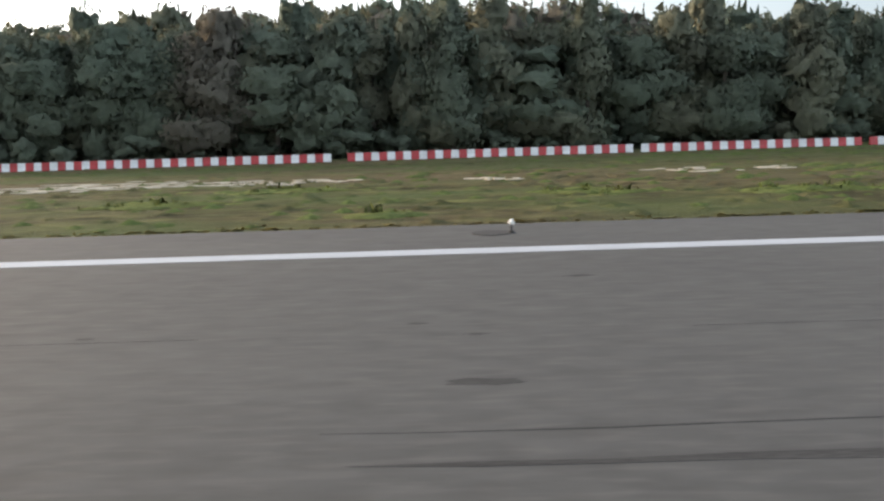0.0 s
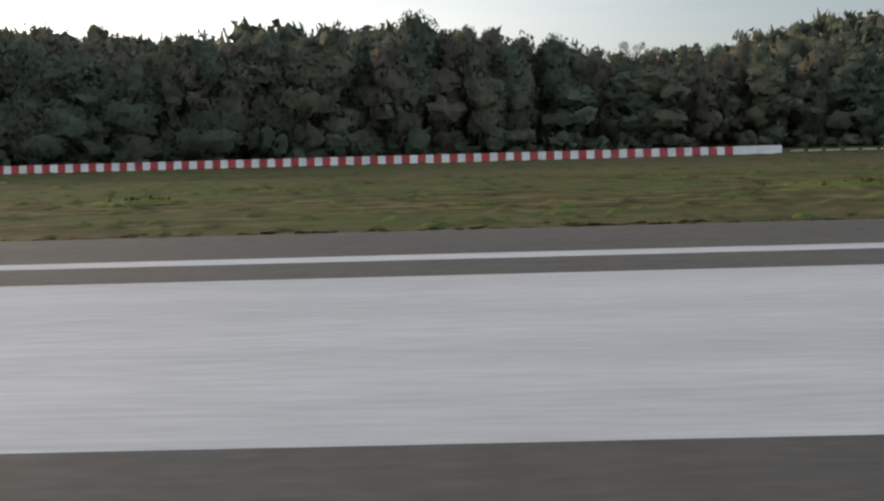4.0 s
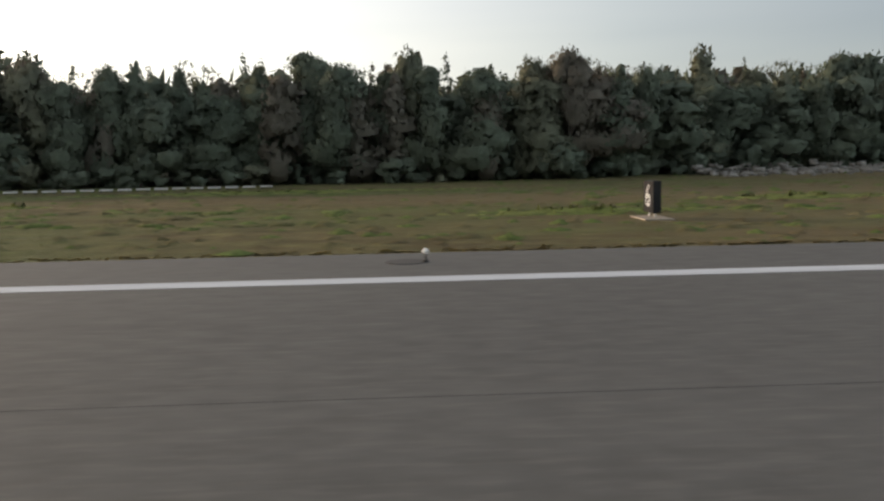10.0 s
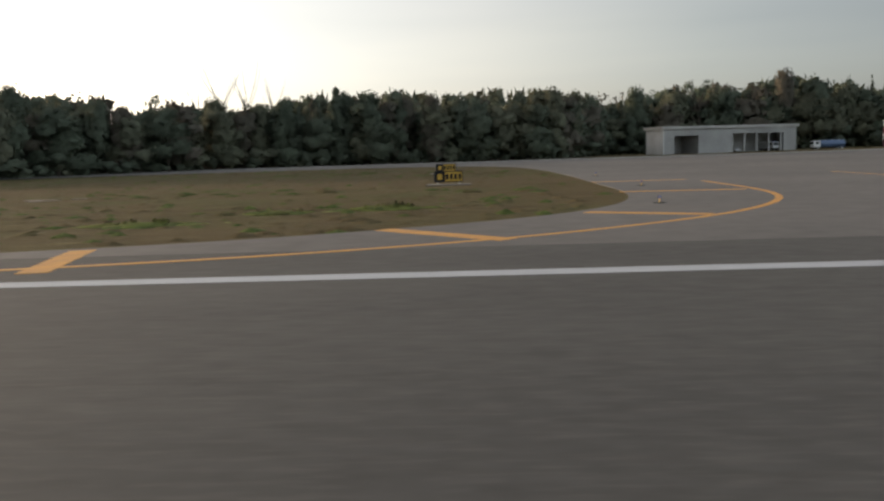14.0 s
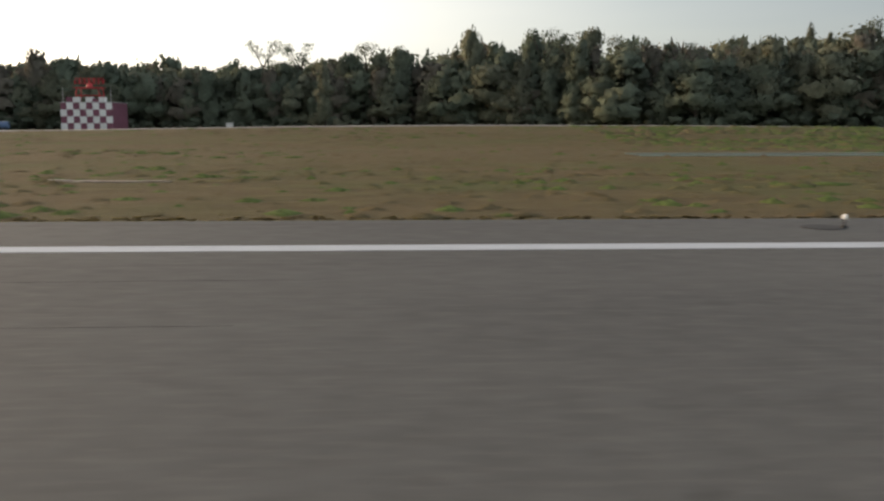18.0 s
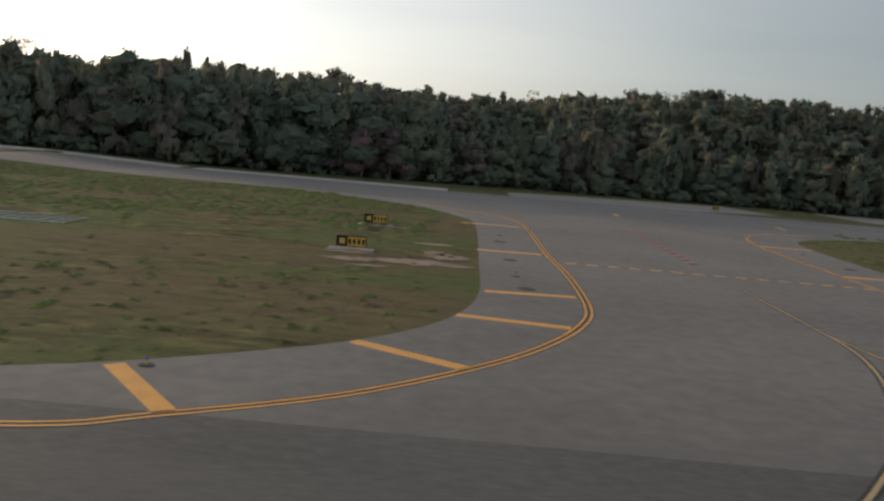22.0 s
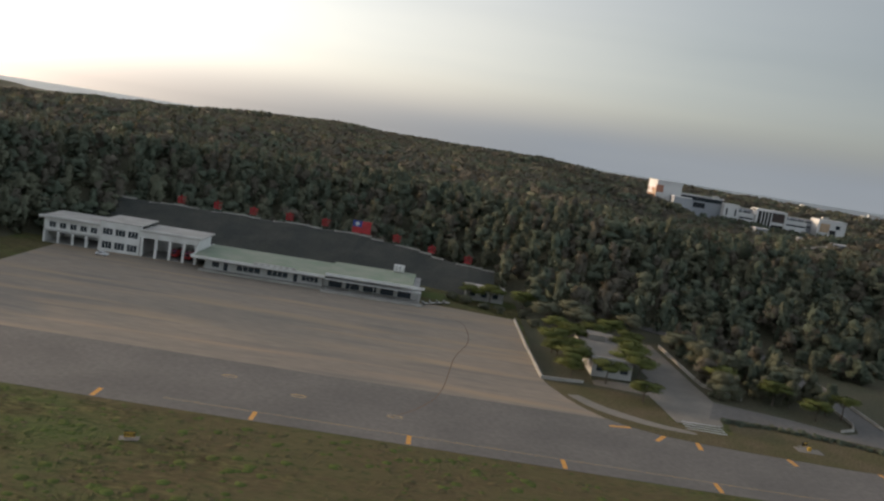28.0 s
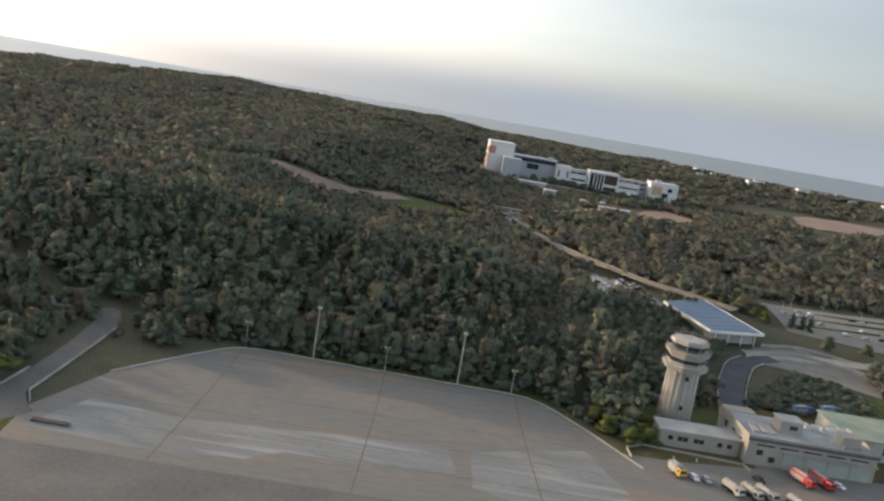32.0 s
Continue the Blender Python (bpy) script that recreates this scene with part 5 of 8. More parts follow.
# drainage channels with cross struts
for name, xa, xb, y0, y1, gap in (("drainage_channel", 1154, 1322, 90.8, 97.2, 0.96), ("drainage_channel", 1322, 1490, 90.8, 97.2, 0.96), ("drainage_channel", 848, 1033, 77.0, 82.0, 1.22)):
    ch = thing(name, 0, 0, 0, "shallow concrete drainage channel with pale cross struts", "channel", kind="structure")
    part("floor_slab", box(xa, xb, y0, y1, -0.3, 0.015), DITCH_FLOOR, ch, "mossy channel floor, darkened in place of depth")
    part("kerb", box(xa, xb, y0 - 0.3, y0, -0.3, 0.06, bevel=0.02), GREEN_GRATE, ch), part("kerb", box(xa, xb, y1, y1 + 0.2, -0.3, 0.06, bevel=0.02), GREEN_GRATE, ch)
    me = None
    n = int((xb - xa) / gap)
    for i in range(n):
        if xa < 1000 and xa + i * gap < 1012:
            continue
        if me is None:
            ob = part("strut", box(-0.032, 0.032, y0, y1, 0.02, 0.08), GREEN_GRATE, ch)
            me = ob.data
        else:
            ob = new("strut", me)
            ob.parent = ch
        ob.matrix_basis = pose(xa + (i + 0.5) * gap, 0, 0)

# ---- garages and the chequered radar house by the western taxiway ----
gar = thing("garage_building", 650.5, 245.6, 0.0, "long low grey garage building with open bays", "building")
gar.matrix_basis = pose(650.5, 245.6, 0.05, 0, 0, 20.9) @ Matrix.Diagonal((1.035, 0.74, 1.03, 1))
part("floor_slab", box(0, 45, 0, 12, -0.3, 0.05), PALE_CONCRETE, gar)
part("rear_wall", box(0, 45, 11.7, 12, 0.05, 7.0), GREY_WALL, gar)
# west end wall in white: its sunlit tone is put into the colour
part("side_wall", box(0, 0.3, 0, 11.7, 0.05, 7.0), WHITE_WALL, gar), part("side_wall", box(44.7, 45, 0, 11.7, 0.05, 7.0), GREY_WALL, gar)
part("partition", box(11.5, 22.5, 0.05, 11.7, 0.05, 6.9), GREY_WALL, gar, "blank grey rendered office block")
part("lintel", box(0.3, 11.5, 0, 0.4, 5.2, 7.0), GREY_WALL, gar), part("lintel", box(22.5, 44.7, 0, 0.4, 5.4, 7.0), GREY_WALL, gar)
part("pier", box(0.3, 3.6, 0, 0.4, 0.05, 5.2), GREY_WALL, gar)
for k in range(5):
    x = 22.5 + k * 4.2
    part("pier", box(x, x + 0.5, 0, 0.5, 0.05, 5.4), GREY_WALL, gar)
part("pier", box(40.5, 44.7, 0, 0.5, 0.05, 5.4), GREY_WALL, gar)
part("roof", box(-0.6, 45.6, -0.7, 12.5, 7.0, 7.8, bevel=0.05), ROOF_GREY, gar, "flat grey roof with a deep fascia")
part("gutter", box(-0.62, 45.62, -0.86, -0.7, 7.35, 7.5), METAL, gar)

chk = thing("radar_house", 724.5, 258.5, 0.4, "square radar house painted in maroon and white chequers", "building")
part("wall_shell", box(0.1, 15.1, 0.1, 14.0, -0.4, 8.0), MAROON, chk, "walls painted in faded maroon")
q = 15.2 / 8
for i in range(8):
    for j in range(4):
        if (i + j) % 2 == 0:
            z = j * 2.0
            part("panel", box(i * q, (i + 1) * q, 0.04, 0.12, z, z + 2.0), WHITE_WALL, chk)
            part("panel", box(0.04, 0.12, 0.2 + i * 1.72, 0.2 + (i + 1) * 1.72, z, z + 2.0), WHITE_WALL, chk)
part("roof", box(-0.1, 15.3, -0.1, 14.2, 8.0, 8.2), ROOF_GREY, chk)
for i, mat in ((1, MAROON), (2, WHITE_WALL), (4, WHITE_WALL), (5, MAROON), (6, WHITE_WALL)):
    part("parapet_block", box(i * q, (i + 1) * q, 0.04, 1.6, 8.2, 9.6 if i != 5 else 9.2), mat, chk)
ant = thing("radar_antenna", 731.5, 264, 8.6, "red lattice radar antenna on the chequered house", "antenna")
for sx in (-3.6, 3.6):
    for sy in (-2, 2):
        part("post", tube((sx, sy, 0), (sx * 0.9, sy * 0.9, 4.2), 0.16), RED_PAINT, ant)
for z in (2.0, 4.2):
    for a, b in (((-3.6, -2), (3.6, -2)), ((-3.6, 2), (3.6, 2)), ((-3.6, -2), (-3.6, 2)), ((3.6, -2), (3.6, 2))):
        part("rail", tube((*a, z), (*b, z), 0.1), RED_PAINT, ant)
part("platform", box(-3.9, 3.9, -2.3, 2.3, 4.2, 4.4), RED_PAINT, ant)
part("drum", tube((0, 0, 4.4), (0, 0, 5.6), 1.1, 0.8, 12), RED_PAINT, ant)
for k in range(7):
    x = -4.2 + 1.4 * k
    part("reflector_slat", box(x - 0.09, x + 0.09, -0.5, 0.3, 5.4, 7.3 - 0.12 * abs(k - 3) ** 1.5), RED_PAINT, ant)
for z in (5.6, 6.3, 7.0):
    part("reflector_rail", box(-4.3, 4.3, -0.1, 0.1, z, z + 0.15), RED_PAINT, ant)
for sx in (-7.0, 7.0):
    t = thing("whip_mast", 732 + sx, 260, 8.6, "slim white whip mast on the roof", "mast", "whip masts on the radar house")
    part("pole", tube((0, 0, 0), (0, 0, 4.6), 0.07, 0.03, 6), WHITE_WALL, t)
    part("bracket", box(-0.15, 0.15, -0.15, 0.15, 0, 0.3), METAL, t)
post = thing("marker_box", 772, 268, 0.5, "white concrete marker box on the grass", "marker")
part("body", box(-1.0, 1.0, -0.6, 0.6, -0.3, 1.9, bevel=0.05), WHITE_WALL, post), part("lid", box(-1.1, 1.1, -0.7, 0.7, 1.9, 2.05), ROOF_GREY, post)


def lorry(x, y, z, turn, cab_mat, load_mat, label, kind="tank", length=8.5, name="tanker_truck", category="truck", group="vehicles in the yards"):
    t = thing(name, x, y, z, label, category, group, turn=turn)
    L = length
    part("chassis", box(-L / 2, L / 2, -0.9, 0.9, 0.55, 0.85), BLACK, t)
    bm = box(L / 2 - 2.1, L / 2, -1.2, 1.2, 0.85, 2.8, bevel=0.15)
    cab_ob = part("cab", bm, cab_mat, t)
    part("windscreen", box(L / 2 - 0.05, L / 2 + 0.03, -1.0, 1.0, 1.75, 2.55), GLASS, cab_ob)
    for s in (-1.22, 1.18):
        part("side_window", box(L / 2 - 1.5, L / 2 - 0.5, s, s + 0.04, 1.75, 2.5), GLASS, cab_ob)
    if kind == "tank":
        bm = tube((-L / 2 + 0.1, 0, 1.85), (L / 2 - 2.4, 0, 1.85), 1.05, 1.05, 16)
        tank = part("tank", bm, load_mat, t, smooth=False)
        for u in (0.2, 0.5, 0.8):
            xx = -L / 2 + u * (L - 2.5)
            part("hatch", tube((xx, 0, 2.85), (xx, 0, 3.05), 0.3, 0.3, 10), METAL, tank)
    else:
        body = part("body", box(-L / 2, L / 2 - 2.25, -1.25, 1.25, 0.85, 3.0, bevel=0.08), load_mat, t)
        for s in (-1.28, 1.25):
            for k in range(3):
                xx = -L / 2 + 0.5 + k * (L - 3.4) / 3
                part("locker", box(xx, xx + (L - 3.8) / 3, s, s + 0.03, 1.1, 2.4), METAL, body)
        part("roof_gear", box(-L / 2 + 0.6, L / 2 - 3, -0.5, 0.5, 3.0, 3.3), METAL, t)
        part("light_bar", box(L / 2 - 1.5, L / 2 - 1.1, -0.8, 0.8, 2.8, 2.98), BLUE_PAINT, t)
    for xx in (-L / 2 + 1.2, -L / 2 + 2.4, L / 2 - 1.2):
        for s in (-1.15, 0.85):
            wheel = part("wheel", tube((xx, s, 0.5), (xx, s + 0.3, 0.5), 0.5, 0.5, 14), RUBBER, t)
            part("rim", tube((xx, s - 0.01, 0.5), (xx, s + 0.31, 0.5), 0.25, 0.25, 10), METAL, wheel)
    return t


def small_car(x, y, z, turn, paint, label, group="vehicles in the yards"):
    t = thing("car", x, y, z, label, "car", group, turn=turn)
    bm = bmesh.new()
    prof = [(-2.1, 0.35), (2.1, 0.35), (2.15, 0.75), (1.2, 0.95), (0.55, 1.42), (-1.2, 1.45), (-1.95, 0.98), (-2.15, 0.8)]
    a = [bm.verts.new((u, -0.85, w)) for u, w in prof]
    b = [bm.verts.new((u, 0.85, w)) for u, w in prof]
    bm.faces.new(a), bm.faces.new(b[::-1])
    for i in range(8):
        bm.faces.new((a[i], a[(i + 1) % 8], b[(i + 1) % 8], b[i]))
    bmesh.ops.bevel(bm, geom=bm.edges[:], offset=0.07, segments=2, affect="EDGES")
    body = part("body", bm, paint, t)
    for s in (-0.87, 0.84):
        part("side_window", box(-1.1, 0.5, s, s + 0.03, 1.0, 1.32), GLASS, body)
    part("windscreen", box(0.62, 1.0, -0.7, 0.7, 1.02, 1.25), GLASS, body)
    for u in (-1.35, 1.35):
        for s in (-0.88, 0.68):
            wheel = part("wheel", tube((u, s, 0.32), (u, s + 0.2, 0.32), 0.32, 0.32, 12), RUBBER, t)
            part("rim", tube((u, s - 0.01, 0.32), (u, s + 0.21, 0.32), 0.18, 0.18, 8), METAL, wheel)
    return t


WHITE_CAR = material("white_car_paint", (0.65, 0.66, 0.67), 0.3, amount=0.05)
SILVER_CAR = material("silver_car_paint", (0.4, 0.41, 0.42), 0.35, metal=0.4, amount=0.05)
lorry(703, 261, 0.0, 187, WHITE_CAR, BLUE_TRUCK, "blue tanker truck with a white cab beside the garages", length=10)
lorry(686.5, 264.5, 0.1, 291, WHITE_CAR, WHITE_CAR, "white truck parked inside a garage bay", kind="box", length=7, name="box_truck")
small_car(674.5, 259, 0.1, 291, WHITE_CAR, "small white car parked inside a garage bay")

# ---- hangar ----
hg = thing("hangar", 1265, 214.5, 0.0, "pale blue sheet-metal hangar with tall sliding doors", "hangar")
hg.matrix_basis = pose(1266.6, 214.5, 0) @ Matrix.Diagonal((0.93, 1, 0.94, 1))
part("floor_slab", box(-0.6, 22.2, -1.2, 19.6, -0.3, 0.12), PALE_CONCRETE, hg)
bm = bmesh.new()
prof = [(0, 0.1), (19, 0.1), (19, 7.6), (9.5, 9.2), (0, 7.9)]
a = [bm.verts.new((0, y, z)) for y, z in prof]
b = [bm.verts.new((21.4, y, z)) for y, z in prof]
bm.faces.new(a), bm.faces.new(b[::-1])
for i in range(5):
    bm.faces.new((a[i], a[(i + 1) % 5], b[(i + 1) % 5], b[i]))
part("wall_shell", bm, HANGAR_SHEET, hg)
for k in range(3):
    u = 0.35 + k * 6.95
    door = part("door_leaf", box(u, u + 6.75, -0.14 - 0.03 * (k % 2), -0.02, 0.15, 7.3), HANGAR_SHEET, hg, "pale blue sliding door leaf")
    for j in range(6):
        uu = u + 0.5 + j * 1.12
        part("rib", box(uu, uu + 0.12, -0.22, -0.14, 0.3, 7.1), HANGAR_SHEET, door)
part("door_rail", box(0, 21.4, -0.3, 0, 7.35, 7.6), METAL, hg)
for y0, z0, y1, z1 in ((-0.5, 7.82, 9.5, 9.32), (9.5, 9.32, 19.5, 7.62)):
    bm = bmesh.new()
    vs = [bm.verts.new(p) for p in ((-0.4, y0, z0), (21.8, y0, z0), (21.8, y1, z1), (-0.4, y1, z1), (-0.4, y0, z0 + 0.15), (21.8, y0, z0 + 0.15), (21.8, y1, z1 + 0.15), (-0.4, y1, z1 + 0.15))]
    for f in ((0, 1, 2, 3), (4, 5, 6, 7), (0, 1, 5, 4), (1, 2, 6, 5), (2, 3, 7, 6), (3, 0, 4, 7)):
        bm.faces.new([vs[i] for i in f])
    roof = part("roof_sheet", bm, HANGAR_ROOF, hg, "blue sheet-metal roof slope")
    for k in range(10):
        uu = 0.2 + k * 2.25
        part("seam", tube((uu, y0, z0 + 0.17), (uu, y1, z1 + 0.17), 0.06, 0.06, 4), HANGAR_ROOF, roof)
# the wall is closed here: the doorway's inner shade is a dark panel
part("side_door", box(-0.06, 0.02, 1.2, 3.4, 0.12, 3.0), DARK, hg, "dark panel with an open side door's shade in its colour")
lean = thing("yard_wall", 1286.8, 216.0, 0.0, "low white sheet-metal wall beside the hangar", "wall")
part("front_panel", box(0, 10.2, 0, 0.2, -0.1, 2.1), HANGAR_SHEET, lean), part("side_panel", box(10.0, 10.2, 0.2, 16, -0.1, 2.0), HANGAR_SHEET, lean), part("cap", box(-0.05, 10.3, -0.05, 0.25, 2.1, 2.2), HANGAR_ROOF, lean)
digger = thing("wheel_loader", 1261, 228, 0.02, "small yellow wheel loader beside the hangar", "machine")
part("body", box(-1.5, 1.0, -0.8, 0.8, 0.7, 1.7, bevel=0.1), SIGN_YELLOW, digger), part("cabin", box(-0.6, 0.6, -0.7, 0.7, 1.7, 2.9, bevel=0.08), GLASS, digger), part("bucket", box(1.4, 2.2, -1.0, 1.0, 0.2, 1.0, bevel=0.1), SIGN_YELLOW, digger)
for u in (-0.9, 0.8):
    for s in (-1.0, 0.7):
        part("wheel", tube((u, s, 0.6), (u, s + 0.3, 0.6), 0.6, 0.6, 12), RUBBER, digger)
part("arm", box(0.6, 1.7, -0.3, 0.3, 0.7, 1.0), SIGN_YELLOW, digger)
for k in range(7):
    px_, py_ = 1256 + rng.uniform(-3, 6), 217 + rng.uniform(-4, 6)
    s = rng.uniform(0.4, 1.2)
    t = tagged(finish(box(-s, s, -s * 0.5, s * 0.5, -0.05, s * 0.5, bevel=0.06), "concrete_block", PALE_CONCRETE), "loose concrete block on the bare earth", "block", "loose blocks by the hangar")
    t.matrix_basis = pose(px_, py_, 0.04, 0, 0, rng.uniform(0, 180))

# ---- two-storey station with a columned front ----
st = thing("station_building", 1292, 290, 0.0, "two-storey white station building with open vehicle bays", "building")
part("floor_slab", box(0, 54, 0, 16, -0.3, 0.1), PALE_CONCRETE, st)
part("rear_wall", box(0, 54, 15.6, 16, 0.1, 8.6), WHITE_WALL, st)
part("side_wall", box(0, 0.4, 0.4, 15.6, 0.1, 8.6), WHITE_WALL, st), part("side_wall", box(53.6, 54, 0.4, 15.6, 0.1, 8.6), WHITE_WALL, st)
part("inner_wall", box(20, 20.4, 1, 15.6, 0.1, 8.6), GREY_WALL, st), part("inner_wall", box(33.6, 34, 1, 15.6, 0.1, 8.6), GREY_WALL, st)
part("upper_wall", box(0.4, 20, 0, 0.4, 4.6, 8.6), WHITE_WALL, st, "white upper storey with a row of windows")
part("middle_block", box(20, 34, -0.8, 1.0, 0.1, 10.4), WHITE_WALL, st, "taller white middle block")
part("fascia", box(34, 54.6, -0.9, 0.4, 6.9, 8.9), WHITE_WALL, st)
part("floor_beam", box(0.4, 20, 0, 0.6, 4.1, 4.6), GREY_WALL, st)
for k in range(5):
    u = 2.0 + k * 3.6
    win = part("window", box(u, u + 2.4, -0.05, 0.05, 5.5, 7.4), GLASS, st)
    for v in (0.0, 1.15, 2.25):
        part("mullion", box(u + v, u + v + 0.12, -0.1, -0.05, 5.5, 7.4), WHITE_WALL, win)
for u in (0.1, 5.0, 10.0, 14.9, 19.4):
    part("column", box(u, u + 0.7, -0.1, 0.6, 0.1, 4.1), WHITE_WALL, st)
for k in range(3):
    u = 20.9 + k * 4.4
    for z0, z1 in ((1.2, 3.6), (6.0, 8.2)):
        win = part("window", box(u, u + 3.6, -0.86, -0.78, z0, z1), GLASS, st)
        for v in (0.0, 1.15, 2.35, 3.48):
            part("mullion", box(u + v, u + v + 0.12, -0.92, -0.86, z0, z1), WHITE_WALL, win)
for u in (34.3, 39.2, 44.1, 48.9, 53.2):
    part("column", box(u, u + 0.8, -0.8, 0.1, 0.1, 6.9), WHITE_WALL, st)
part("roof", box(-1.2, 20, -1.4, 16.6, 8.6, 9.2, bevel=0.05), ROOF_GREY, st), part("roof", box(34, 55.2, -1.6, 16.6, 8.9, 9.4, bevel=0.05), ROOF_GREY, st), part("roof", box(19.8, 34.2, -1.0, 16.4, 10.4, 10.8), ROOF_GREY, st)
part("parapet", box(-1.2, 20, -1.4, -1.2, 9.2, 9.6), WHITE_WALL, st), part("parapet", box(34, 55.2, -1.6, -1.4, 9.4, 9.8), WHITE_WALL, st)
lorry(1341.5, 297, 0.1, 270, RED_TRUCK, RED_TRUCK, "red fire engine parked inside a station bay", kind="box", length=7.5, name="fire_engine")
lorry(1336.5, 298, 0.1, 270, RED_TRUCK, RED_TRUCK, "red fire engine in the shade of a station bay", kind="box", length=7.5, name="fire_engine")
small_car(1316.5, 281.5, 0.01, 0, WHITE_CAR, "white car parked before the station building")

# ---- low terminal annex ----
an = thing("annex_building", 1349, 283, 0.0, "long low white building under a faded green roof", "building")
part("plinth", box(0, 76, -1.5, 27, -0.3, 0.6), PALE_CONCRETE, an)
part("wall_shell", box(1.5, 42, 1.5, 25.5, 0.6, 4.3), GREY_WALL, an), part("wall_shell", box(42, 75, 3.5, 25.5, 0.6, 4.6), GREY_WALL, an)
for u, w in ((4, 2.4), (8, 1.4), (12.5, 8), (23, 7), (32, 1.4), (35, 5.5)):
    win = part("window", box(u, u + w, 1.42, 1.52, 1.5 if w > 2 else 0.7, 3.3), GLASS, an)
    if w > 3:
        for j in range(1, 4):
            part("mullion", box(u + j * w / 4 - 0.06, u + j * w / 4 + 0.06, 1.36, 1.42, 1.5, 3.3), WHITE_WALL, win)
for u in (44, 50, 56, 62, 68):
    part("opening", box(u, u + 4.6, 3.4, 3.52, 0.7, 3.6), GLASS, an)
part("roof", box(-2.5, 43, -1.5, 26.5, 4.5, 4.9), GREEN_ROOF, an, "faded green flat roof"), part("roof", box(43, 73, 0, 26.5, 5.2, 5.6), GREEN_ROOF, an, "faded green flat roof")
part("fascia", box(-2.5, 43, -1.8, -1.5, 4.3, 5.1), WHITE_WALL, an), part("fascia", box(43, 77, -0.3, 0, 4.9, 5.8), WHITE_WALL, an)
part("fascia", box(-2.8, -2.5, -1.8, 26.5, 4.3, 5.1), WHITE_WALL, an)
part("canopy", box(43, 76, -2.6, 0.4, 3.9, 4.15), METAL, an, "thin pale canopy over the platform")
for u in (44, 52, 60, 68, 75.4):
    part("canopy_post", tube((u, -2.2, 0.6), (u, -2.2, 3.9), 0.1), METAL, an)
part("platform", box(42.5, 77, -5.0, -1.5, -0.3, 0.55), PALE_CONCRETE, an, "pale concrete loading platform")
part("name_board", box(19, 33, -1.95, -1.8, 5.0, 5.9), ROOF_GREY, an)
for j in range(6):
    part("letter_bar", box(20 + j * 2.1, 21.3 + j * 2.1, -2.0, -1.95, 5.15, 5.75), WHITE_WALL, an)
tank = thing("roof_tank", 1415.5, 307.5, 5.6, "white water tank on a roof frame", "tank")
part("body", box(-1.9, 1.9, -1.2, 1.2, 0.4, 2.7, bevel=0.08), WHITE_WALL, tank)
for sx in (-1.5, 1.5):
    for sy in (-0.8, 0.8):
        part("leg", box(sx - 0.1, sx + 0.1, sy - 0.1, sy + 0.1, 0, 0.45), METAL, tank)
part("slot", box(-0.9, -0.7, -1.23, -1.18, 0.9, 2.4), DARK, tank), part("slot", box(0.3, 0.5, -1.23, -1.18, 0.9, 2.4), DARK, tank)
for j in range(4):
    t = thing("baggage_cart", 1427 + j * 2.4, 284 + j * 2.2, 0.0, "small grey baggage cart beside the annex", "cart", "baggage carts", turn=40)
    part("deck", box(-1.2, 1.2, -0.6, 0.6, 0.45, 0.6), METAL, t), part("end_rail", box(-1.2, -1.1, -0.6, 0.6, 0.6, 1.4), METAL, t)
    for u in (-0.8, 0.8):
        for s in (-0.6, 0.45):
            part("wheel", tube((u, s, 0.22), (u, s + 0.15, 0.22), 0.22, 0.22, 10), RUBBER, t)

# dark netted slope behind, with its pale ledge, the flag board and red boards
bm = bmesh.new()
rows = []
for i in range(33):
    x = 1286 + i * 5.2
    y0 = 318 - 10 * smoothstep(1420, 1452, x)
    y1 = 350 - 14 * smoothstep(1405, 1452, x)
    z1 = 11.5 - 5.0 * smoothstep(1380, 1452, x) + 0.4 * math.sin(i * 1.3)
    rows.append([bm.verts.new(p) for p in ((x, y0, -0.4), (x, (y0 + y1) / 2, z1 * 0.52 + 0.5 * math.sin(i * 0.9)), (x, y1, z1), (x, y1 + 3.2, z1 + 0.1), (x, y1 + 3.4, -0.6))])
for a, b in zip(rows, rows[1:]):
    for k in range(4):
        bm.faces.new((a[k], a[k + 1], b[k + 1], b[k]))
slope = tagged(finish(bm, "retaining_slope", SLOPE_NET), "dark netted cut slope behind the buildings", "slope", kind="structure")
ledge = [(1286 + i * 5.2, float(350 - 14 * smoothstep(1405, 1452, 1286 + i * 5.2))) for i in range(33)]
bm = bmesh.new()
for i, (a, b) in enumerate(zip(ledge, ledge[1:])):
    z = float(11.5 - 5.0 * smoothstep(1380, 1452, a[0]) + 0.4 * math.sin(i * 1.3))
    if i % 5 != 3:
        ribbon([a, b], 0.5, z - 0.2, z + 0.5, bm)
tagged(finish(bm, "ledge_trim", PALE_CONCRETE), "broken pale concrete ledge along the slope top", "ledge", kind="structure")
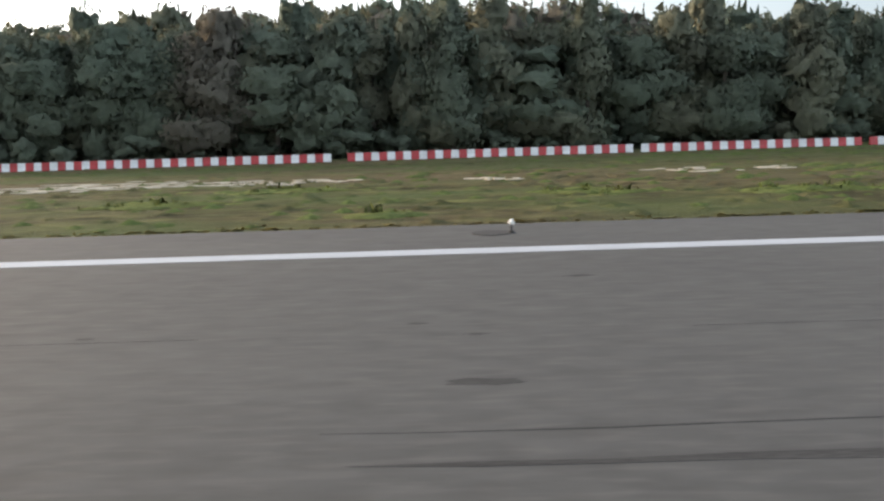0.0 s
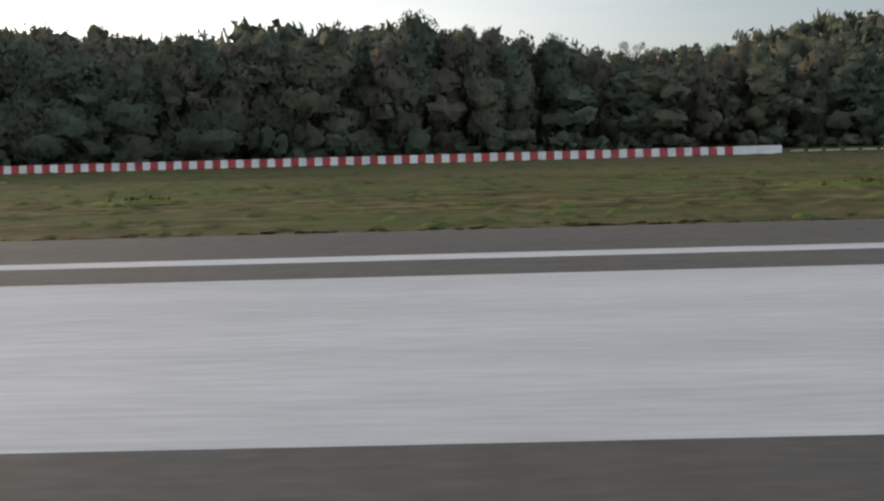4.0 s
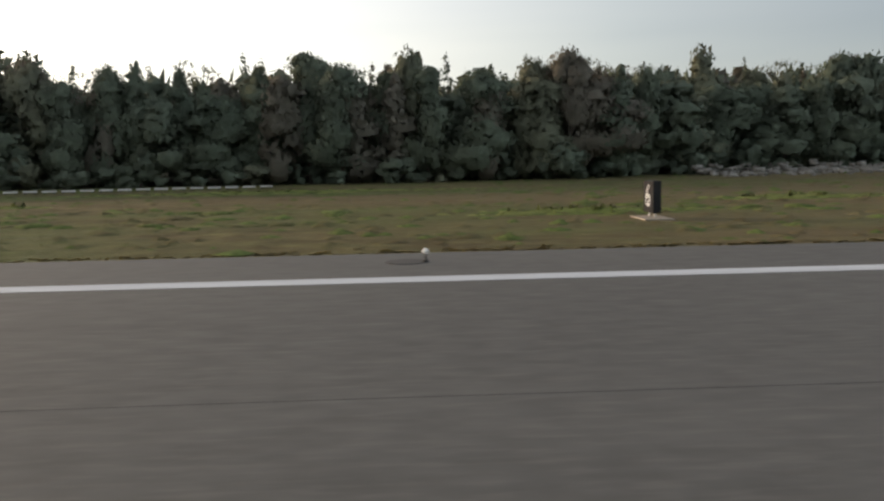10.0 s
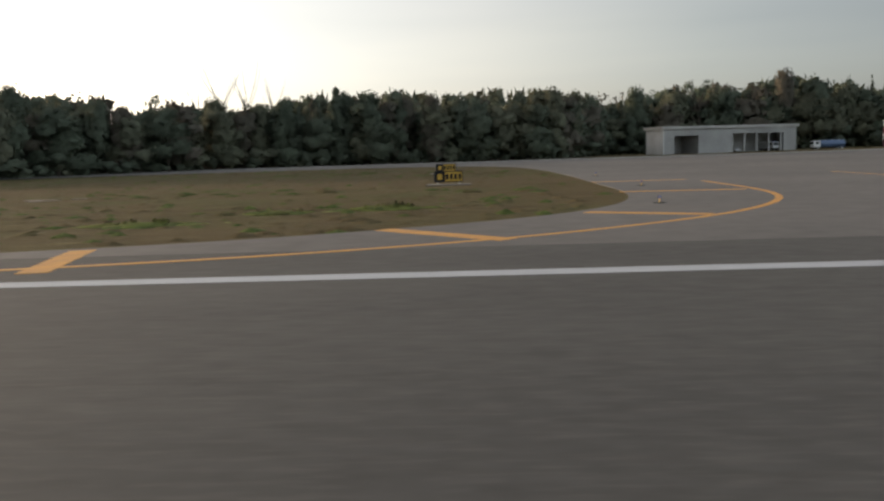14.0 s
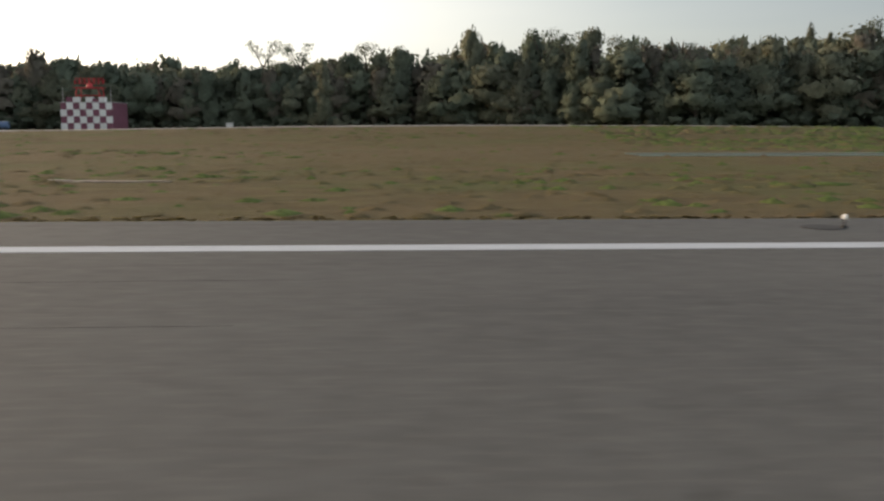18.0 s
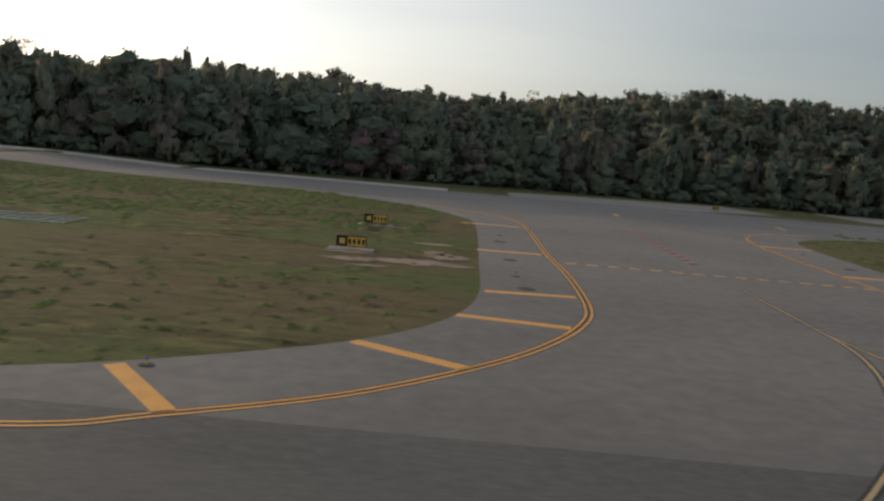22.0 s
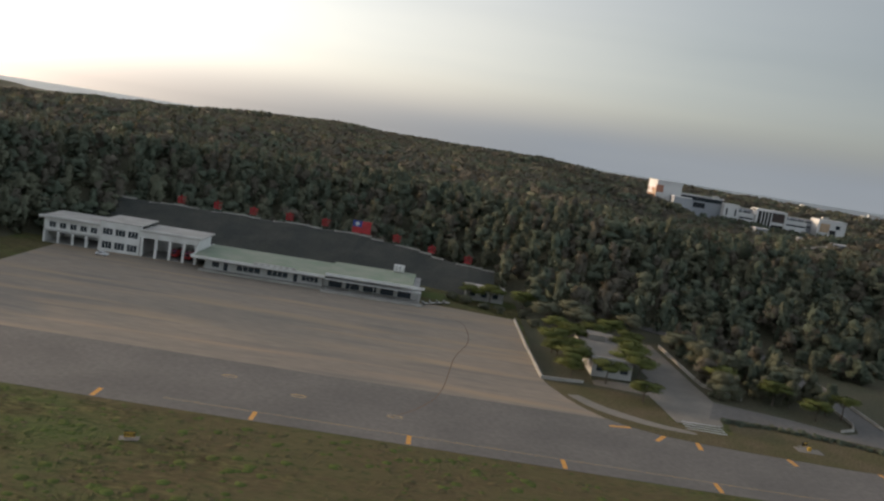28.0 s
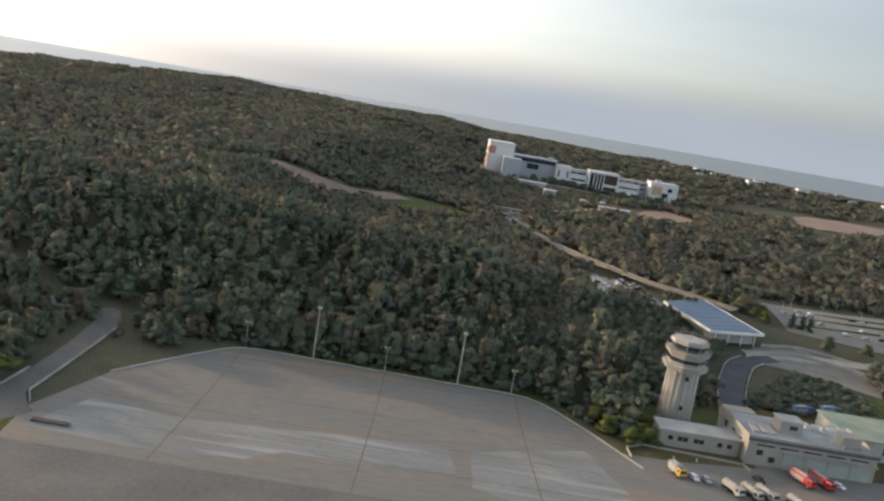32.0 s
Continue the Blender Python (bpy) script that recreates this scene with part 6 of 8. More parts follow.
for k in range(-5, 5):
    x = 1395.6 + k * 15.3
    y = float(353.5 - 14 * smoothstep(1405, 1452, x))
    zt = float(11.5 - 5.0 * smoothstep(1380, 1452, x))
    if k == 0:
        t = thing("flag_board", x, y, zt - 0.2, "large painted red flag board with blue canton and disc", "board")
        part("panel", box(-3.9, 3.9, -0.12, 0.12, 1.0, 6.2), RED_PAINT, t)
        part("canton", box(-3.9, 0, -0.17, -0.12, 3.6, 6.2), BLUE_PAINT, t)
        part("disc", tube((-1.95, -0.17, 4.9), (-1.95, -0.21, 4.9), 0.85, 0.85, 20), WHITE_PAINT, t)
    else:
        t = thing("red_board", x, y, zt - 0.2, "square red board on posts above the slope", "board", "red boards above the slope")
        bm = box(-1.5, 1.5, -0.1, 0.1, 1.2, 1.75)
        for zz in (2.3, 3.4):
            box(-1.7, 1.7, -0.1, 0.1, zz, zz + 0.5, bm)
        box(-0.3, 0.3, -0.1, 0.1, 1.75, 4.6, bm), box(-1.5, -0.9, -0.1, 0.1, 1.75, 3.4, bm)
        part("panel", bm, RED_PAINT, t)
    for s in (-1.3, 1.3):
        part("post", tube((s, 0.15, 0), (s, 0.15, 1.3), 0.09), METAL, t)

# ---- apron lamps ----
tall_lamp = thing("apron_floodlight_mast", 1615.7, 276.5, -0.02, "tall slim floodlight mast at the apron edge", "mast", "floodlight masts")
part("pole", tube((0, 0, 0), (0, 0, 18.0), 0.28, 0.14, 10), METAL, tall_lamp), part("foot", box(-0.6, 0.6, -0.6, 0.6, -0.1, 0.4, bevel=0.05), PALE_CONCRETE, tall_lamp)
part("ring", tube((0, 0, 17.6), (0, 0, 17.9), 0.7, 0.7, 12), METAL, tall_lamp)
for k in range(6):
    a = k * math.pi / 3
    part("lamp_head", box(0.6 * math.cos(a) - 0.2, 0.6 * math.cos(a) + 0.2, 0.6 * math.sin(a) - 0.2, 0.6 * math.sin(a) + 0.2, 17.9, 18.3), METAL, tall_lamp)
copy_thing(tall_lamp, pose(1664.8, 274.2, -0.02))
low_lamp = thing("apron_lamp_post", 1592.3, 279, -0.02, "short lamp post with a pair of floodlights", "lamp post", "short lamp posts on the apron edge")
part("pole", tube((0, 0, 0), (0, 0, 8.3), 0.16, 0.1, 8), METAL, low_lamp), part("cross_arm", box(-0.9, 0.9, -0.08, 0.08, 7.9, 8.1), METAL, low_lamp)
for s in (-0.7, 0.7):
    part("lamp_head", box(s - 0.35, s + 0.35, -0.45, 0.1, 8.05, 8.6, bevel=0.05), SIGN_YELLOW if s > 0 else METAL, low_lamp)
part("ladder_box", box(-0.25, 0.25, -0.3, -0.1, 1.0, 1.8), METAL, low_lamp)
for x, y in ((1640, 276.4), (1683, 273.6)):
    copy_thing(low_lamp, pose(x, y, -0.02))
wooden = thing("utility_pole", 1706, 262, -0.02, "bare utility pole with a cross arm", "pole")
part("pole", tube((0, 0, 0), (0, 0, 7), 0.14, 0.1, 8), BARK, wooden), part("cross_arm", box(-1.6, 1.6, -0.08, 0.08, 6.3, 6.5), BARK, wooden)

# ---- control tower and its buildings ----
tw = thing("control_tower", 1739, 270, 0.0, "cream tiled control tower with a glazed cab and galleries", "tower")

tw.matrix_basis = pose(1737.2, 271, 0) @ Matrix.Diagonal((1.08, 1.08, 1.11, 1))


def ring(r, z0, z1, r1=None, sides=8, turn=22.5):
    bm = bmesh.new()
    bmesh.ops.create_cone(bm, cap_ends=True, segments=sides, radius1=r, radius2=r if r1 is None else r1, depth=z1 - z0, matrix=Matrix.Translation((0, 0, (z0 + z1) / 2)) @ Matrix.Rotation(radians(turn), 4, "Z"))
    return bm


shaft = part("shaft", ring(5.2, -0.2, 19.0, 4.8), CREAM_WALL, tw)
for a in (225, 270, 315, 180):
    c, s = math.cos(radians(a)), math.sin(radians(a))
    bm = box(-0.35, 0.35, -0.12, 0.12, 3, 17.5)
    rib = part("rib", bm, GREY_WALL, shaft, "grey vertical strip")
    rib.matrix_basis = pose(c * 4.75, s * 4.75, 0, 0, 0, a + 90)
    for z in ((6, 15) if a == 270 else ()):
        w = part("window", box(-0.5, 0.5, -0.1, 0.1, z, z + 1.3), GLASS, shaft)
        w.matrix_basis = pose(c * 4.92, s * 4.92, 0, 0, 0, a + 90)
part("gallery", ring(6.6, 17.6, 19.0, 7.0), CREAM_WALL, tw, "projecting tiled gallery")
part("gallery_floor", ring(6.8, 19.0, 19.15), ROOF_GREY, tw)
part("upper_shaft", ring(5.5, 19.15, 22.0), CREAM_WALL, tw)
part("window_band", ring(5.55, 20.0, 21.1), GLASS, tw, "dark band of windows")
part("upper_gallery", ring(6.4, 22.0, 23.4, 6.9), CREAM_WALL, tw)
for k in range(8):
    a, b = radians(22.5 + 45 * k), radians(67.5 + 45 * k)
    for r, z in ((6.75, 24.3), (6.85, 20.0)):
        part("gallery_rail", tube((r * math.cos(a), r * math.sin(a), z), (r * math.cos(b), r * math.sin(b), z), 0.06, 0.06, 5), METAL, tw)
        part("rail_post", tube((r * math.cos(a), r * math.sin(a), z - 1.0), (r * math.cos(a), r * math.sin(a), z), 0.05, 0.05, 5), METAL, tw)
part("cab_glass", ring(4.6, 23.4, 25.4, 5.3), GLASS, tw, "dark slanting cab windows")
for k in range(8):
    a = radians(22.5 + 45 * k)
    part("cab_mullion", tube((4.62 * math.cos(a), 4.62 * math.sin(a), 23.4), (5.32 * math.cos(a), 5.32 * math.sin(a), 25.4), 0.1, 0.1, 5), CREAM_WALL, tw)
part("cab_roof", ring(5.8, 25.4, 26.5, 5.6), CREAM_WALL, tw)
roof = part("roof_deck", ring(4.7, 26.5, 26.62), ROOF_GREY, tw)
for k in range(8):
    a, b = radians(22.5 + 45 * k), radians(67.5 + 45 * k)
    part("roof_rail", tube((4.8 * math.cos(a), 4.8 * math.sin(a), 27.5), (4.8 * math.cos(b), 4.8 * math.sin(b), 27.5), 0.05, 0.05, 5), METAL, tw)
    part("rail_post", tube((4.8 * math.cos(a), 4.8 * math.sin(a), 26.5), (4.8 * math.cos(a), 4.8 * math.sin(a), 27.5), 0.05, 0.05, 5), METAL, tw)
    part("whip_aerial", tube((4.4 * math.cos(a), 4.4 * math.sin(a), 26.5), (4.5 * math.cos(a), 4.5 * math.sin(a), 28.4 + 0.6 * (k % 3)), 0.04, 0.02, 5), METAL, tw)
beacon = part("beacon", tube((0, 0, 26.6), (0, 0, 27.5), 0.35, 0.2, 10), DOOR_GREEN, tw, "small green roof beacon")

lb = thing("tower_annex", 1727.5, 250, 0.0, "low cream flat-roofed annex at the tower's foot", "building")
part("wall_shell", box(0, 25, 0, 9, -0.3, 5.0), CREAM_WALL, lb), part("roof", box(-0.4, 25.4, -0.4, 9.4, 5.0, 5.5), ROOF_COAT, lb, "pale weathered flat roof")
for k, u in enumerate((2.5, 5.5, 7.2, 10.5, 12.2, 18, 21)):
    win = part("window", box(u, u + 1.5, -0.08, 0.05, 2.2, 3.6), GLASS, lb)
    part("sill", box(u - 0.1, u + 1.6, -0.2, -0.05, 2.08, 2.2), PALE_CONCRETE, win)
part("step", box(25.4, 28, 1, 6, -0.2, 1.6), PALE_CONCRETE, lb)
fs = thing("fire_station", 1753, 246, 0.0, "cream fire station with a roof terrace and vehicle doors", "building")
part("wall_shell", box(0, 40, 0, 22, -0.3, 8.4), CREAM_WALL, fs), part("wing", box(0, 10, 22, 27.5, -0.3, 8.8), CREAM_WALL, fs, "side wing with square windows")
for a in (box(-0.3, 40.3, -0.3, 0, 8.4, 9.4), box(-0.3, 0, -0.3, 22, 8.4, 9.4), box(40, 40.3, -0.3, 22, 8.4, 9.4)):
    part("parapet", a, CREAM_WALL, fs)
part("roof", box(0, 40, 0, 22, 8.4, 8.55), ROOF_COAT, fs, "pale weathered flat roof")
for k in range(5):
    part("roof_vent", tube((24 + 3.1 * k, 3 + (k % 2) * 2, 8.5), (24 + 3.1 * k, 3 + (k % 2) * 2, 9.6), 0.35, 0.35, 8), METAL, fs)
for k in range(3):
    part("roof_duct", box(3 + 2.6 * k, 5 + 2.6 * k, 5, 12, 8.5, 9.2, bevel=0.05), ROOF_GREY, fs)
part("stair_house", box(12, 19, 8, 14, 8.5, 12.5), CREAM_WALL, fs), part("stair_house_roof", box(11.6, 19.4, 7.6, 14.4, 12.5, 12.9), ROOF_GREY, fs)
part("window", box(15, 17.5, 7.92, 8.02, 10, 11.4), GLASS, fs)
part("look_out", box(30, 36, 4, 9, 8.5, 11.6), CREAM_WALL, fs), part("look_out_roof", box(29.6, 36.4, 3.6, 9.4, 11.6, 12), CREAM_WALL, fs)
part("fascia", box(-0.35, 40.35, -0.5, -0.3, 7.7, 8.7), GREY_SLATE, fs, "dark grey fascia band")
for k in range(4):
    u = 11.5 + k * 7.0
    door = part("vehicle_door", box(u, u + 6.2, -0.12, 0.05, 0, 5.0), DOOR_GREEN, fs, "pale grey-green roller door")
    for j in range(4):
        part("door_rib", box(u, u + 6.2, -0.18, -0.12, 0.8 + j * 1.15, 0.88 + j * 1.15), DOOR_GREEN, door)
part("canopy", box(10.5, 40, -1.6, -0.12, 5.4, 5.7), CREAM_WALL, fs, "thin cream canopy over the doors")
for k in range(5):
    part("window", box(2.5 + k * 7.3, 8.2 + k * 7.3, -0.1, 0.05, 6.3, 6.8), GLASS, fs)
part("window", box(3, 5, -0.1, 0.05, 3.4, 5.0), GLASS, fs), part("window", box(7, 9, -0.1, 0.05, 1.5, 3.2), GLASS, fs)
for k in range(3):
    part("window", box(-0.08, 0.05, 5 + k * 7, 7 + k * 7, 4, 6), GLASS, fs)
for k, (u, v) in enumerate(((20, 15), (24, 16), (28, 14))):
    ac = part("cooling_unit", box(u, u + 2.4, v, v + 1.6, 8.55, 10.1, bevel=0.05), WHITE_WALL, fs)
    part("fan_grille", tube((u + 1.2, v + 0.8, 10.1), (u + 1.2, v + 0.8, 10.16), 0.6, 0.6, 12), DARK, ac)
bt = thing("roof_water_tank", 1772, 263, 8.55, "rounded white water tank on the station roof", "tank")
part("body", tube((0, 0, 0.1), (0, 0, 2.2), 1.8, 1.7, 16), WHITE_WALL, bt), part("lid", tube((0, 0, 2.2), (0, 0, 2.5), 0.8, 0.6, 12), METAL, bt), part("base", box(-1.6, 1.6, -1.6, 1.6, 0, 0.12), METAL, bt)
b2 = thing("workshop_building", 1794, 266, 0.0, "low workshop with a pale green roof", "building")
part("wall_shell", box(0, 40, 0, 24, -0.3, 6.5), GREY_WALL, b2), part("roof", box(-0.6, 40.6, -0.6, 24.6, 6.5, 7.0), GREEN_ROOF, b2)
for k in range(4):
    part("window", box(3 + k * 9, 8 + k * 9, -0.1, 0.05, 2.5, 4.8), GLASS, b2)
t = lorry(1767.5, 237.5, 0.01, 290, RED_TRUCK, RED_TRUCK, "red airfield fire engine on the yard", kind="box", length=9, name="fire_engine")
lorry(1773.5, 238, 0.01, 290, RED_TRUCK, RED_TRUCK, "red airfield fire engine beside another", kind="box", length=9, name="fire_engine")
for x, y in ((1741.5, 222.5), (1746.6, 222), (1751, 222.5), (1758.5, 219)):
    lorry(x, y, 0.013, 292, PALE_CONCRETE, PALE_CONCRETE, "dusty grey-white fuel tanker parked in a row", length=7.4)
lorry(1727.5, 229, 0.01, 285, SIGN_YELLOW, PALE_CONCRETE, "small yellow service truck on the yard", kind="box", length=6.5, name="service_truck")
small_car(1732, 227.5, 0.01, 285, WHITE_CAR, "white car parked on the yard"), small_car(1735.5, 227.3, 0.01, 285, SILVER_CAR, "silver car parked on the yard"), small_car(1779, 238.5, 0.01, 300, WHITE_CAR, "white van-like car by the fire engines")
lorry(1796, 305, float(ground_z(1796, 305)), 20, BLUE_TRUCK, BLUE_TRUCK, "blue truck parked behind the fire station", kind="box", length=8, name="blue_truck")
lorry(1808.6, 310, float(ground_z(1808.6, 310)), 20, BLUE_TRUCK, BLUE_TRUCK, "blue truck parked behind the fire station", kind="box", length=8, name="blue_truck")
small_car(1753, 233.5, 0.012, 290, DARK, "dark car parked before the station")
for x, y in ((1729.5, 239.7), (1736.7, 240.5)):
    t = thing("bollard", x, y, 0.0, "short white post at the yard's edge", "post", "white posts by the yard")
    part("post", tube((0, 0, 0), (0, 0, 1.2), 0.16, 0.14, 8), WHITE_WALL, t), part("cap", tube((0, 0, 1.2), (0, 0, 1.28), 0.18, 0.1, 8), METAL, t)
hut = thing("garden_hut", 1735.7, 289, float(ground_z(1735.7, 289)), "small flat-roofed hut under the trees behind the tower", "hut")
part("wall_shell", box(-2.2, 2.2, -1.8, 1.8, -0.3, 3.0), CREAM_WALL, hut), part("roof", box(-2.6, 2.6, -2.2, 2.2, 3.0, 3.25), ROOF_GREY, hut), part("door", box(-0.5, 0.6, -1.88, -1.78, 0, 2.1), GREY_SLATE, hut)
wall = tagged(finish(ribbon([(1716, 236), (1716, 243), (1722, 247), (1752, 244), (1753, 240)], 0.2, -0.1, 0.7), "boundary_wall", CREAM_WALL), "low cream boundary wall round the lawn", "wall")


# ---- garden between the aprons ----
SAND = material("pale_sand", (0.5, 0.46, 0.38), 0.95, spots=(0.4, 0.36, 0.28), scale=0.3, grain=0.2)
for x, y, h, w, k in ((1466, 243, 7.5, 10, 0), (1470, 226, 7.0, 11, 1), (1469, 262, 7.0, 9, 0), (1488, 270, 7.5, 10, 1), (1489, 250, 6.5, 9, 0), (1484.5, 204.5, 5.5, 8.5, 1), (1478, 290, 8, 11, 0), (1462, 300, 7, 10, 1), (1450, 302, 7, 10, 0),
                      (1512, 230, 6.5, 10, 0), (1524, 222, 6.5, 10, 1), (1541, 218, 6.5, 9, 0), (1532, 213, 5.5, 8, 1), (1518, 240, 8, 11, 1), (1533, 236, 8, 11, 0), (1492, 262, 6, 8, 0), (1442, 303, 6, 9, 1), (1487, 232, 7, 10, 1), (1489, 241, 7, 10, 0), (1466, 233, 6.5, 10, 1), (1472, 252, 7.5, 10, 1), (1478, 276, 8, 10, 0), (1468, 281, 8, 10, 1), (1497, 282, 8, 10, 1), (1477.5, 217.5, 6.2, 9.5, 0), (1470, 236, 7, 9, 0), (1487.5, 224, 6.8, 9, 0), (1468, 217, 5.5, 8, 1), (1481, 262, 7, 9, 1), (1512, 250, 8, 10, 0), (1509, 262, 8, 10, 1)):
    plant("flat", k, x, y, h * 1.1, w * 1.1, LEAF_BRIGHT if h < 7.6 else LEAF_OLIVE, group="garden trees", label="spreading layered garden tree with bright green leaves")
grove = []
for i in range(62):
    x, y = rng.uniform(1508, 1541), rng.uniform(216, 290)
    h = rng.uniform(6, 10.5)
    if y < 228 or x > 1537 and y < 262:
        plant(("round", "column")[int(rng.integers(0, 2))], int(rng.integers(0, 4)), x, y, h * 0.9, h * 0.95, LEAF_OLIVE if rng.random() < 0.5 else LEAF, group="trees in the garden wood", label="dark-green tree in the garden wood")
    else:
        grove.append((x, y, h, h * 0.95))
for i in range(34):
    x, y = rng.uniform(1553, 1584), rng.uniform(262, 288)
    if y > 262 + 0.1 * (x - 1553) and y > 274 - 0.9 * (1580 - x) * (x < 1580) and y > (240 + 1.35 * (x - 1563)) * (x > 1560):
        h = rng.uniform(5, 9.5)
        grove.append((x, y, h, h * 0.95))
wood("grove", grove, NEAR, [LEAF, LEAF_OLIVE, LEAF_BROWN], "small dark-green grove beside the service road")
for x, y, h in ((1441, 297, 3.5), (1447, 293, 3), (1453, 289, 3), (1436, 300, 3.2), (1461, 287, 3.4), (1463, 274, 3), (1507, 222, 1.6), (1474, 219, 1.2)):
    plant("bush", int(rng.integers(0, 3)), x, y, h, h * 1.6, LEAF_OLIVE, group="garden bushes", category="bush", label="clipped green garden bush")
house = thing("garden_house", 1474.5, 224, 0.0, "small flat-roofed house among garden trees", "house")
part("wall_shell", box(0, 11, 0, 34, -0.3, 4.6), GREY_WALL, house), part("roof", box(-0.5, 11.5, -0.5, 34.5, 4.6, 5.0), WORN_CONCRETE, house), part("roof_room", box(2, 7, 22, 28, 5.0, 6.6), WORN_CONCRETE, house)
part("parapet", box(-0.5, 11.5, -0.5, -0.2, 5.0, 5.6), GREY_WALL, house)
for k in range(3):
    part("window", box(1.2 + k * 3.3, 3.3 + k * 3.3, -0.08, 0.05, 1.6, 3.4), GLASS, house)
part("door", box(10.95, 11.06, 4, 6, 0, 2.8), DARK, house)
lowh = thing("gatehouse", 1441, 306, 0.0, "small grey house half hidden by bushes", "house")
part("wall_shell", box(0, 14, 0, 8, -0.3, 4.2), GREY_WALL, lowh), part("roof", box(-0.5, 14.5, -0.5, 8.5, 4.2, 4.7), ROOF_GREY, lowh)
for k in range(3):
    part("window", box(1.5 + k * 4.2, 3.6 + k * 4.2, -0.08, 0.05, 1.5, 3.2), GLASS, lowh)
for name, pts, w, h, lab in (("low_wall", [(1459.8, 213), (1458.4, 248), (1457.6, 280)], 0.5, 0.9, "low pale wall at the apron's edge"), ("low_wall", [(1460, 213), (1471, 214.6)], 0.5, 0.8, "low pale wall at the apron's edge"),
                             ("low_wall", [(1507, 232), (1505.5, 274)], 0.4, 0.9, "low pale wall beside the forecourt"), ("low_wall", [(1507, 231), (1515.5, 221.8)], 0.4, 0.9, "low pale wall beside the forecourt"),
                             ("road_rail", [(1553.5, 208.6), (1550.3, 215), (1550.5, 238), (1550.5, 262), (1550, 280)], 0.25, 0.7, "white rail along the service road"), ("road_rail", [(1535.5, 206), (1540, 208.6), (1542.2, 214), (1542.8, 230)], 0.25, 0.7, "white rail along the service road"),
                             ("apron_kerb", smooth_line([(1563, 237), (1585, 269.3), (1596, 276.3), (1618, 276), (1666, 273.8), (1688, 272), (1700.5, 258.6), (1718, 229)], 4), 0.5, 0.35, "pale kerb round the apron")):
    tagged(finish(ribbon(pts, w, -0.1, h), name, PALE_CONCRETE), lab, "wall", kind="structure")
sheet("pavement_island", smooth_line([(1460.5, 212.5), (1464, 200), (1472, 187.5), (1484, 181.2), (1500, 179), (1516, 178), (1531, 177.6), (1543, 180.5), (1550, 187), (1549, 191), (1535, 197), (1515, 201.5), (1504, 198), (1502.5, 189), (1494, 189.5), (1489, 194), (1488, 210), (1470, 211.5)], 2), DULL_GRASS, "dry grass island between the aprons", z1=0.03)
sheet("pavement_path", smooth_line([(1468, 203), (1474, 196), (1484, 190), (1492, 187.5), (1492, 185.5), (1482, 187), (1471, 193), (1465, 202)], 3), WORN_CONCRETE, "worn paved path across the grass island", z1=0.036)
pit = thing("marker_slab", 1519, 186.5, 0.03, "pale slab with a small yellow marker on the island", "marker")
part("slab", box(-3, 3, -1.6, 1.6, -0.05, 0.08, bevel=0.02), WORN_CONCRETE, pit), part("marker", box(-0.4, 0.4, -0.3, 0.3, 0.08, 0.9, bevel=0.05), SIGN_YELLOW, pit)
for k in range(4):
    tagged(finish(box(1491.5, 1501, 194.2 - k * 1.7, 194.65 - k * 1.7, 0, 0.05), "crossing_bar", WHITE_PAINT), "white bar of a painted crossing", "marking", kind="structure")
spots = [(x, np.interp(x, [1504, 1520, 1536, 1549], [199.4, 199.2, 195.2, 190.2]) + rng.normal(0, 0.7), h, h * rng.uniform(1.2, 2.0)) for x, h in zip(rng.uniform(1503, 1548, 150), rng.uniform(0.7, 1.4, 150))]
wood("low_hedge", [(float(x), float(y), float(h), float(w)) for x, y, h, w in spots], SHRUB, [LEAF, LEAF_OLIVE, LEAF_BROWN], "low dark-green hedge along the grass island", (0.7, 0.25, 0.05))
seat = tagged(finish(box(1559, 1568, 197.5, 199.2, -0.05, 0.6, bevel=0.08), "dark_barrier", BARK), "long dark barrier box at the apron corner", "barrier")

# ---- beyond the tower: roads, terminal, car park ----
def lay(name, points, mat, label, lift=0.25, category="road"):
    """A band or patch that follows the ground."""
    bm = bmesh.new()
    bmesh.ops.contextual_create(bm, geom=[bm.verts.new((x, y, 0)) for x, y in points])
    bmesh.ops.triangulate(bm, faces=bm.faces[:])
    for _ in range(3):
        bmesh.ops.subdivide_edges(bm, edges=bm.edges[:], cuts=1, use_grid_fill=True)
    for v in bm.verts:
        v.co.z = float(ground_z(v.co.x, v.co.y)) + lift
    return tagged(finish(bm, name, mat), label, category, kind="structure")


def road(name, points, width, mat, label, lift=0.35):
    pts = smooth_line(points, 8)
    bm = ribbon(pts, width, 0, 0.3)
    for v in bm.verts:
        v.co.z += float(ground_z(v.co.x, v.co.y)) + lift - 0.3
    return tagged(finish(bm, name, mat), label, "road", kind="structure")


DARK_ROAD = material("fresh_dark_asphalt", (0.055, 0.06, 0.075), 0.8, grain=0.15, scale=0.1)
road("road_tower", [(1763, 284), (1767.5, 299), (1776, 326), (1790, 357), (1800, 369), (1812, 377)], 10, DARK_ROAD, "dark asphalt road behind the tower")
def ground_wall(name, points, width, height, mat, label, category="wall"):
    bm = ribbon(smooth_line(points, 5), width, -0.4, height)
    for v in bm.verts:
        v.co.z += float(ground_z(v.co.x, v.co.y))
    return tagged(finish(bm, name, mat), label, category, kind="structure")


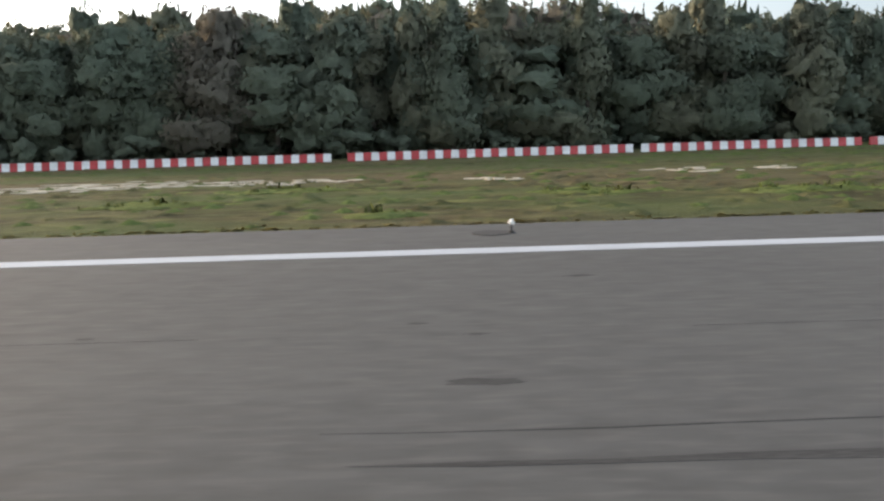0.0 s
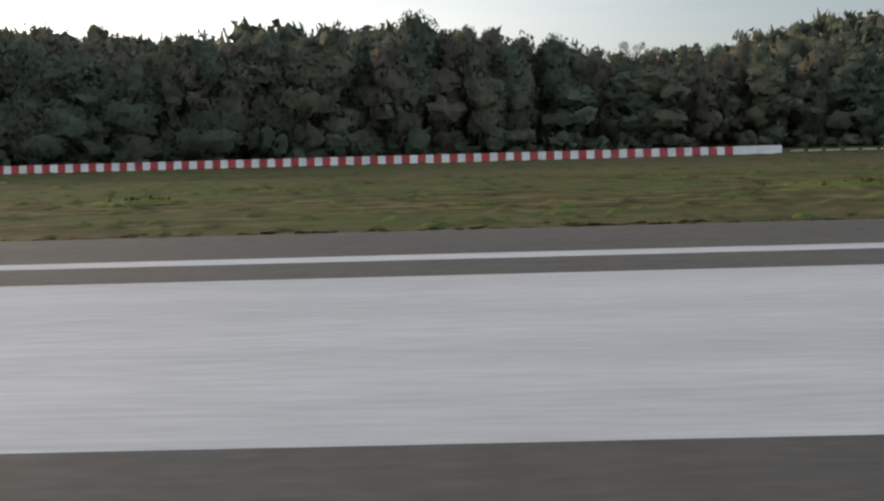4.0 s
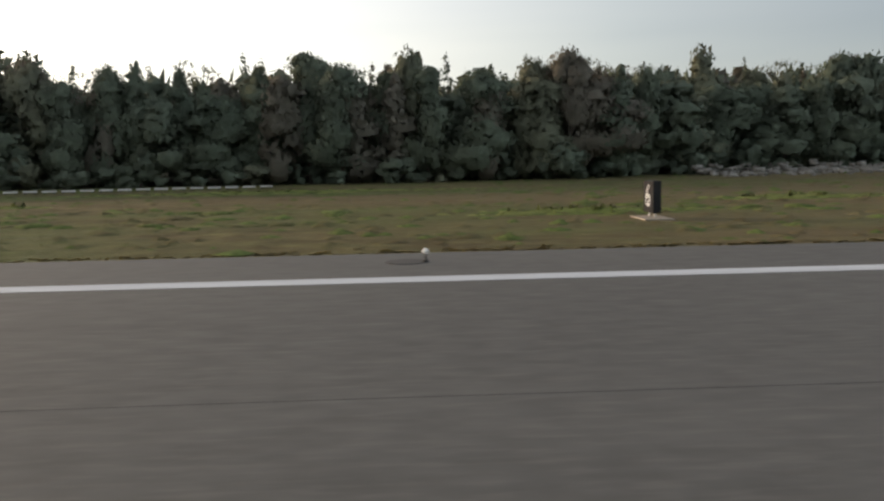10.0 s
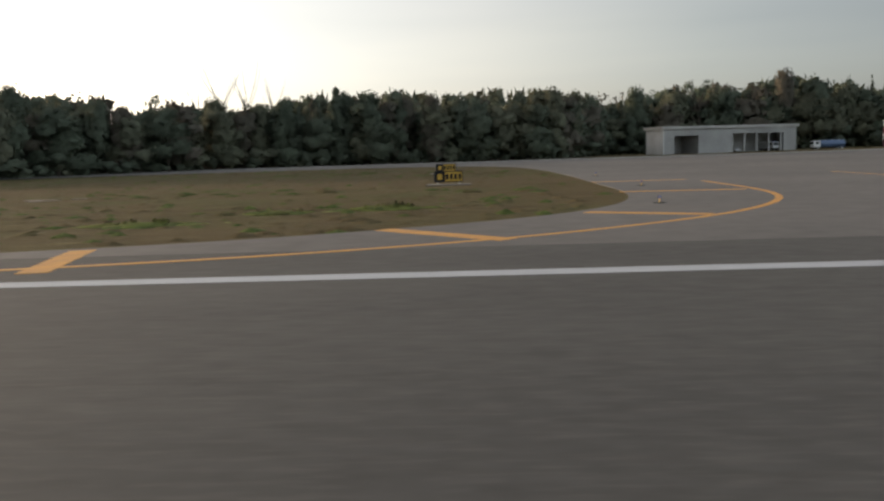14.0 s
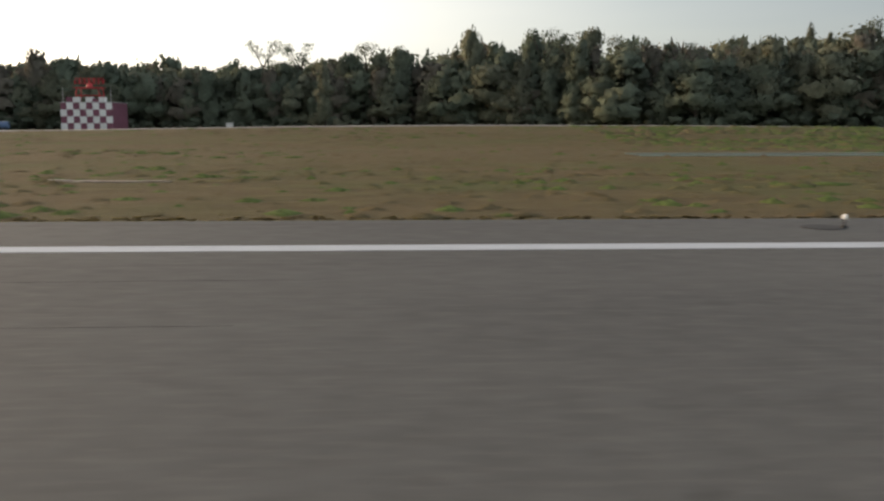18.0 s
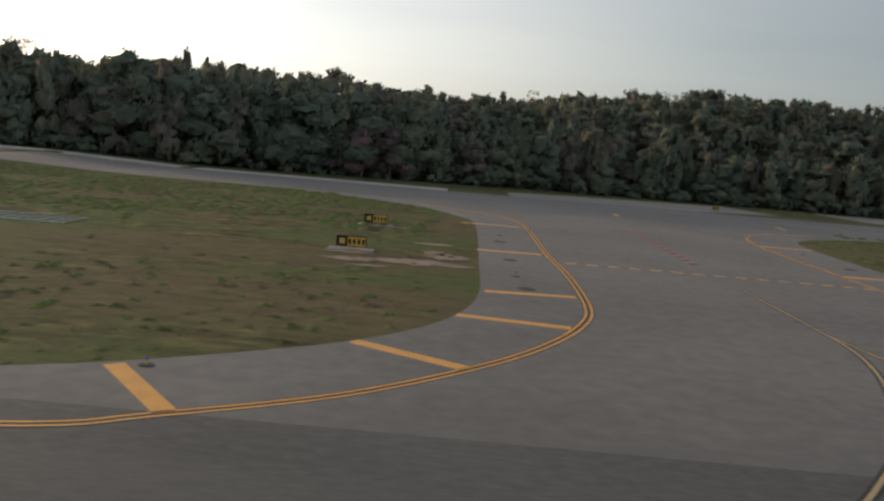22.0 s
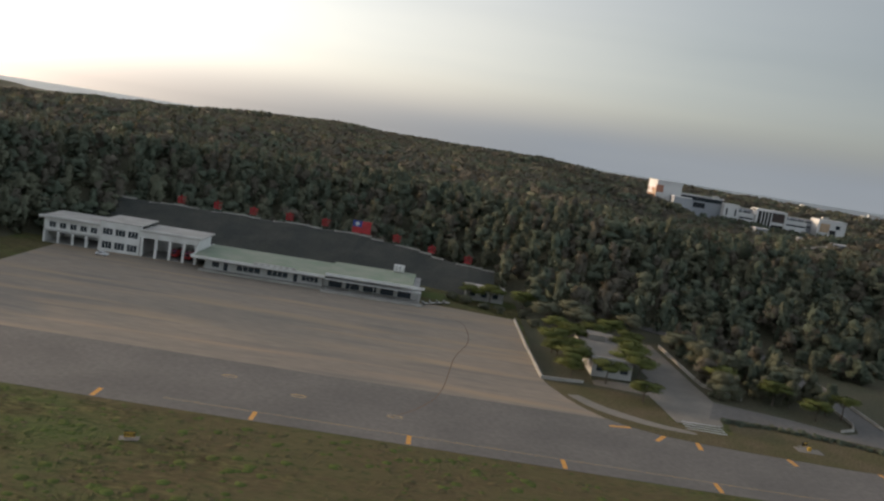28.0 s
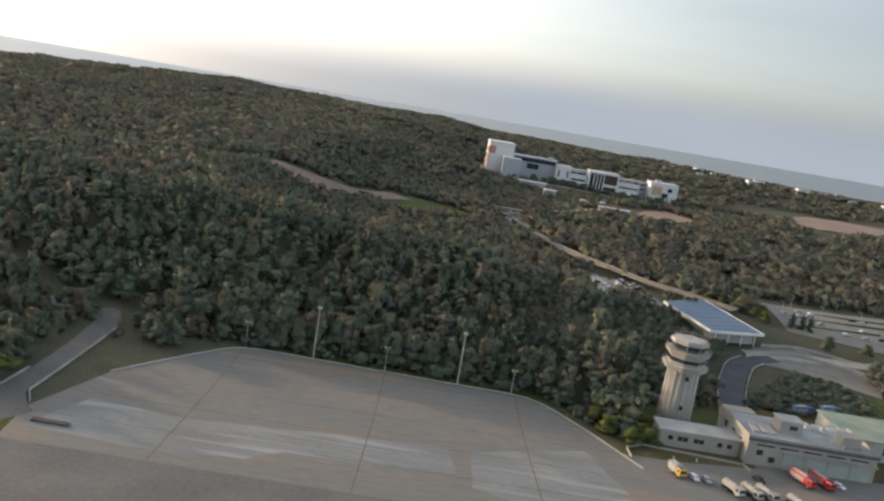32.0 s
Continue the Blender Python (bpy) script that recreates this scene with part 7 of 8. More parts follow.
for side, lab in ((-5.2, "pale kerb of the dark road"), (5.2, "pale kerb of the dark road")):
    ground_wall("road_kerb", [(1763 + side, 284), (1767.5 + side, 299), (1776 + side, 325 - side * 0.3), (1790 + side, 357 - side * 0.4), (1800 + side * 0.8, 369 - side * 0.6)], 0.35, 0.75, PALE_CONCRETE, lab, "kerb")
ground_wall("retaining_wall", [(1798, 372), (1812, 381), (1830, 384), (1850, 373), (1868, 352), (1880, 330)], 0.5, 1.6, PALE_CONCRETE, "low pale retaining wall before the terminal")
ground_wall("retaining_wall", [(1812, 392), (1836, 397), (1862, 382), (1884, 358), (1900, 332)], 0.5, 1.5, PALE_CONCRETE, "low pale retaining wall before the terminal")
for x, y, h in ((1768, 342, 8), (1773, 352, 8.5), (1779, 362, 8), (1770, 362, 9), (1783, 371, 7.5), (1766, 352, 9), (1764, 334, 8), (1762, 322, 8), (1775, 372, 8), (1758, 312, 8), (1788, 377, 6)):
    plant("round", int(rng.integers(0, 4)), x, y, h, h * 1.05, LEAF, group="trees behind the tower", label="dark-green leafy tree behind the tower")
lay("planted_bank", [(1775.5, 304), (1787, 338), (1801, 357), (1819, 358), (1833, 348), (1830, 323), (1799, 302)], FOREST_FLOOR, "dark soil of a planted bank behind the fire station", lift=0.3, category="planting")
spots = []
while len(spots) < 330:
    x, y = rng.uniform(1774, 1834), rng.uniform(300, 360)
    if y < min(1.38 * (x - 1775) + 306, 359) and y > 300 + max(0, x - 1799) * 0.68 - 2 and y < 359 - max(0, x - 1819) * 0.75:
        h = rng.uniform(1.6, 3.2)
        spots.append((x, y, h, h * rng.uniform(1.1, 1.7)))
wood("planting", spots, SHRUB, [LEAF, LEAF_OLIVE, LEAF_BROWN], "dense low dark-green shrubs on the planted bank", (0.8, 0.15, 0.05))
lay("forecourt", [(1797, 367), (1807, 389), (1834, 396), (1862, 374), (1846, 342), (1833, 351), (1819, 361)], WORN_CONCRETE, "paved forecourt of the terminal", lift=0.3, category="pavement")
for x, y in ((1825, 474), (1827, 459), (1827, 445), (1830, 437), (1831, 466), (1834, 452)):
    plant("round", int(rng.integers(0, 4)), x, y, 6.5, 9, LEAF_BRIGHT, group="bright trees by the terminal", label="bright green leafy tree beside the terminal")
for x, y in ((1843.7, 435.3), (1848.2, 433.3), (1852.6, 433.1)):
    plant("feathery", int(rng.integers(0, 4)), x, y, 8, 8, LEAF, group="dark conifers in the car park", label="dark conifer in the car park")
for x0, y0, x1, y1 in ((1846, 440, 1900, 452), (1850, 462, 1915, 474), (1862, 486, 1930, 497)):
    z = float(ground_z((x0 + x1) / 2, (y0 + y1) / 2))
    tagged(finish(ribbon([(x0, y0), (x1, y1)], 1.6, z, z + 0.9), "planted_strip", LEAF_OLIVE), "clipped hedge between parking rows", "hedge", "hedges in the car park")
road("road_terminal", [(1800, 378), (1830, 384), (1900, 392)], 9, PALE_CONCRETE, "pale concrete road before the terminal")
road("road_viaduct", [(1716, 690), (1724, 625), (1741, 562), (1760, 514), (1776, 482), (1795, 460), (1814, 440)], 7, WORN_CONCRETE, "pale road running through the woods", lift=3.0)
road_line = smooth_line([(1716, 690), (1724, 625), (1741, 562), (1760, 514), (1776, 482), (1795, 460), (1814, 440)], 8)
for side in (-3.3, 3.3):
    pts = []
    for i, p in enumerate(road_line):
        d = (Vector(road_line[min(i + 1, len(road_line) - 1)]) - Vector(road_line[max(i - 1, 0)])).normalized()
        pts.append((p[0] - d.y * side, p[1] + d.x * side))
    bm = ribbon(pts, 0.3, 3.0, 3.9)
    for v in bm.verts:
        v.co.z += float(ground_z(v.co.x, v.co.y))
    tagged(finish(bm, "road_parapet", WORN_CONCRETE), "low concrete parapet of the road through the woods", "parapet", kind="structure")
road("road_lane", [(1676, 462), (1690, 472), (1704, 482), (1724, 489), (1744, 491), (1748, 470), (1740, 420)], 6, PALE_CONCRETE, "narrow pale lane through the woods", lift=1.0)
road("road_track", [(1480, 325), (1500, 306), (1524, 290), (1540, 282)], 6, TAXI_ASPHALT, "asphalt track into the woods")
road("road_campus", [(1676, 748), (1704, 762), (1736, 768), (1764, 786), (1800, 806), (1850, 826)], 8, PALE_CONCRETE, "pale road before the white campus", lift=1.0)
lay("car_park", [(1838, 426), (1846, 470), (1842, 494), (1890, 508), (1985, 520), (1950, 440), (1890, 412)], WORN_CONCRETE, "wide pale car park", category="car park")
lay("clearing", [(1742, 428), (1750, 462), (1747, 494), (1762, 476), (1776, 446), (1776, 428)], RUBBLE, "stony clearing among the trees", lift=0.5, category="clearing")
lay("clearing", [(1500, 582), (1530, 578), (1562, 612), (1600, 655), (1630, 690), (1612, 712), (1570, 690), (1530, 640), (1506, 606)], RED_EARTH, "bare pinkish earth clearing on the hillside", lift=0.8, category="clearing")
lay("clearing", [(1616, 640), (1640, 618), (1676, 630), (1684, 664), (1660, 692), (1625, 684)], WEED, "bright green clearing on the hill", lift=0.8, category="clearing")
lay("clearing", [(1850, 815), (1858, 880), (1880, 930), (1908, 950), (1924, 900), (1914, 850), (1886, 818)], RED_EARTH, "bare red earth among trees", lift=0.8, category="clearing")
road("road_gully", [(1588, 325), (1604, 358), (1613, 400), (1622, 462)], 3, WORN_CONCRETE, "narrow pale track up a wooded gully", lift=0.6)
lay("clearing", [(2105, 1000), (2135, 1110), (2164, 1215), (2261, 1285), (2330, 1230), (2260, 1130), (2180, 1050)], RED_EARTH, "bare red earth field", lift=0.8, category="clearing")
term = thing("terminal_building", 0, 0, float(ground_z(1795, 410)), "low terminal with a broad blue-grey metal roof", "building")
TQ = [(1773, 429), (1782.5, 379), (1811, 389), (1801, 449)]
part("wall_shell", prism([(1781, 424), (1786, 384), (1807, 391), (1800, 440)], -0.5, 4.6), GREY_WALL, term)
part("roof", prism(TQ, 5.0, 5.6), BLUE_ROOF, term, "blue-grey ribbed metal roof")
for k in range(9):
    t0 = k / 8
    a = (TQ[0][0] + (TQ[1][0] - TQ[0][0]) * t0, TQ[0][1] + (TQ[1][1] - TQ[0][1]) * t0)
    b = (TQ[3][0] + (TQ[2][0] - TQ[3][0]) * t0, TQ[3][1] + (TQ[2][1] - TQ[3][1]) * t0)
    part("roof_rib", tube((*a, 5.65), (*b, 5.65), 0.12, 0.12, 4), ROOF_GREY, term)
for a, b in ((0, 1), (1, 2), (2, 3)):
    part("fascia", ribbon([TQ[a], TQ[b]], 0.5, 4.6, 5.8), WHITE_WALL, term)
for t0 in (0.1, 0.35, 0.6, 0.85):
    x, y = TQ[1][0] + (TQ[2][0] - TQ[1][0]) * t0, TQ[1][1] + (TQ[2][1] - TQ[1][1]) * t0 + 0.6
    part("column", tube((x, y, -0.5), (x, y, 5), 0.3), WHITE_WALL, term)
paints = [WHITE_CAR, SILVER_CAR, WHITE_CAR, BLACK, RED_TRUCK]
car0 = [small_car(1855, 440, float(ground_z(1855, 440)) + 0.28, 10, p, lab, "cars in the car park") for p, lab in ((WHITE_CAR, "white car in the car park"), (SILVER_CAR, "silver car in the car park"), (BLACK, "black car in the car park"))]
spots = [(1852 + 8 * (i % 11) + rng.uniform(-2, 2), 436 + 16 * (i // 11) + rng.uniform(-2, 2)) for i in range(44) if rng.random() < 0.42]
for i, (x, y) in enumerate(spots):
    m = pose(x, y, float(ground_z(x, y)) + 0.28, 0, 0, 15 + (180 if rng.random() < 0.5 else 0))
    if i < 3:
        car0[i].matrix_basis = m
    else:
        copy_thing(car0[int(rng.integers(0, 3))], m)
for i in range(16):
    x, y = rng.uniform(1744, 1772), rng.uniform(430, 486)
    copy_thing(car0[int(rng.integers(0, 3))], pose(x, y, float(ground_z(x, y)) + 0.55, 0, 0, rng.uniform(0, 360)))
lamp = thing("car_park_lamp", 1850, 465, float(ground_z(1850, 465)), "slim car park lamp post", "lamp post", "car park lamps")
part("pole", tube((0, 0, 0), (0, 0, 8), 0.14, 0.08, 6), METAL, lamp), part("arm", box(-1.4, 0.1, -0.06, 0.06, 7.9, 8.0), METAL, lamp), part("lamp_head", box(-1.8, -1.0, -0.2, 0.2, 7.85, 8.05), GLOW_WHITE, lamp)
for x, y in ((1875, 470), (1900, 475), (1925, 480), (1870, 500), (1910, 440), (1815, 450), (1800, 470), (1770, 510)):
    copy_thing(lamp, pose(x, y, float(ground_z(x, y))))
for x, y in ((1850, 405), (1868, 402), (1846, 398)):
    plant("round", 1, x, y, 8, 8, LEAF, group="trees by the terminal", label="round dark tree beside the terminal road")
for x, y in ((1806, 462), (1815, 470), (1812, 455), (1822, 464), (1722, 252), (1718, 258), (1724, 262), (1714, 266), (1712, 252), (1718, 246), (1724, 247), (1709, 259), (1721, 256)):
    plant("round", int(rng.integers(0, 4)), x, y, 6.0, 9, LEAF_BRIGHT, group="bright trees by the tower", label="bright green leafy tree")

# ---- ground round the far campus ----
for pts, mat, lab in (([(1700, 1122), (1760, 1112), (1850, 1118), (1985, 1130), (1985, 1112), (1850, 1100), (1700, 1106)], WORN_CONCRETE, "paved court before the white campus"),
                      ([(1696, 1080), (1740, 1088), (1800, 1084), (1800, 1074), (1740, 1076)], WORN_CONCRETE, "paved lot before the white campus"),
                      ([(1830, 1085), (1900, 1092), (1900, 1080), (1835, 1074)], GRASS, "lawn before the white campus")):
    lay("campus_court", pts, mat, lab, lift=0.6, category="pavement")
wood("low_scrub", [(x, y, h, h * 1.5) for x, y, h in zip(rng.uniform(1692, 1998, 420), rng.uniform(986, 1095, 420), rng.uniform(2, 4.5, 420))], FAR, [LEAF, LEAF_OLIVE, LEAF_BROWN], "low scrub and hedges before the white campus")
for i in range(30):
    x, y = rng.uniform(1700, 1985), rng.uniform(1066, 1138)
    h = rng.uniform(4, 8)
    plant("round", int(rng.integers(0, 4)), x, y, h, h * 1.1, LEAF_OLIVE, group="young trees before the campus", label="young green tree before the white campus")

# ---- far white campus ----
def far_block(x0, x1, y0, y1, h, mats, label, windows=True, z=None):
    zz = float(ground_z((x0 + x1) / 2, y0)) if z is None else z
    t = thing("campus_block", x0, y0, zz, label, "building", "far white campus")
    part("wall_shell", box(0, x1 - x0, 0, y1 - y0, -12, h), mats[0], t)
    part("roof", box(-0.4, x1 - x0 + 0.4, -0.4, y1 - y0 + 0.4, h, h + 1.0), mats[1], t)
    if windows:
        n, m_ = max(2, int((x1 - x0) / 9)), max(1, int(h / 5.5))
        for j in range(m_):
            part("window_band", box(2, x1 - x0 - 2, -0.3, 0.1, 2.2 + j * h / m_, 4.0 + j * h / m_), GLASS, t)
        for i in range(1, n):
            u = i * (x1 - x0) / n
            part("pier", box(u - 0.5, u + 0.5, -0.5, 0.1, 0, h), FAR_WHITE, t)
    return t


rise = 8.0                           # the terrace that the campus stands on
gz = float(ground_z(1840, 1146)) + rise
lay("campus_court", [(1700, 1136), (1990, 1136), (1990, 1215), (1700, 1215)], WORN_CONCRETE, "raised paved terrace under the white campus", lift=0.4, category="terrace")
b = far_block(1712, 1746, 1150, 1200, 34, (FAR_WHITE, FAR_WHITE), "tall white campus block with tan and maroon cladding", windows=False, z=gz)
part("tan_side", box(-0.3, 0.2, 1, 48, -8, 16), TAN_TILE, b), part("tan_side", box(-0.35, 0.2, 1, 20, 16, 24), TAN_TILE, b)
for k in range(5):
    for j in range(3):
        if (k + 2 * j) % 3 != 1:
            part("maroon_panel", box(-0.6, 0.1, 3 + 9 * k, 7.5 + 9 * k, 4 + 8 * j, 8 + 8 * j), TERRACOTTA, b)
part("maroon_corner", box(-0.5, 9, -0.5, 3, 19, 29), TERRACOTTA, b, "maroon clad upper corner"), part("roof_edge", box(-0.8, 34.8, -0.8, -0.3, 33.4, 35.4), FAR_WHITE, b)
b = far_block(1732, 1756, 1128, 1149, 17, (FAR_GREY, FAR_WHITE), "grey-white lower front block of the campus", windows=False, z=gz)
for k in range(3):
    part("wall_joint", box(0.5, 23.5, -0.12, 0.02, 3.5 + 4.2 * k, 3.8 + 4.2 * k), ROOF_GREY, b)
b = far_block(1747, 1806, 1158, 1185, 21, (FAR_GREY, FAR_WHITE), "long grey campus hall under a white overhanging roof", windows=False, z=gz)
part("window_band", box(1, 58, -0.4, 0.1, 15, 20), GLASS, b, "dark ribbon of windows below the roof"), part("window_band", box(20, 36, -0.4, 0.1, 6, 13), GLASS, b), part("roof_slab", box(-1, 60, -2.5, 1, 21, 22.4), FAR_WHITE, b), part("roof_plant", box(48, 56, 6, 12, 22, 25), ROOF_GREY, b)
b = far_block(1806, 1826, 1146, 1170, 17, (FAR_WHITE, FAR_WHITE), "white cubic campus block", windows=False, z=gz)
part("window", box(3, 5, -0.3, 0.1, 3, 12), GLASS, b), part("window", box(15, 17, -0.3, 0.1, 3, 12), GLASS, b)
b = far_block(1827, 1849, 1148, 1160, 8, (FAR_WHITE, FAR_WHITE), "low white campus wing", windows=False, z=gz)
part("window_band", box(1.5, 20.5, -0.3, 0.1, 1.5, 3.6), GLASS, b)
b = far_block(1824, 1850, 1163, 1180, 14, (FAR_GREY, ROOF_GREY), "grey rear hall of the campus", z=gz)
b = far_block(1851, 1892, 1150, 1172, 17, (DARK, FAR_WHITE), "white portal building with dark glazing", windows=False, z=gz)
part("lintel", box(-0.5, 41.5, -4, 0.2, 15.2, 18), FAR_WHITE, b), part("end_wall", box(-0.5, 2.2, -4, 22, -8, 15.2), FAR_WHITE, b), part("end_wall", box(39.4, 41.5, -4, 22, -8, 15.2), FAR_WHITE, b)
for u in (7, 11.5, 16, 20.5):
    part("column", box(u, u + 1.2, -3.6, -2.4, -8, 15.2), FAR_WHITE, b)
part("maroon_screen", box(22, 39.4, -1.4, -0.2, 3, 14), DARK_BRICK, b, "dark brown screen wall"), part("plinth", box(22, 39.4, -2, -0.2, -1, 2.6), FAR_WHITE, b)
b = far_block(1893, 1922, 1150, 1162, 7.5, (FAR_WHITE, FAR_WHITE), "low white campus wing", windows=False, z=gz)
part("window_band", box(1.5, 27.5, -0.3, 0.1, 1.2, 3.2), GLASS, b)
far_block(1893, 1936, 1166, 1180, 12, (FAR_GREY, ROOF_GREY), "grey rear hall of the campus", z=gz)
b = far_block(1936, 1974, 1146, 1172, 16, (FAR_WHITE, FAR_WHITE), "broad white campus hall", windows=False, z=gz)
part("tan_face", box(3, 16, -0.4, 0.1, 0, 12), TAN_TILE, b), part("window", box(24, 30, -0.4, 0.1, 6, 11), GLASS, b), part("entrance", box(17, 25, -0.5, 0.1, -2, 4), DARK, b), part("roof_plant", box(8, 16, 8, 14, 17, 20), ROOF_GREY, b)
wood("campus_trees", [(x, y, h, h * 1.3) for x, y, h in zip(rng.uniform(1745, 1992, 60), rng.uniform(1120, 1143, 60), rng.uniform(6, 11, 60))], FAR, [LEAF, LEAF_OLIVE, LEAF_BROWN], "dark trees along the foot of the white campus", (0.6, 0.3, 0.1))
for x, y, w, d, h, lab in ((1752, 1066, 34, 10, 5, "long low shed with a pale roof"), (1808, 818, 30, 5, 3.5, "long pale roofed shelter beside the road"), (1764, 905, 13, 9, 6, "small grey shed among bushes"), (1800, 880, 5, 4, 4, "small white hut among bushes"), (1826, 905, 5, 4, 5, "small white hut among bushes")):
    t = thing("shed", x, y, float(ground_z(x, y)), lab, "shed", "sheds before the campus")
    part("wall_shell", box(0, w, 0, d, -1, h), FAR_GREY, t), part("roof", box(-0.5, w + 0.5, -0.7, d + 0.7, h, h + 0.6), FAR_WHITE, t), part("door", box(w * 0.4, w * 0.4 + 1.6, -0.1, 0.05, 0, 2.6), DARK, t)
for i in range(26):
    x, y = 2150 + 28 * i + rng.uniform(-10, 10), 1720 + rng.uniform(-120, 120) - 6 * i
    s = rng.uniform(5, 11)
    t = thing("village_house", x, y, float(ground_z(x, y)), "small pale village house near the coast", "house", "far village houses", turn=rng.uniform(-20, 20))
    part("wall_shell", box(-s, s, -s * 0.7, s * 0.7, -2, s * 0.9), FAR_WHITE, t), part("roof", box(-s - 0.4, s + 0.4, -s * 0.75, s * 0.75, s * 0.9, s * 1.05), TERRACOTTA if i % 3 == 0 else ROOF_GREY, t)

# ---- a bare dead tree, the pink tree, rubble, sand ----
for x, y, h in ((526.5, 237, 28), (533.5, 239, 29), (541, 239, 25), (519.5, 238, 22)):
    dead = thing("dead_tree", x, y, float(ground_z(x, y)) - 0.1, "bare bleached dead tree above the wood", "tree", "dead trees")
    bm = tube((0, 0, 0), (0.3, 0, h * 0.55), 0.22, 0.14, 7)
    part("trunk", bm, DEAD_BARK, dead)
    for k in range(7):
        a, z0 = rng.uniform(0, 6.28), h * rng.uniform(0.35, 0.6)
        r = h * rng.uniform(0.1, 0.22)
        bm = tube((0.25, 0, z0), (r * math.cos(a) * 0.7, r * math.sin(a) * 0.7, z0 + h * 0.25), 0.11, 0.06, 5)
        tube((r * math.cos(a) * 0.7, r * math.sin(a) * 0.7, z0 + h * 0.25), (r * math.cos(a), r * math.sin(a), z0 + h * rng.uniform(0.33, 0.45)), 0.06, 0.02, 5, bm)
        part("limb", bm, DEAD_BARK, dead)
for x, y in ((1043, 216), (1050, 218), (1036, 219)):
    plant("round", int(rng.integers(0, 4)), x, y, 14, 15, LEAF_PINK, label="broad tree in dull pink blossom", group="blossoming trees")
for x, y, h in ((802, 262, 19), (843, 286, 24), (852, 288, 18), (880, 276, 22), (888, 268, 16), (919, 224, 19), (968, 300, 21), (975, 300, 18), (1002, 222, 16), (1172, 262, 15), (1196, 262, 14), (233, 205, 18), (240, 206, 16), (176, 200, 15), (182, 203, 14), (204, 205, 14), (640, 300, 17), (593, 262, 16), (345, 146, 15)):
    plant("feathery" if h > 15 else "open", int(rng.integers(0, 2)), x, y, h, h * 0.7, LEAF_OLIVE, group="tall trees above the wood", label="tall slender tree rising above the wood")


def joined(name, protos, spots, mats, label, category, soft=0.0):
    vs, ns, fs, mi, base = [], [], [], [], 0
    for x, y, z, w, h, k in spots:
        v, f = protos[k % len(protos)][:2]
        a = rng.uniform(0, 6.28)
        c, s = math.cos(a), math.sin(a)
        vs.append(np.stack([(v[:, 0] * c - v[:, 1] * s) * w + x, (v[:, 0] * s + v[:, 1] * c) * w + y, v[:, 2] * h + z], 1))
        ns.append(unit(np.stack([v[:, 0] * c - v[:, 1] * s, v[:, 0] * s + v[:, 1] * c, v[:, 2] + 0.1], 1)))
        fs.append(f + base)
        base += len(v)
        mi.append(np.full(len(f), k % len(mats)))
    vs = np.concatenate(vs)         # soft: blades shade like the sward that they stand in
    ob = mesh_object(name, vs, np.concatenate(fs), mats, index=np.concatenate(mi), normals=unit(np.concatenate(ns) * (1 - soft) + np.array((0.0, 0.0, soft))) if soft else None)
    return tagged(ob, label, category, kind="stuff")


def rock(seed):
    r = np.random.default_rng(seed)
    v = np.array([(sx, sy, sz) for sx in (-1, 1) for sy in (-1, 1) for sz in (-0.3, 1)], float) * r.uniform(0.6, 1.1, (8, 3))
    f = np.array([(0, 1, 3, 2), (4, 6, 7, 5), (0, 4, 5, 1), (2, 3, 7, 6), (0, 2, 6, 4), (1, 5, 7, 3)])
    return v, f


ROCKS = [rock(s) for s in range(6)]
spots = []
for i in range(700):
    x = rng.uniform(438, 496)
    y = 131 + rng.normal(0, 5) + 0.05 * (x - 438)
    s = rng.uniform(0.2, 0.9) * rng.uniform(0.5, 1.0)
    spots.append((x, y, float(ground_z(x, y)) + max(0, 1.5 - 0.35 * abs(y - 133 - 0.12 * (x - 438))) * rng.uniform(0, 1), s, s * rng.uniform(0.5, 0.9), i))
joined("rubble_heap", ROCKS, spots, [RUBBLE], "heap of pale rubble at the foot of the wood", "rubble")
spots = []
for i in range(90):                 # pale blocks standing in for a row of white vehicles by the upper road
    y = rng.uniform(618, 752)
    x = float(np.interp(y, [618, 690, 752], [1714, 1712, 1722])) + rng.normal(0, 5)
    s = rng.uniform(0.6, 2.0)
    spots.append((x, y, float(ground_z(x, y)) + 0.3, s, s * rng.uniform(0.4, 0.9), i))
for i in range(130):                # pale stones and sheets lying in the clearing by the terminal
    x, y = rng.uniform(1744, 1774), rng.uniform(432, 488)
    s = rng.uniform(0.4, 1.6)
    spots.append((x, y, float(ground_z(x, y)) + 0.4, s, s * rng.uniform(0.3, 0.7), i))
joined("stone_heaps", ROCKS, spots, [PALE_CONCRETE, RUBBLE, PALE_CONCRETE], "pale heaps of stone by the terminal and pale blocks for vehicles up the road", "rubble")
spots = []
for i in range(150):                # spoil and broken concrete round the hangar
    x, y = ((rng.uniform(1228, 1262), 207 + rng.normal(0, 3)), (rng.uniform(1238, 1296), 191.5 + rng.normal(0, 1.2)), (1293 + rng.normal(0, 2), rng.uniform(196, 206)))[i % 3]
    s = rng.uniform(0.15, 0.6)
    spots.append((x, y, -0.05, s, s * rng.uniform(0.3, 0.7), i))
joined("hangar_spoil", ROCKS, spots, [RUBBLE, BARE_EARTH], "low heaps of spoil and broken concrete near the hangar", "rubble")
r9 = np.random.default_rng(9)


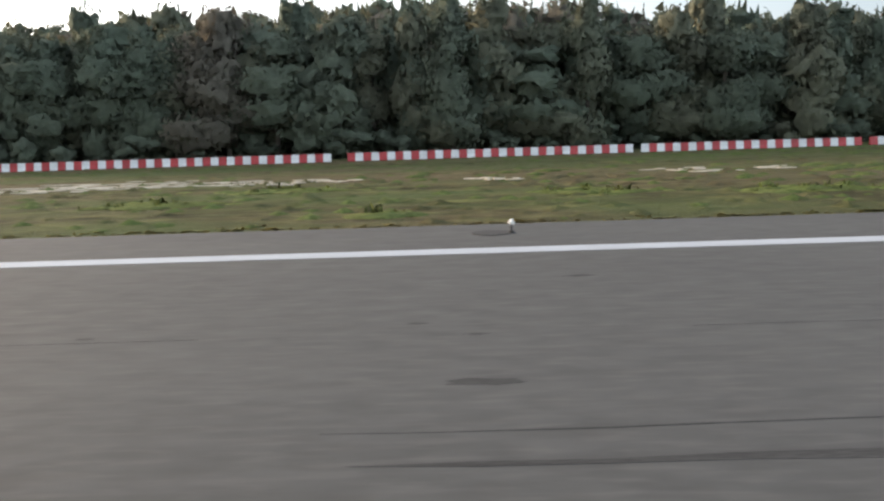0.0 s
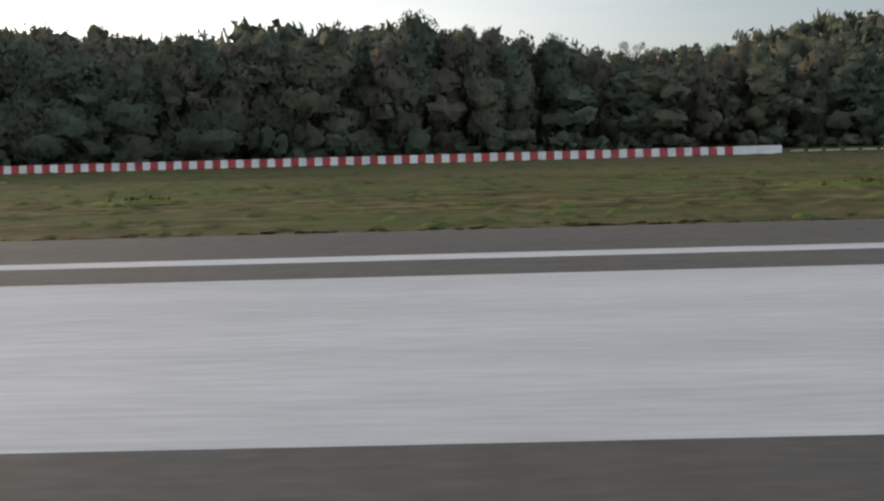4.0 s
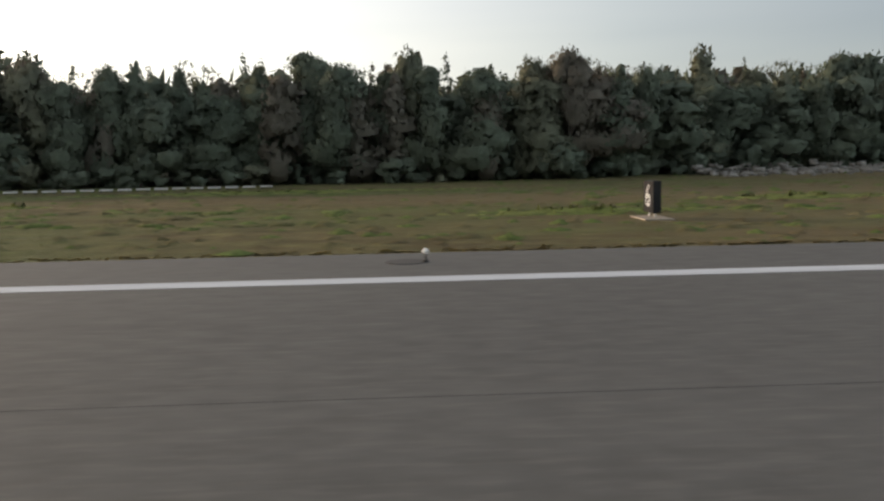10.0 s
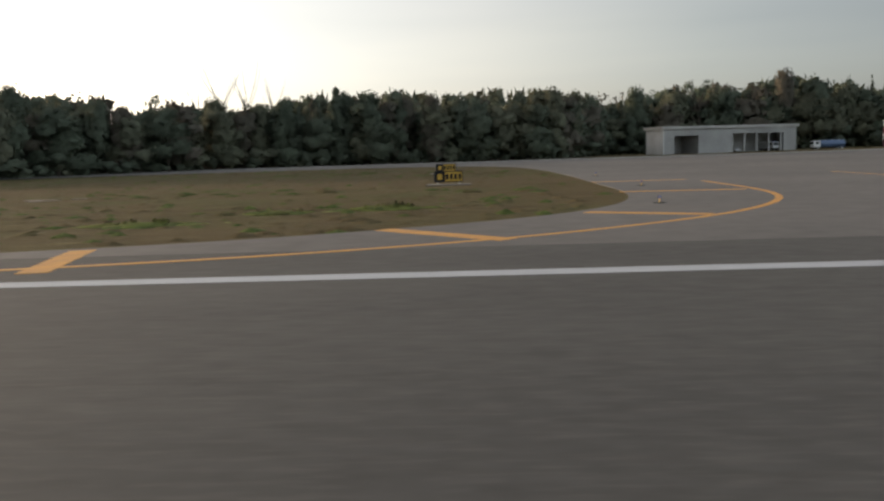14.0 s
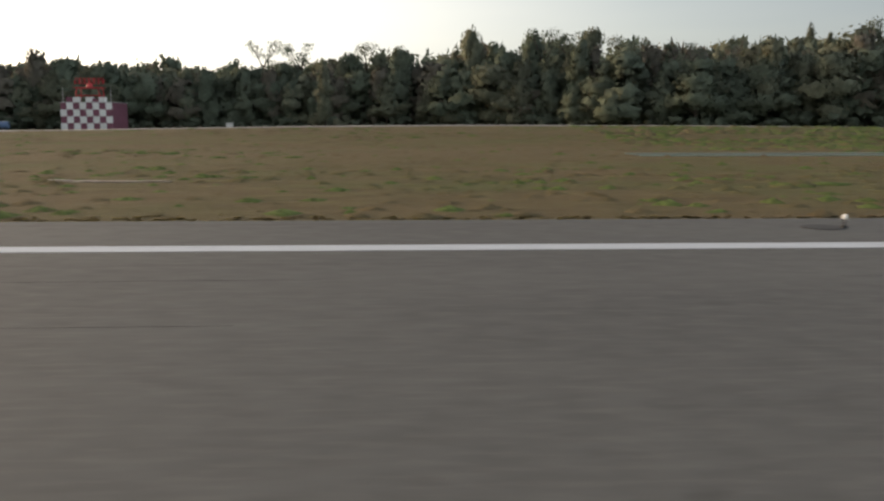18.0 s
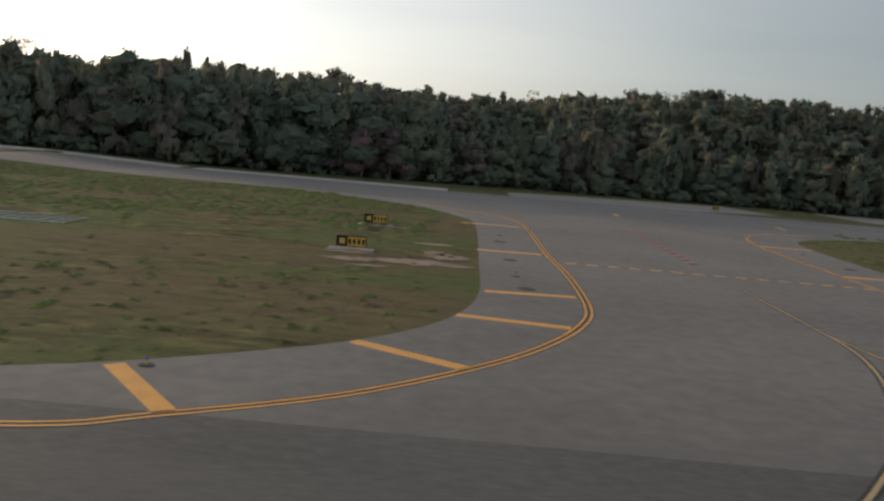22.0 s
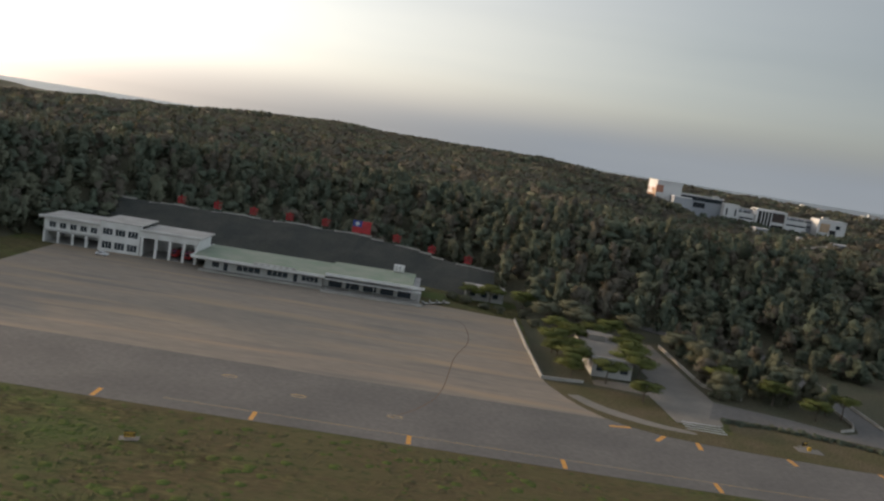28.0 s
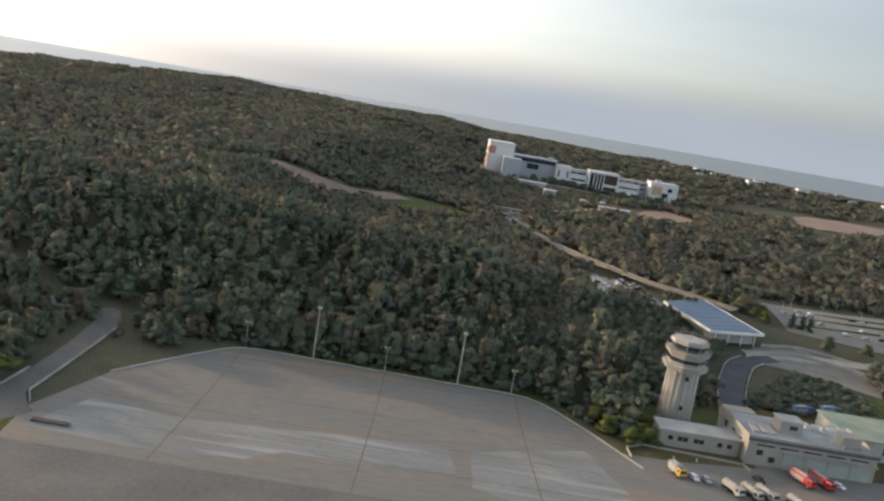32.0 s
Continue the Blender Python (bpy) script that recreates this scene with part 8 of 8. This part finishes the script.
def fleck(x, y, L, w, bm):
    n = 9
    pts = [(x + L * math.cos(6.283 * k / n) * r9.uniform(0.5, 1.2), y + w * math.sin(6.283 * k / n) * r9.uniform(0.4, 1.2)) for k in range(n)]
    z = float(ground_z(x, y))
    prism(pts, z - 0.2, z + r9.uniform(0.015, 0.03), bm)


# patches of bare sand, broken up by grass: middle, half length, half depth
for x, y, L, w in ((-28.7, 55.2, 4.3, 3.6), (-28.2, 60.5, 7, 5), (-20.4, 58, 6.6, 5), (-13.2, 56, 2.4, 3.4), (-9.2, 57, 1.6, 2.4), (1.2, 53.5, 1.6, 1.6), (15, 58.8, 2.4, 4), (20, 57.5, 1.8, 1.6), (44.2, 46, 3, 2), (49, 66.5, 4, 2.4), (61.4, 53.4, 3.4, 3.2), (65.5, 47.6, 1.6, 2.6), (76.6, 50.5, 2.4, 3.2), (72.5, 65, 3, 2), (86.8, 80, 4, 3)):
    bm = bmesh.new()
    for k in range(int(6 + 2.2 * L)):
        q = r9.normal(0, 0.5, 2)
        fleck(x + L * q[0], y + w * q[1], r9.uniform(0.15, 0.5) * L ** 0.7, r9.uniform(0.15, 0.5), bm)
    tagged(finish(bm, "sand_patch", SAND), "broken patch of bare pale sand in the grass", "sand", kind="structure")
for x, y, L, w in ((300, 60, 4, 1.6), (312, 66, 3, 1.6), (745, 60, 3, 1.4), (790, 50, 4, 1), (812, 46, 3, 0.8), (540, 62, 3, 1.6), (560, 70, 3, 1.6)):
    bm = bmesh.new()
    for k in range(7):
        q = r9.normal(0, 0.5, 2)
        fleck(x + L * q[0], y + w * q[1], r9.uniform(0.3, 0.8) * L ** 0.6, r9.uniform(0.15, 0.5), bm)
    tagged(finish(bm, "bare_patch", BARE_EARTH), "worn patch of bare earth in the grass", "earth", kind="structure")


# ---- grass ----
def blade_tuft(seed, n):
    r = np.random.default_rng(seed)
    a = r.uniform(0, 6.28, n)
    lean = r.uniform(0.1, 0.6, n)
    c = r.normal(0, 0.25, (n, 2))
    wx, wy = np.cos(a + 1.57) * 0.13, np.sin(a + 1.57) * 0.13
    hh = r.uniform(0.6, 1.1, n)
    tip = np.stack([c[:, 0] + np.cos(a) * lean, c[:, 1] + np.sin(a) * lean, hh], 1)
    v = np.stack([np.stack([c[:, 0] - wx, c[:, 1] - wy, 0 * a - 0.1], 1), np.stack([c[:, 0] + wx, c[:, 1] + wy, 0 * a - 0.1], 1),
                  tip + np.stack([wx * 0.5, wy * 0.5, 0 * a], 1), tip - np.stack([wx * 0.5, wy * 0.5, 0 * a], 1)], 1).reshape(-1, 3)
    return v, np.arange(4 * n).reshape(-1, 4)


TUFTS = [blade_tuft(s, 7) for s in range(6)]


def paved(x, y):
    """True on the taxiway mouths."""
    if y < 152 and 1040 < x < 1140:
        l = np.interp(y, [27.9, 32, 36.5, 42, 49, 58, 112, 124, 136, 146], [1030, 1053, 1060, 1066, 1070, 1071.8, 1071.8, 1069, 1062, 1048])
        r = np.interp(y, [27.9, 29.5, 38, 50, 60, 118, 131, 140], [1150, 1138, 1126, 1119, 1117.6, 1118.5, 1123, 1134])
        return l - 0.3 < x < r + 0.3
    if y < 152 and 565 < x < 700:
        l = np.interp(y, [27.9, 30, 34.5, 41.5, 52, 112, 135, 148], [560, 580, 592, 601, 605.5, 606, 600, 585])
        r = np.interp(y, [27.9, 30, 42, 58, 100, 122, 138, 148], [695, 676, 660, 652, 652, 655, 668, 690])
        return l - 0.3 < x < r + 0.3
    return False



def grassy(x, y):
    return not (paved(x, y) or 76.5 < y < 82.5 and 848 < x < 1033 or 89 < y < 98.5 and x > 1150)


spots = []
for i in range(9000):              # ragged fringe at the edge of the asphalt
    x = rng.uniform(-60, 1500)
    y = 27.95 + abs(rng.normal(0, 0.6))
    if not grassy(x, y):
        continue
    s = rng.uniform(0.2, 0.42)
    spots.append((x, y, float(ground_z(x, y)) - 0.04, s * 1.3, s * rng.uniform(0.05, 0.12), int(rng.integers(0, 60))))
joined("grass", [(v, tris(f)) for v, f in TUFTS], spots, [TUFT], "ragged mown olive grass along the runway edge", "grass", 1.0)
MOUNDS = []                         # low cushions of weeds
for s in range(6):
    r = np.random.default_rng(50 + s)
    bv, bf = BALLS[1]
    v = bv * r.uniform(0.8, 1.2, (len(bv), 1)) * (1, 1, 0.55)
    MOUNDS.append((v, bf))
spots = []
for i in range(12000):
    x = rng.uniform(-60, 1500)
    y = rng.uniform(30, 116) if x < 400 else rng.uniform(31, 150)
    patch = math.sin(x / 31 + 0.7) + math.sin(x / 13 + y / 9) + math.sin(y / 7 + x / 57)
    least = 0.0 if x > 1150 or 150 < x < 310 and y > 70 else 0.5 if x > 870 else 1.6 if x > 540 else 0.9
    if patch < least or not grassy(x, y):
        continue
    w = rng.uniform(0.35, 1.1) * (1.0 if x < 1150 else 1.25)
    spots.append((x, y, float(ground_z(x, y)) - 0.06, w, rng.uniform(0.15, 0.42) * min(1, w + 0.2), int(rng.integers(0, 60))))
joined("weeds", MOUNDS, spots, [WEED, WEED, GRASS], "low cushions of green weeds in the grass", "weeds", 0.65)
spots = []
small = [(BALLS[0][0] * np.random.default_rng(80 + s).uniform(0.75, 1.25, (6, 1)), BALLS[0][1]) for s in range(6)]
for i in range(26000):              # tussocks all over the sward
    x = rng.uniform(-60, 1500)
    y = 29.0 + (rng.uniform(0, 30) if rng.random() < 0.4 else rng.uniform(0, 122))
    if not grassy(x, y) or y > float(wood_edge(x)) - 2 or (x > 400 and y > 150.5):
        continue
    w = rng.uniform(0.15, 0.6)
    spots.append((x, y, float(ground_z(x, y)) - 0.04, w * 1.2, w * rng.uniform(0.2, 0.42), int(rng.integers(0, 60))))
joined("tussocks", small, spots, [GRASS, GRASS, WEED], "small tussocks of olive and brown grass", "grass", 0.65)
# patches of tall green grass: middle, half length, half depth
PATCHES = [(5, 40.4, 2.6, 1.6), (-15.4, 39.7, 2.8, 1.4), (-10.5, 47.2, 3.8, 1.4), (14, 38, 3.2, 1.3), (-4.2, 32, 1.4, 0.6), (19.3, 32.4, 2.8, 1.0), (40.3, 46.5, 4.2, 2.0), (64, 40, 4, 1.6), (85, 47, 4, 2), (118, 44, 4, 1.6),
           (152.8, 43.6, 3.6, 1.8), (174, 49, 5, 2.2), (198, 90, 8, 4), (196.7, 38.9, 3.4, 1.3), (208, 31.5, 3.0, 1.5), (213, 44, 6, 2.6), (222, 58, 9, 5), (234, 66, 12, 6), (238, 50, 7, 3), (246, 76, 10, 6), (193, 42, 4, 2), (220.3, 37.2, 2.4, 0.8), (218, 106, 24, 6), (256.5, 62, 11, 4), (278, 100, 11, 5), (334, 42, 5.2, 1.8)]
PATCHES += [(349.5, 43.5, 4, 1.6), (361, 66, 2.4, 1.4), (376, 100, 22, 6), (400, 46, 6, 2), (418, 58, 7, 2.4), (449, 58, 5.2, 2.2), (480.7, 47, 1.4, 0.7), (500.3, 46, 1.6, 0.8), (495, 121, 11, 4), (546.3, 57, 0.8, 0.6), (533.5, 40, 1.2, 0.5), (548.3, 44.7, 1.5, 0.6),
            (580.2, 41, 3, 1.2), (585.3, 46.8, 1.7, 0.8), (591.5, 48, 2.4, 1.2), (765.7, 45, 2.6, 1.1), (774.8, 41.2, 1.0, 0.6), (781.4, 34, 2.0, 0.9), (877.5, 39.5, 2.4, 1.1), (880, 45, 8, 2.4), (892.7, 44, 9, 3), (902, 43, 6, 2.4), (910, 41, 4, 1.6)]
PATCHES += [(948.5, 52, 4.6, 1.6), (957, 45.6, 2, 0.9), (1006.4, 42, 3.2, 1.2), (998.4, 44.2, 1.2, 0.8), (1015.7, 42.8, 3.2, 1.1), (1024.4, 37, 5.4, 1.4), (1005, 35.4, 1.0, 0.5), (985, 46, 6, 1.4)]
spots, shoots = [], []
for cx, cy, rx, ry in PATCHES:
    for i in range(int(min(14 * rx * ry + 16, 560))):
        q = rng.normal(0, 0.5, 2)
        x, y = cx + rx * q[0], cy + ry * q[1]
        if grassy(x, y) and y > 28.8:
            w = rng.uniform(0.35, 0.8) * max(0.4, 1.1 - 0.5 * abs(q[0]) - 0.3 * abs(q[1]))
            spots.append((x, y, float(ground_z(x, y)) - 0.06, w * 1.7, w * rng.uniform(0.3, 0.6), int(rng.integers(0, 60))))
            if i % 6 == 0:
                shoots.append((x, y, float(ground_z(x, y)) - 0.05, w * 0.9, w * rng.uniform(0.4, 0.7), int(rng.integers(0, 60))))
joined("tall_grass", MOUNDS, spots, [TALL_GRASS, TALL_GRASS, WEED], "soft cushions of tall green grass", "grass", 0.8)
joined("grass_shoots", [(v, tris(f)) for v, f in TUFTS], shoots, [TALL_GRASS, TALL_GRASS, WEED], "loose shoots in the tall green grass", "grass", 1.0)
spots = []
for i in range(7000):               # the lush bank below the parallel taxiway
    x, y = rng.uniform(855, 1066), rng.uniform(93, 149)
    if not grassy(x, y) or math.sin(x / 7 + y / 5) + math.sin(x / 17 - y / 3) < -0.9:
        continue
    w = rng.uniform(0.3, 0.9)
    spots.append((x, y, float(ground_z(x, y)) - 0.06, w * 1.7, w * rng.uniform(0.2, 0.42), int(rng.integers(0, 60))))
joined("bank_grass", small, spots, [WEED, WEED, GRASS], "lush tussocks on the bank below the taxiway", "grass", 0.5)
spots = []
for i in range(24000):              # the rough sward between runway and taxiway, east of the link
    x, y = rng.uniform(1112, 1500), 29 + 122 * rng.random() ** 1.3
    if not grassy(x, y) or math.sin(x / 9 + y / 23) + math.sin(y / 4.1 - x / 17) + math.sin(x / 3.3 + 2 * math.sin(y / 5)) < -0.6:
        continue
    w = rng.uniform(0.15, 0.62)
    spots.append((x, y, float(ground_z(x, y)) - 0.05, w * 1.3, w * rng.uniform(0.3, 0.6), int(rng.integers(0, 60))))
joined("rough_sward", small, spots, [GRASS, WEED, GRASS, DULL_GRASS], "rough clumps of olive grass across the infield", "grass", 0.6)

for cx, cy, rx, ry in ((1066.5, 71, 5.4, 2.2), (1061, 70, 3, 1.4), (1069, 76, 2.6, 2.4), (1060.5, 74.2, 3.5, 0.9), (1067.5, 85, 2.6, 1.1), (1062, 98.6, 3.2, 0.8), (1063, 67, 2.2, 0.6), (1068, 78, 1.6, 2.0)):
    pts = [(cx + rx * math.cos(k * 0.2618) * (0.75 + 0.25 * math.sin(2.7 * k + cy)), cy + ry * math.sin(k * 0.2618) * (0.75 + 0.25 * math.sin(1.9 * k + cx))) for k in range(24)]
    lay("bare_patch", pts, RED_EARTH, "bare pale earth worn into the grass", lift=0.02, category="earth")

# ---- lay the whole place out at U ----
for ob in list(scene.objects):
    if ob.parent is None and ob.type not in ("CAMERA", "LIGHT"):
        ob.matrix_basis = Matrix.Diagonal((U, U, U, 1)) @ ob.matrix_basis
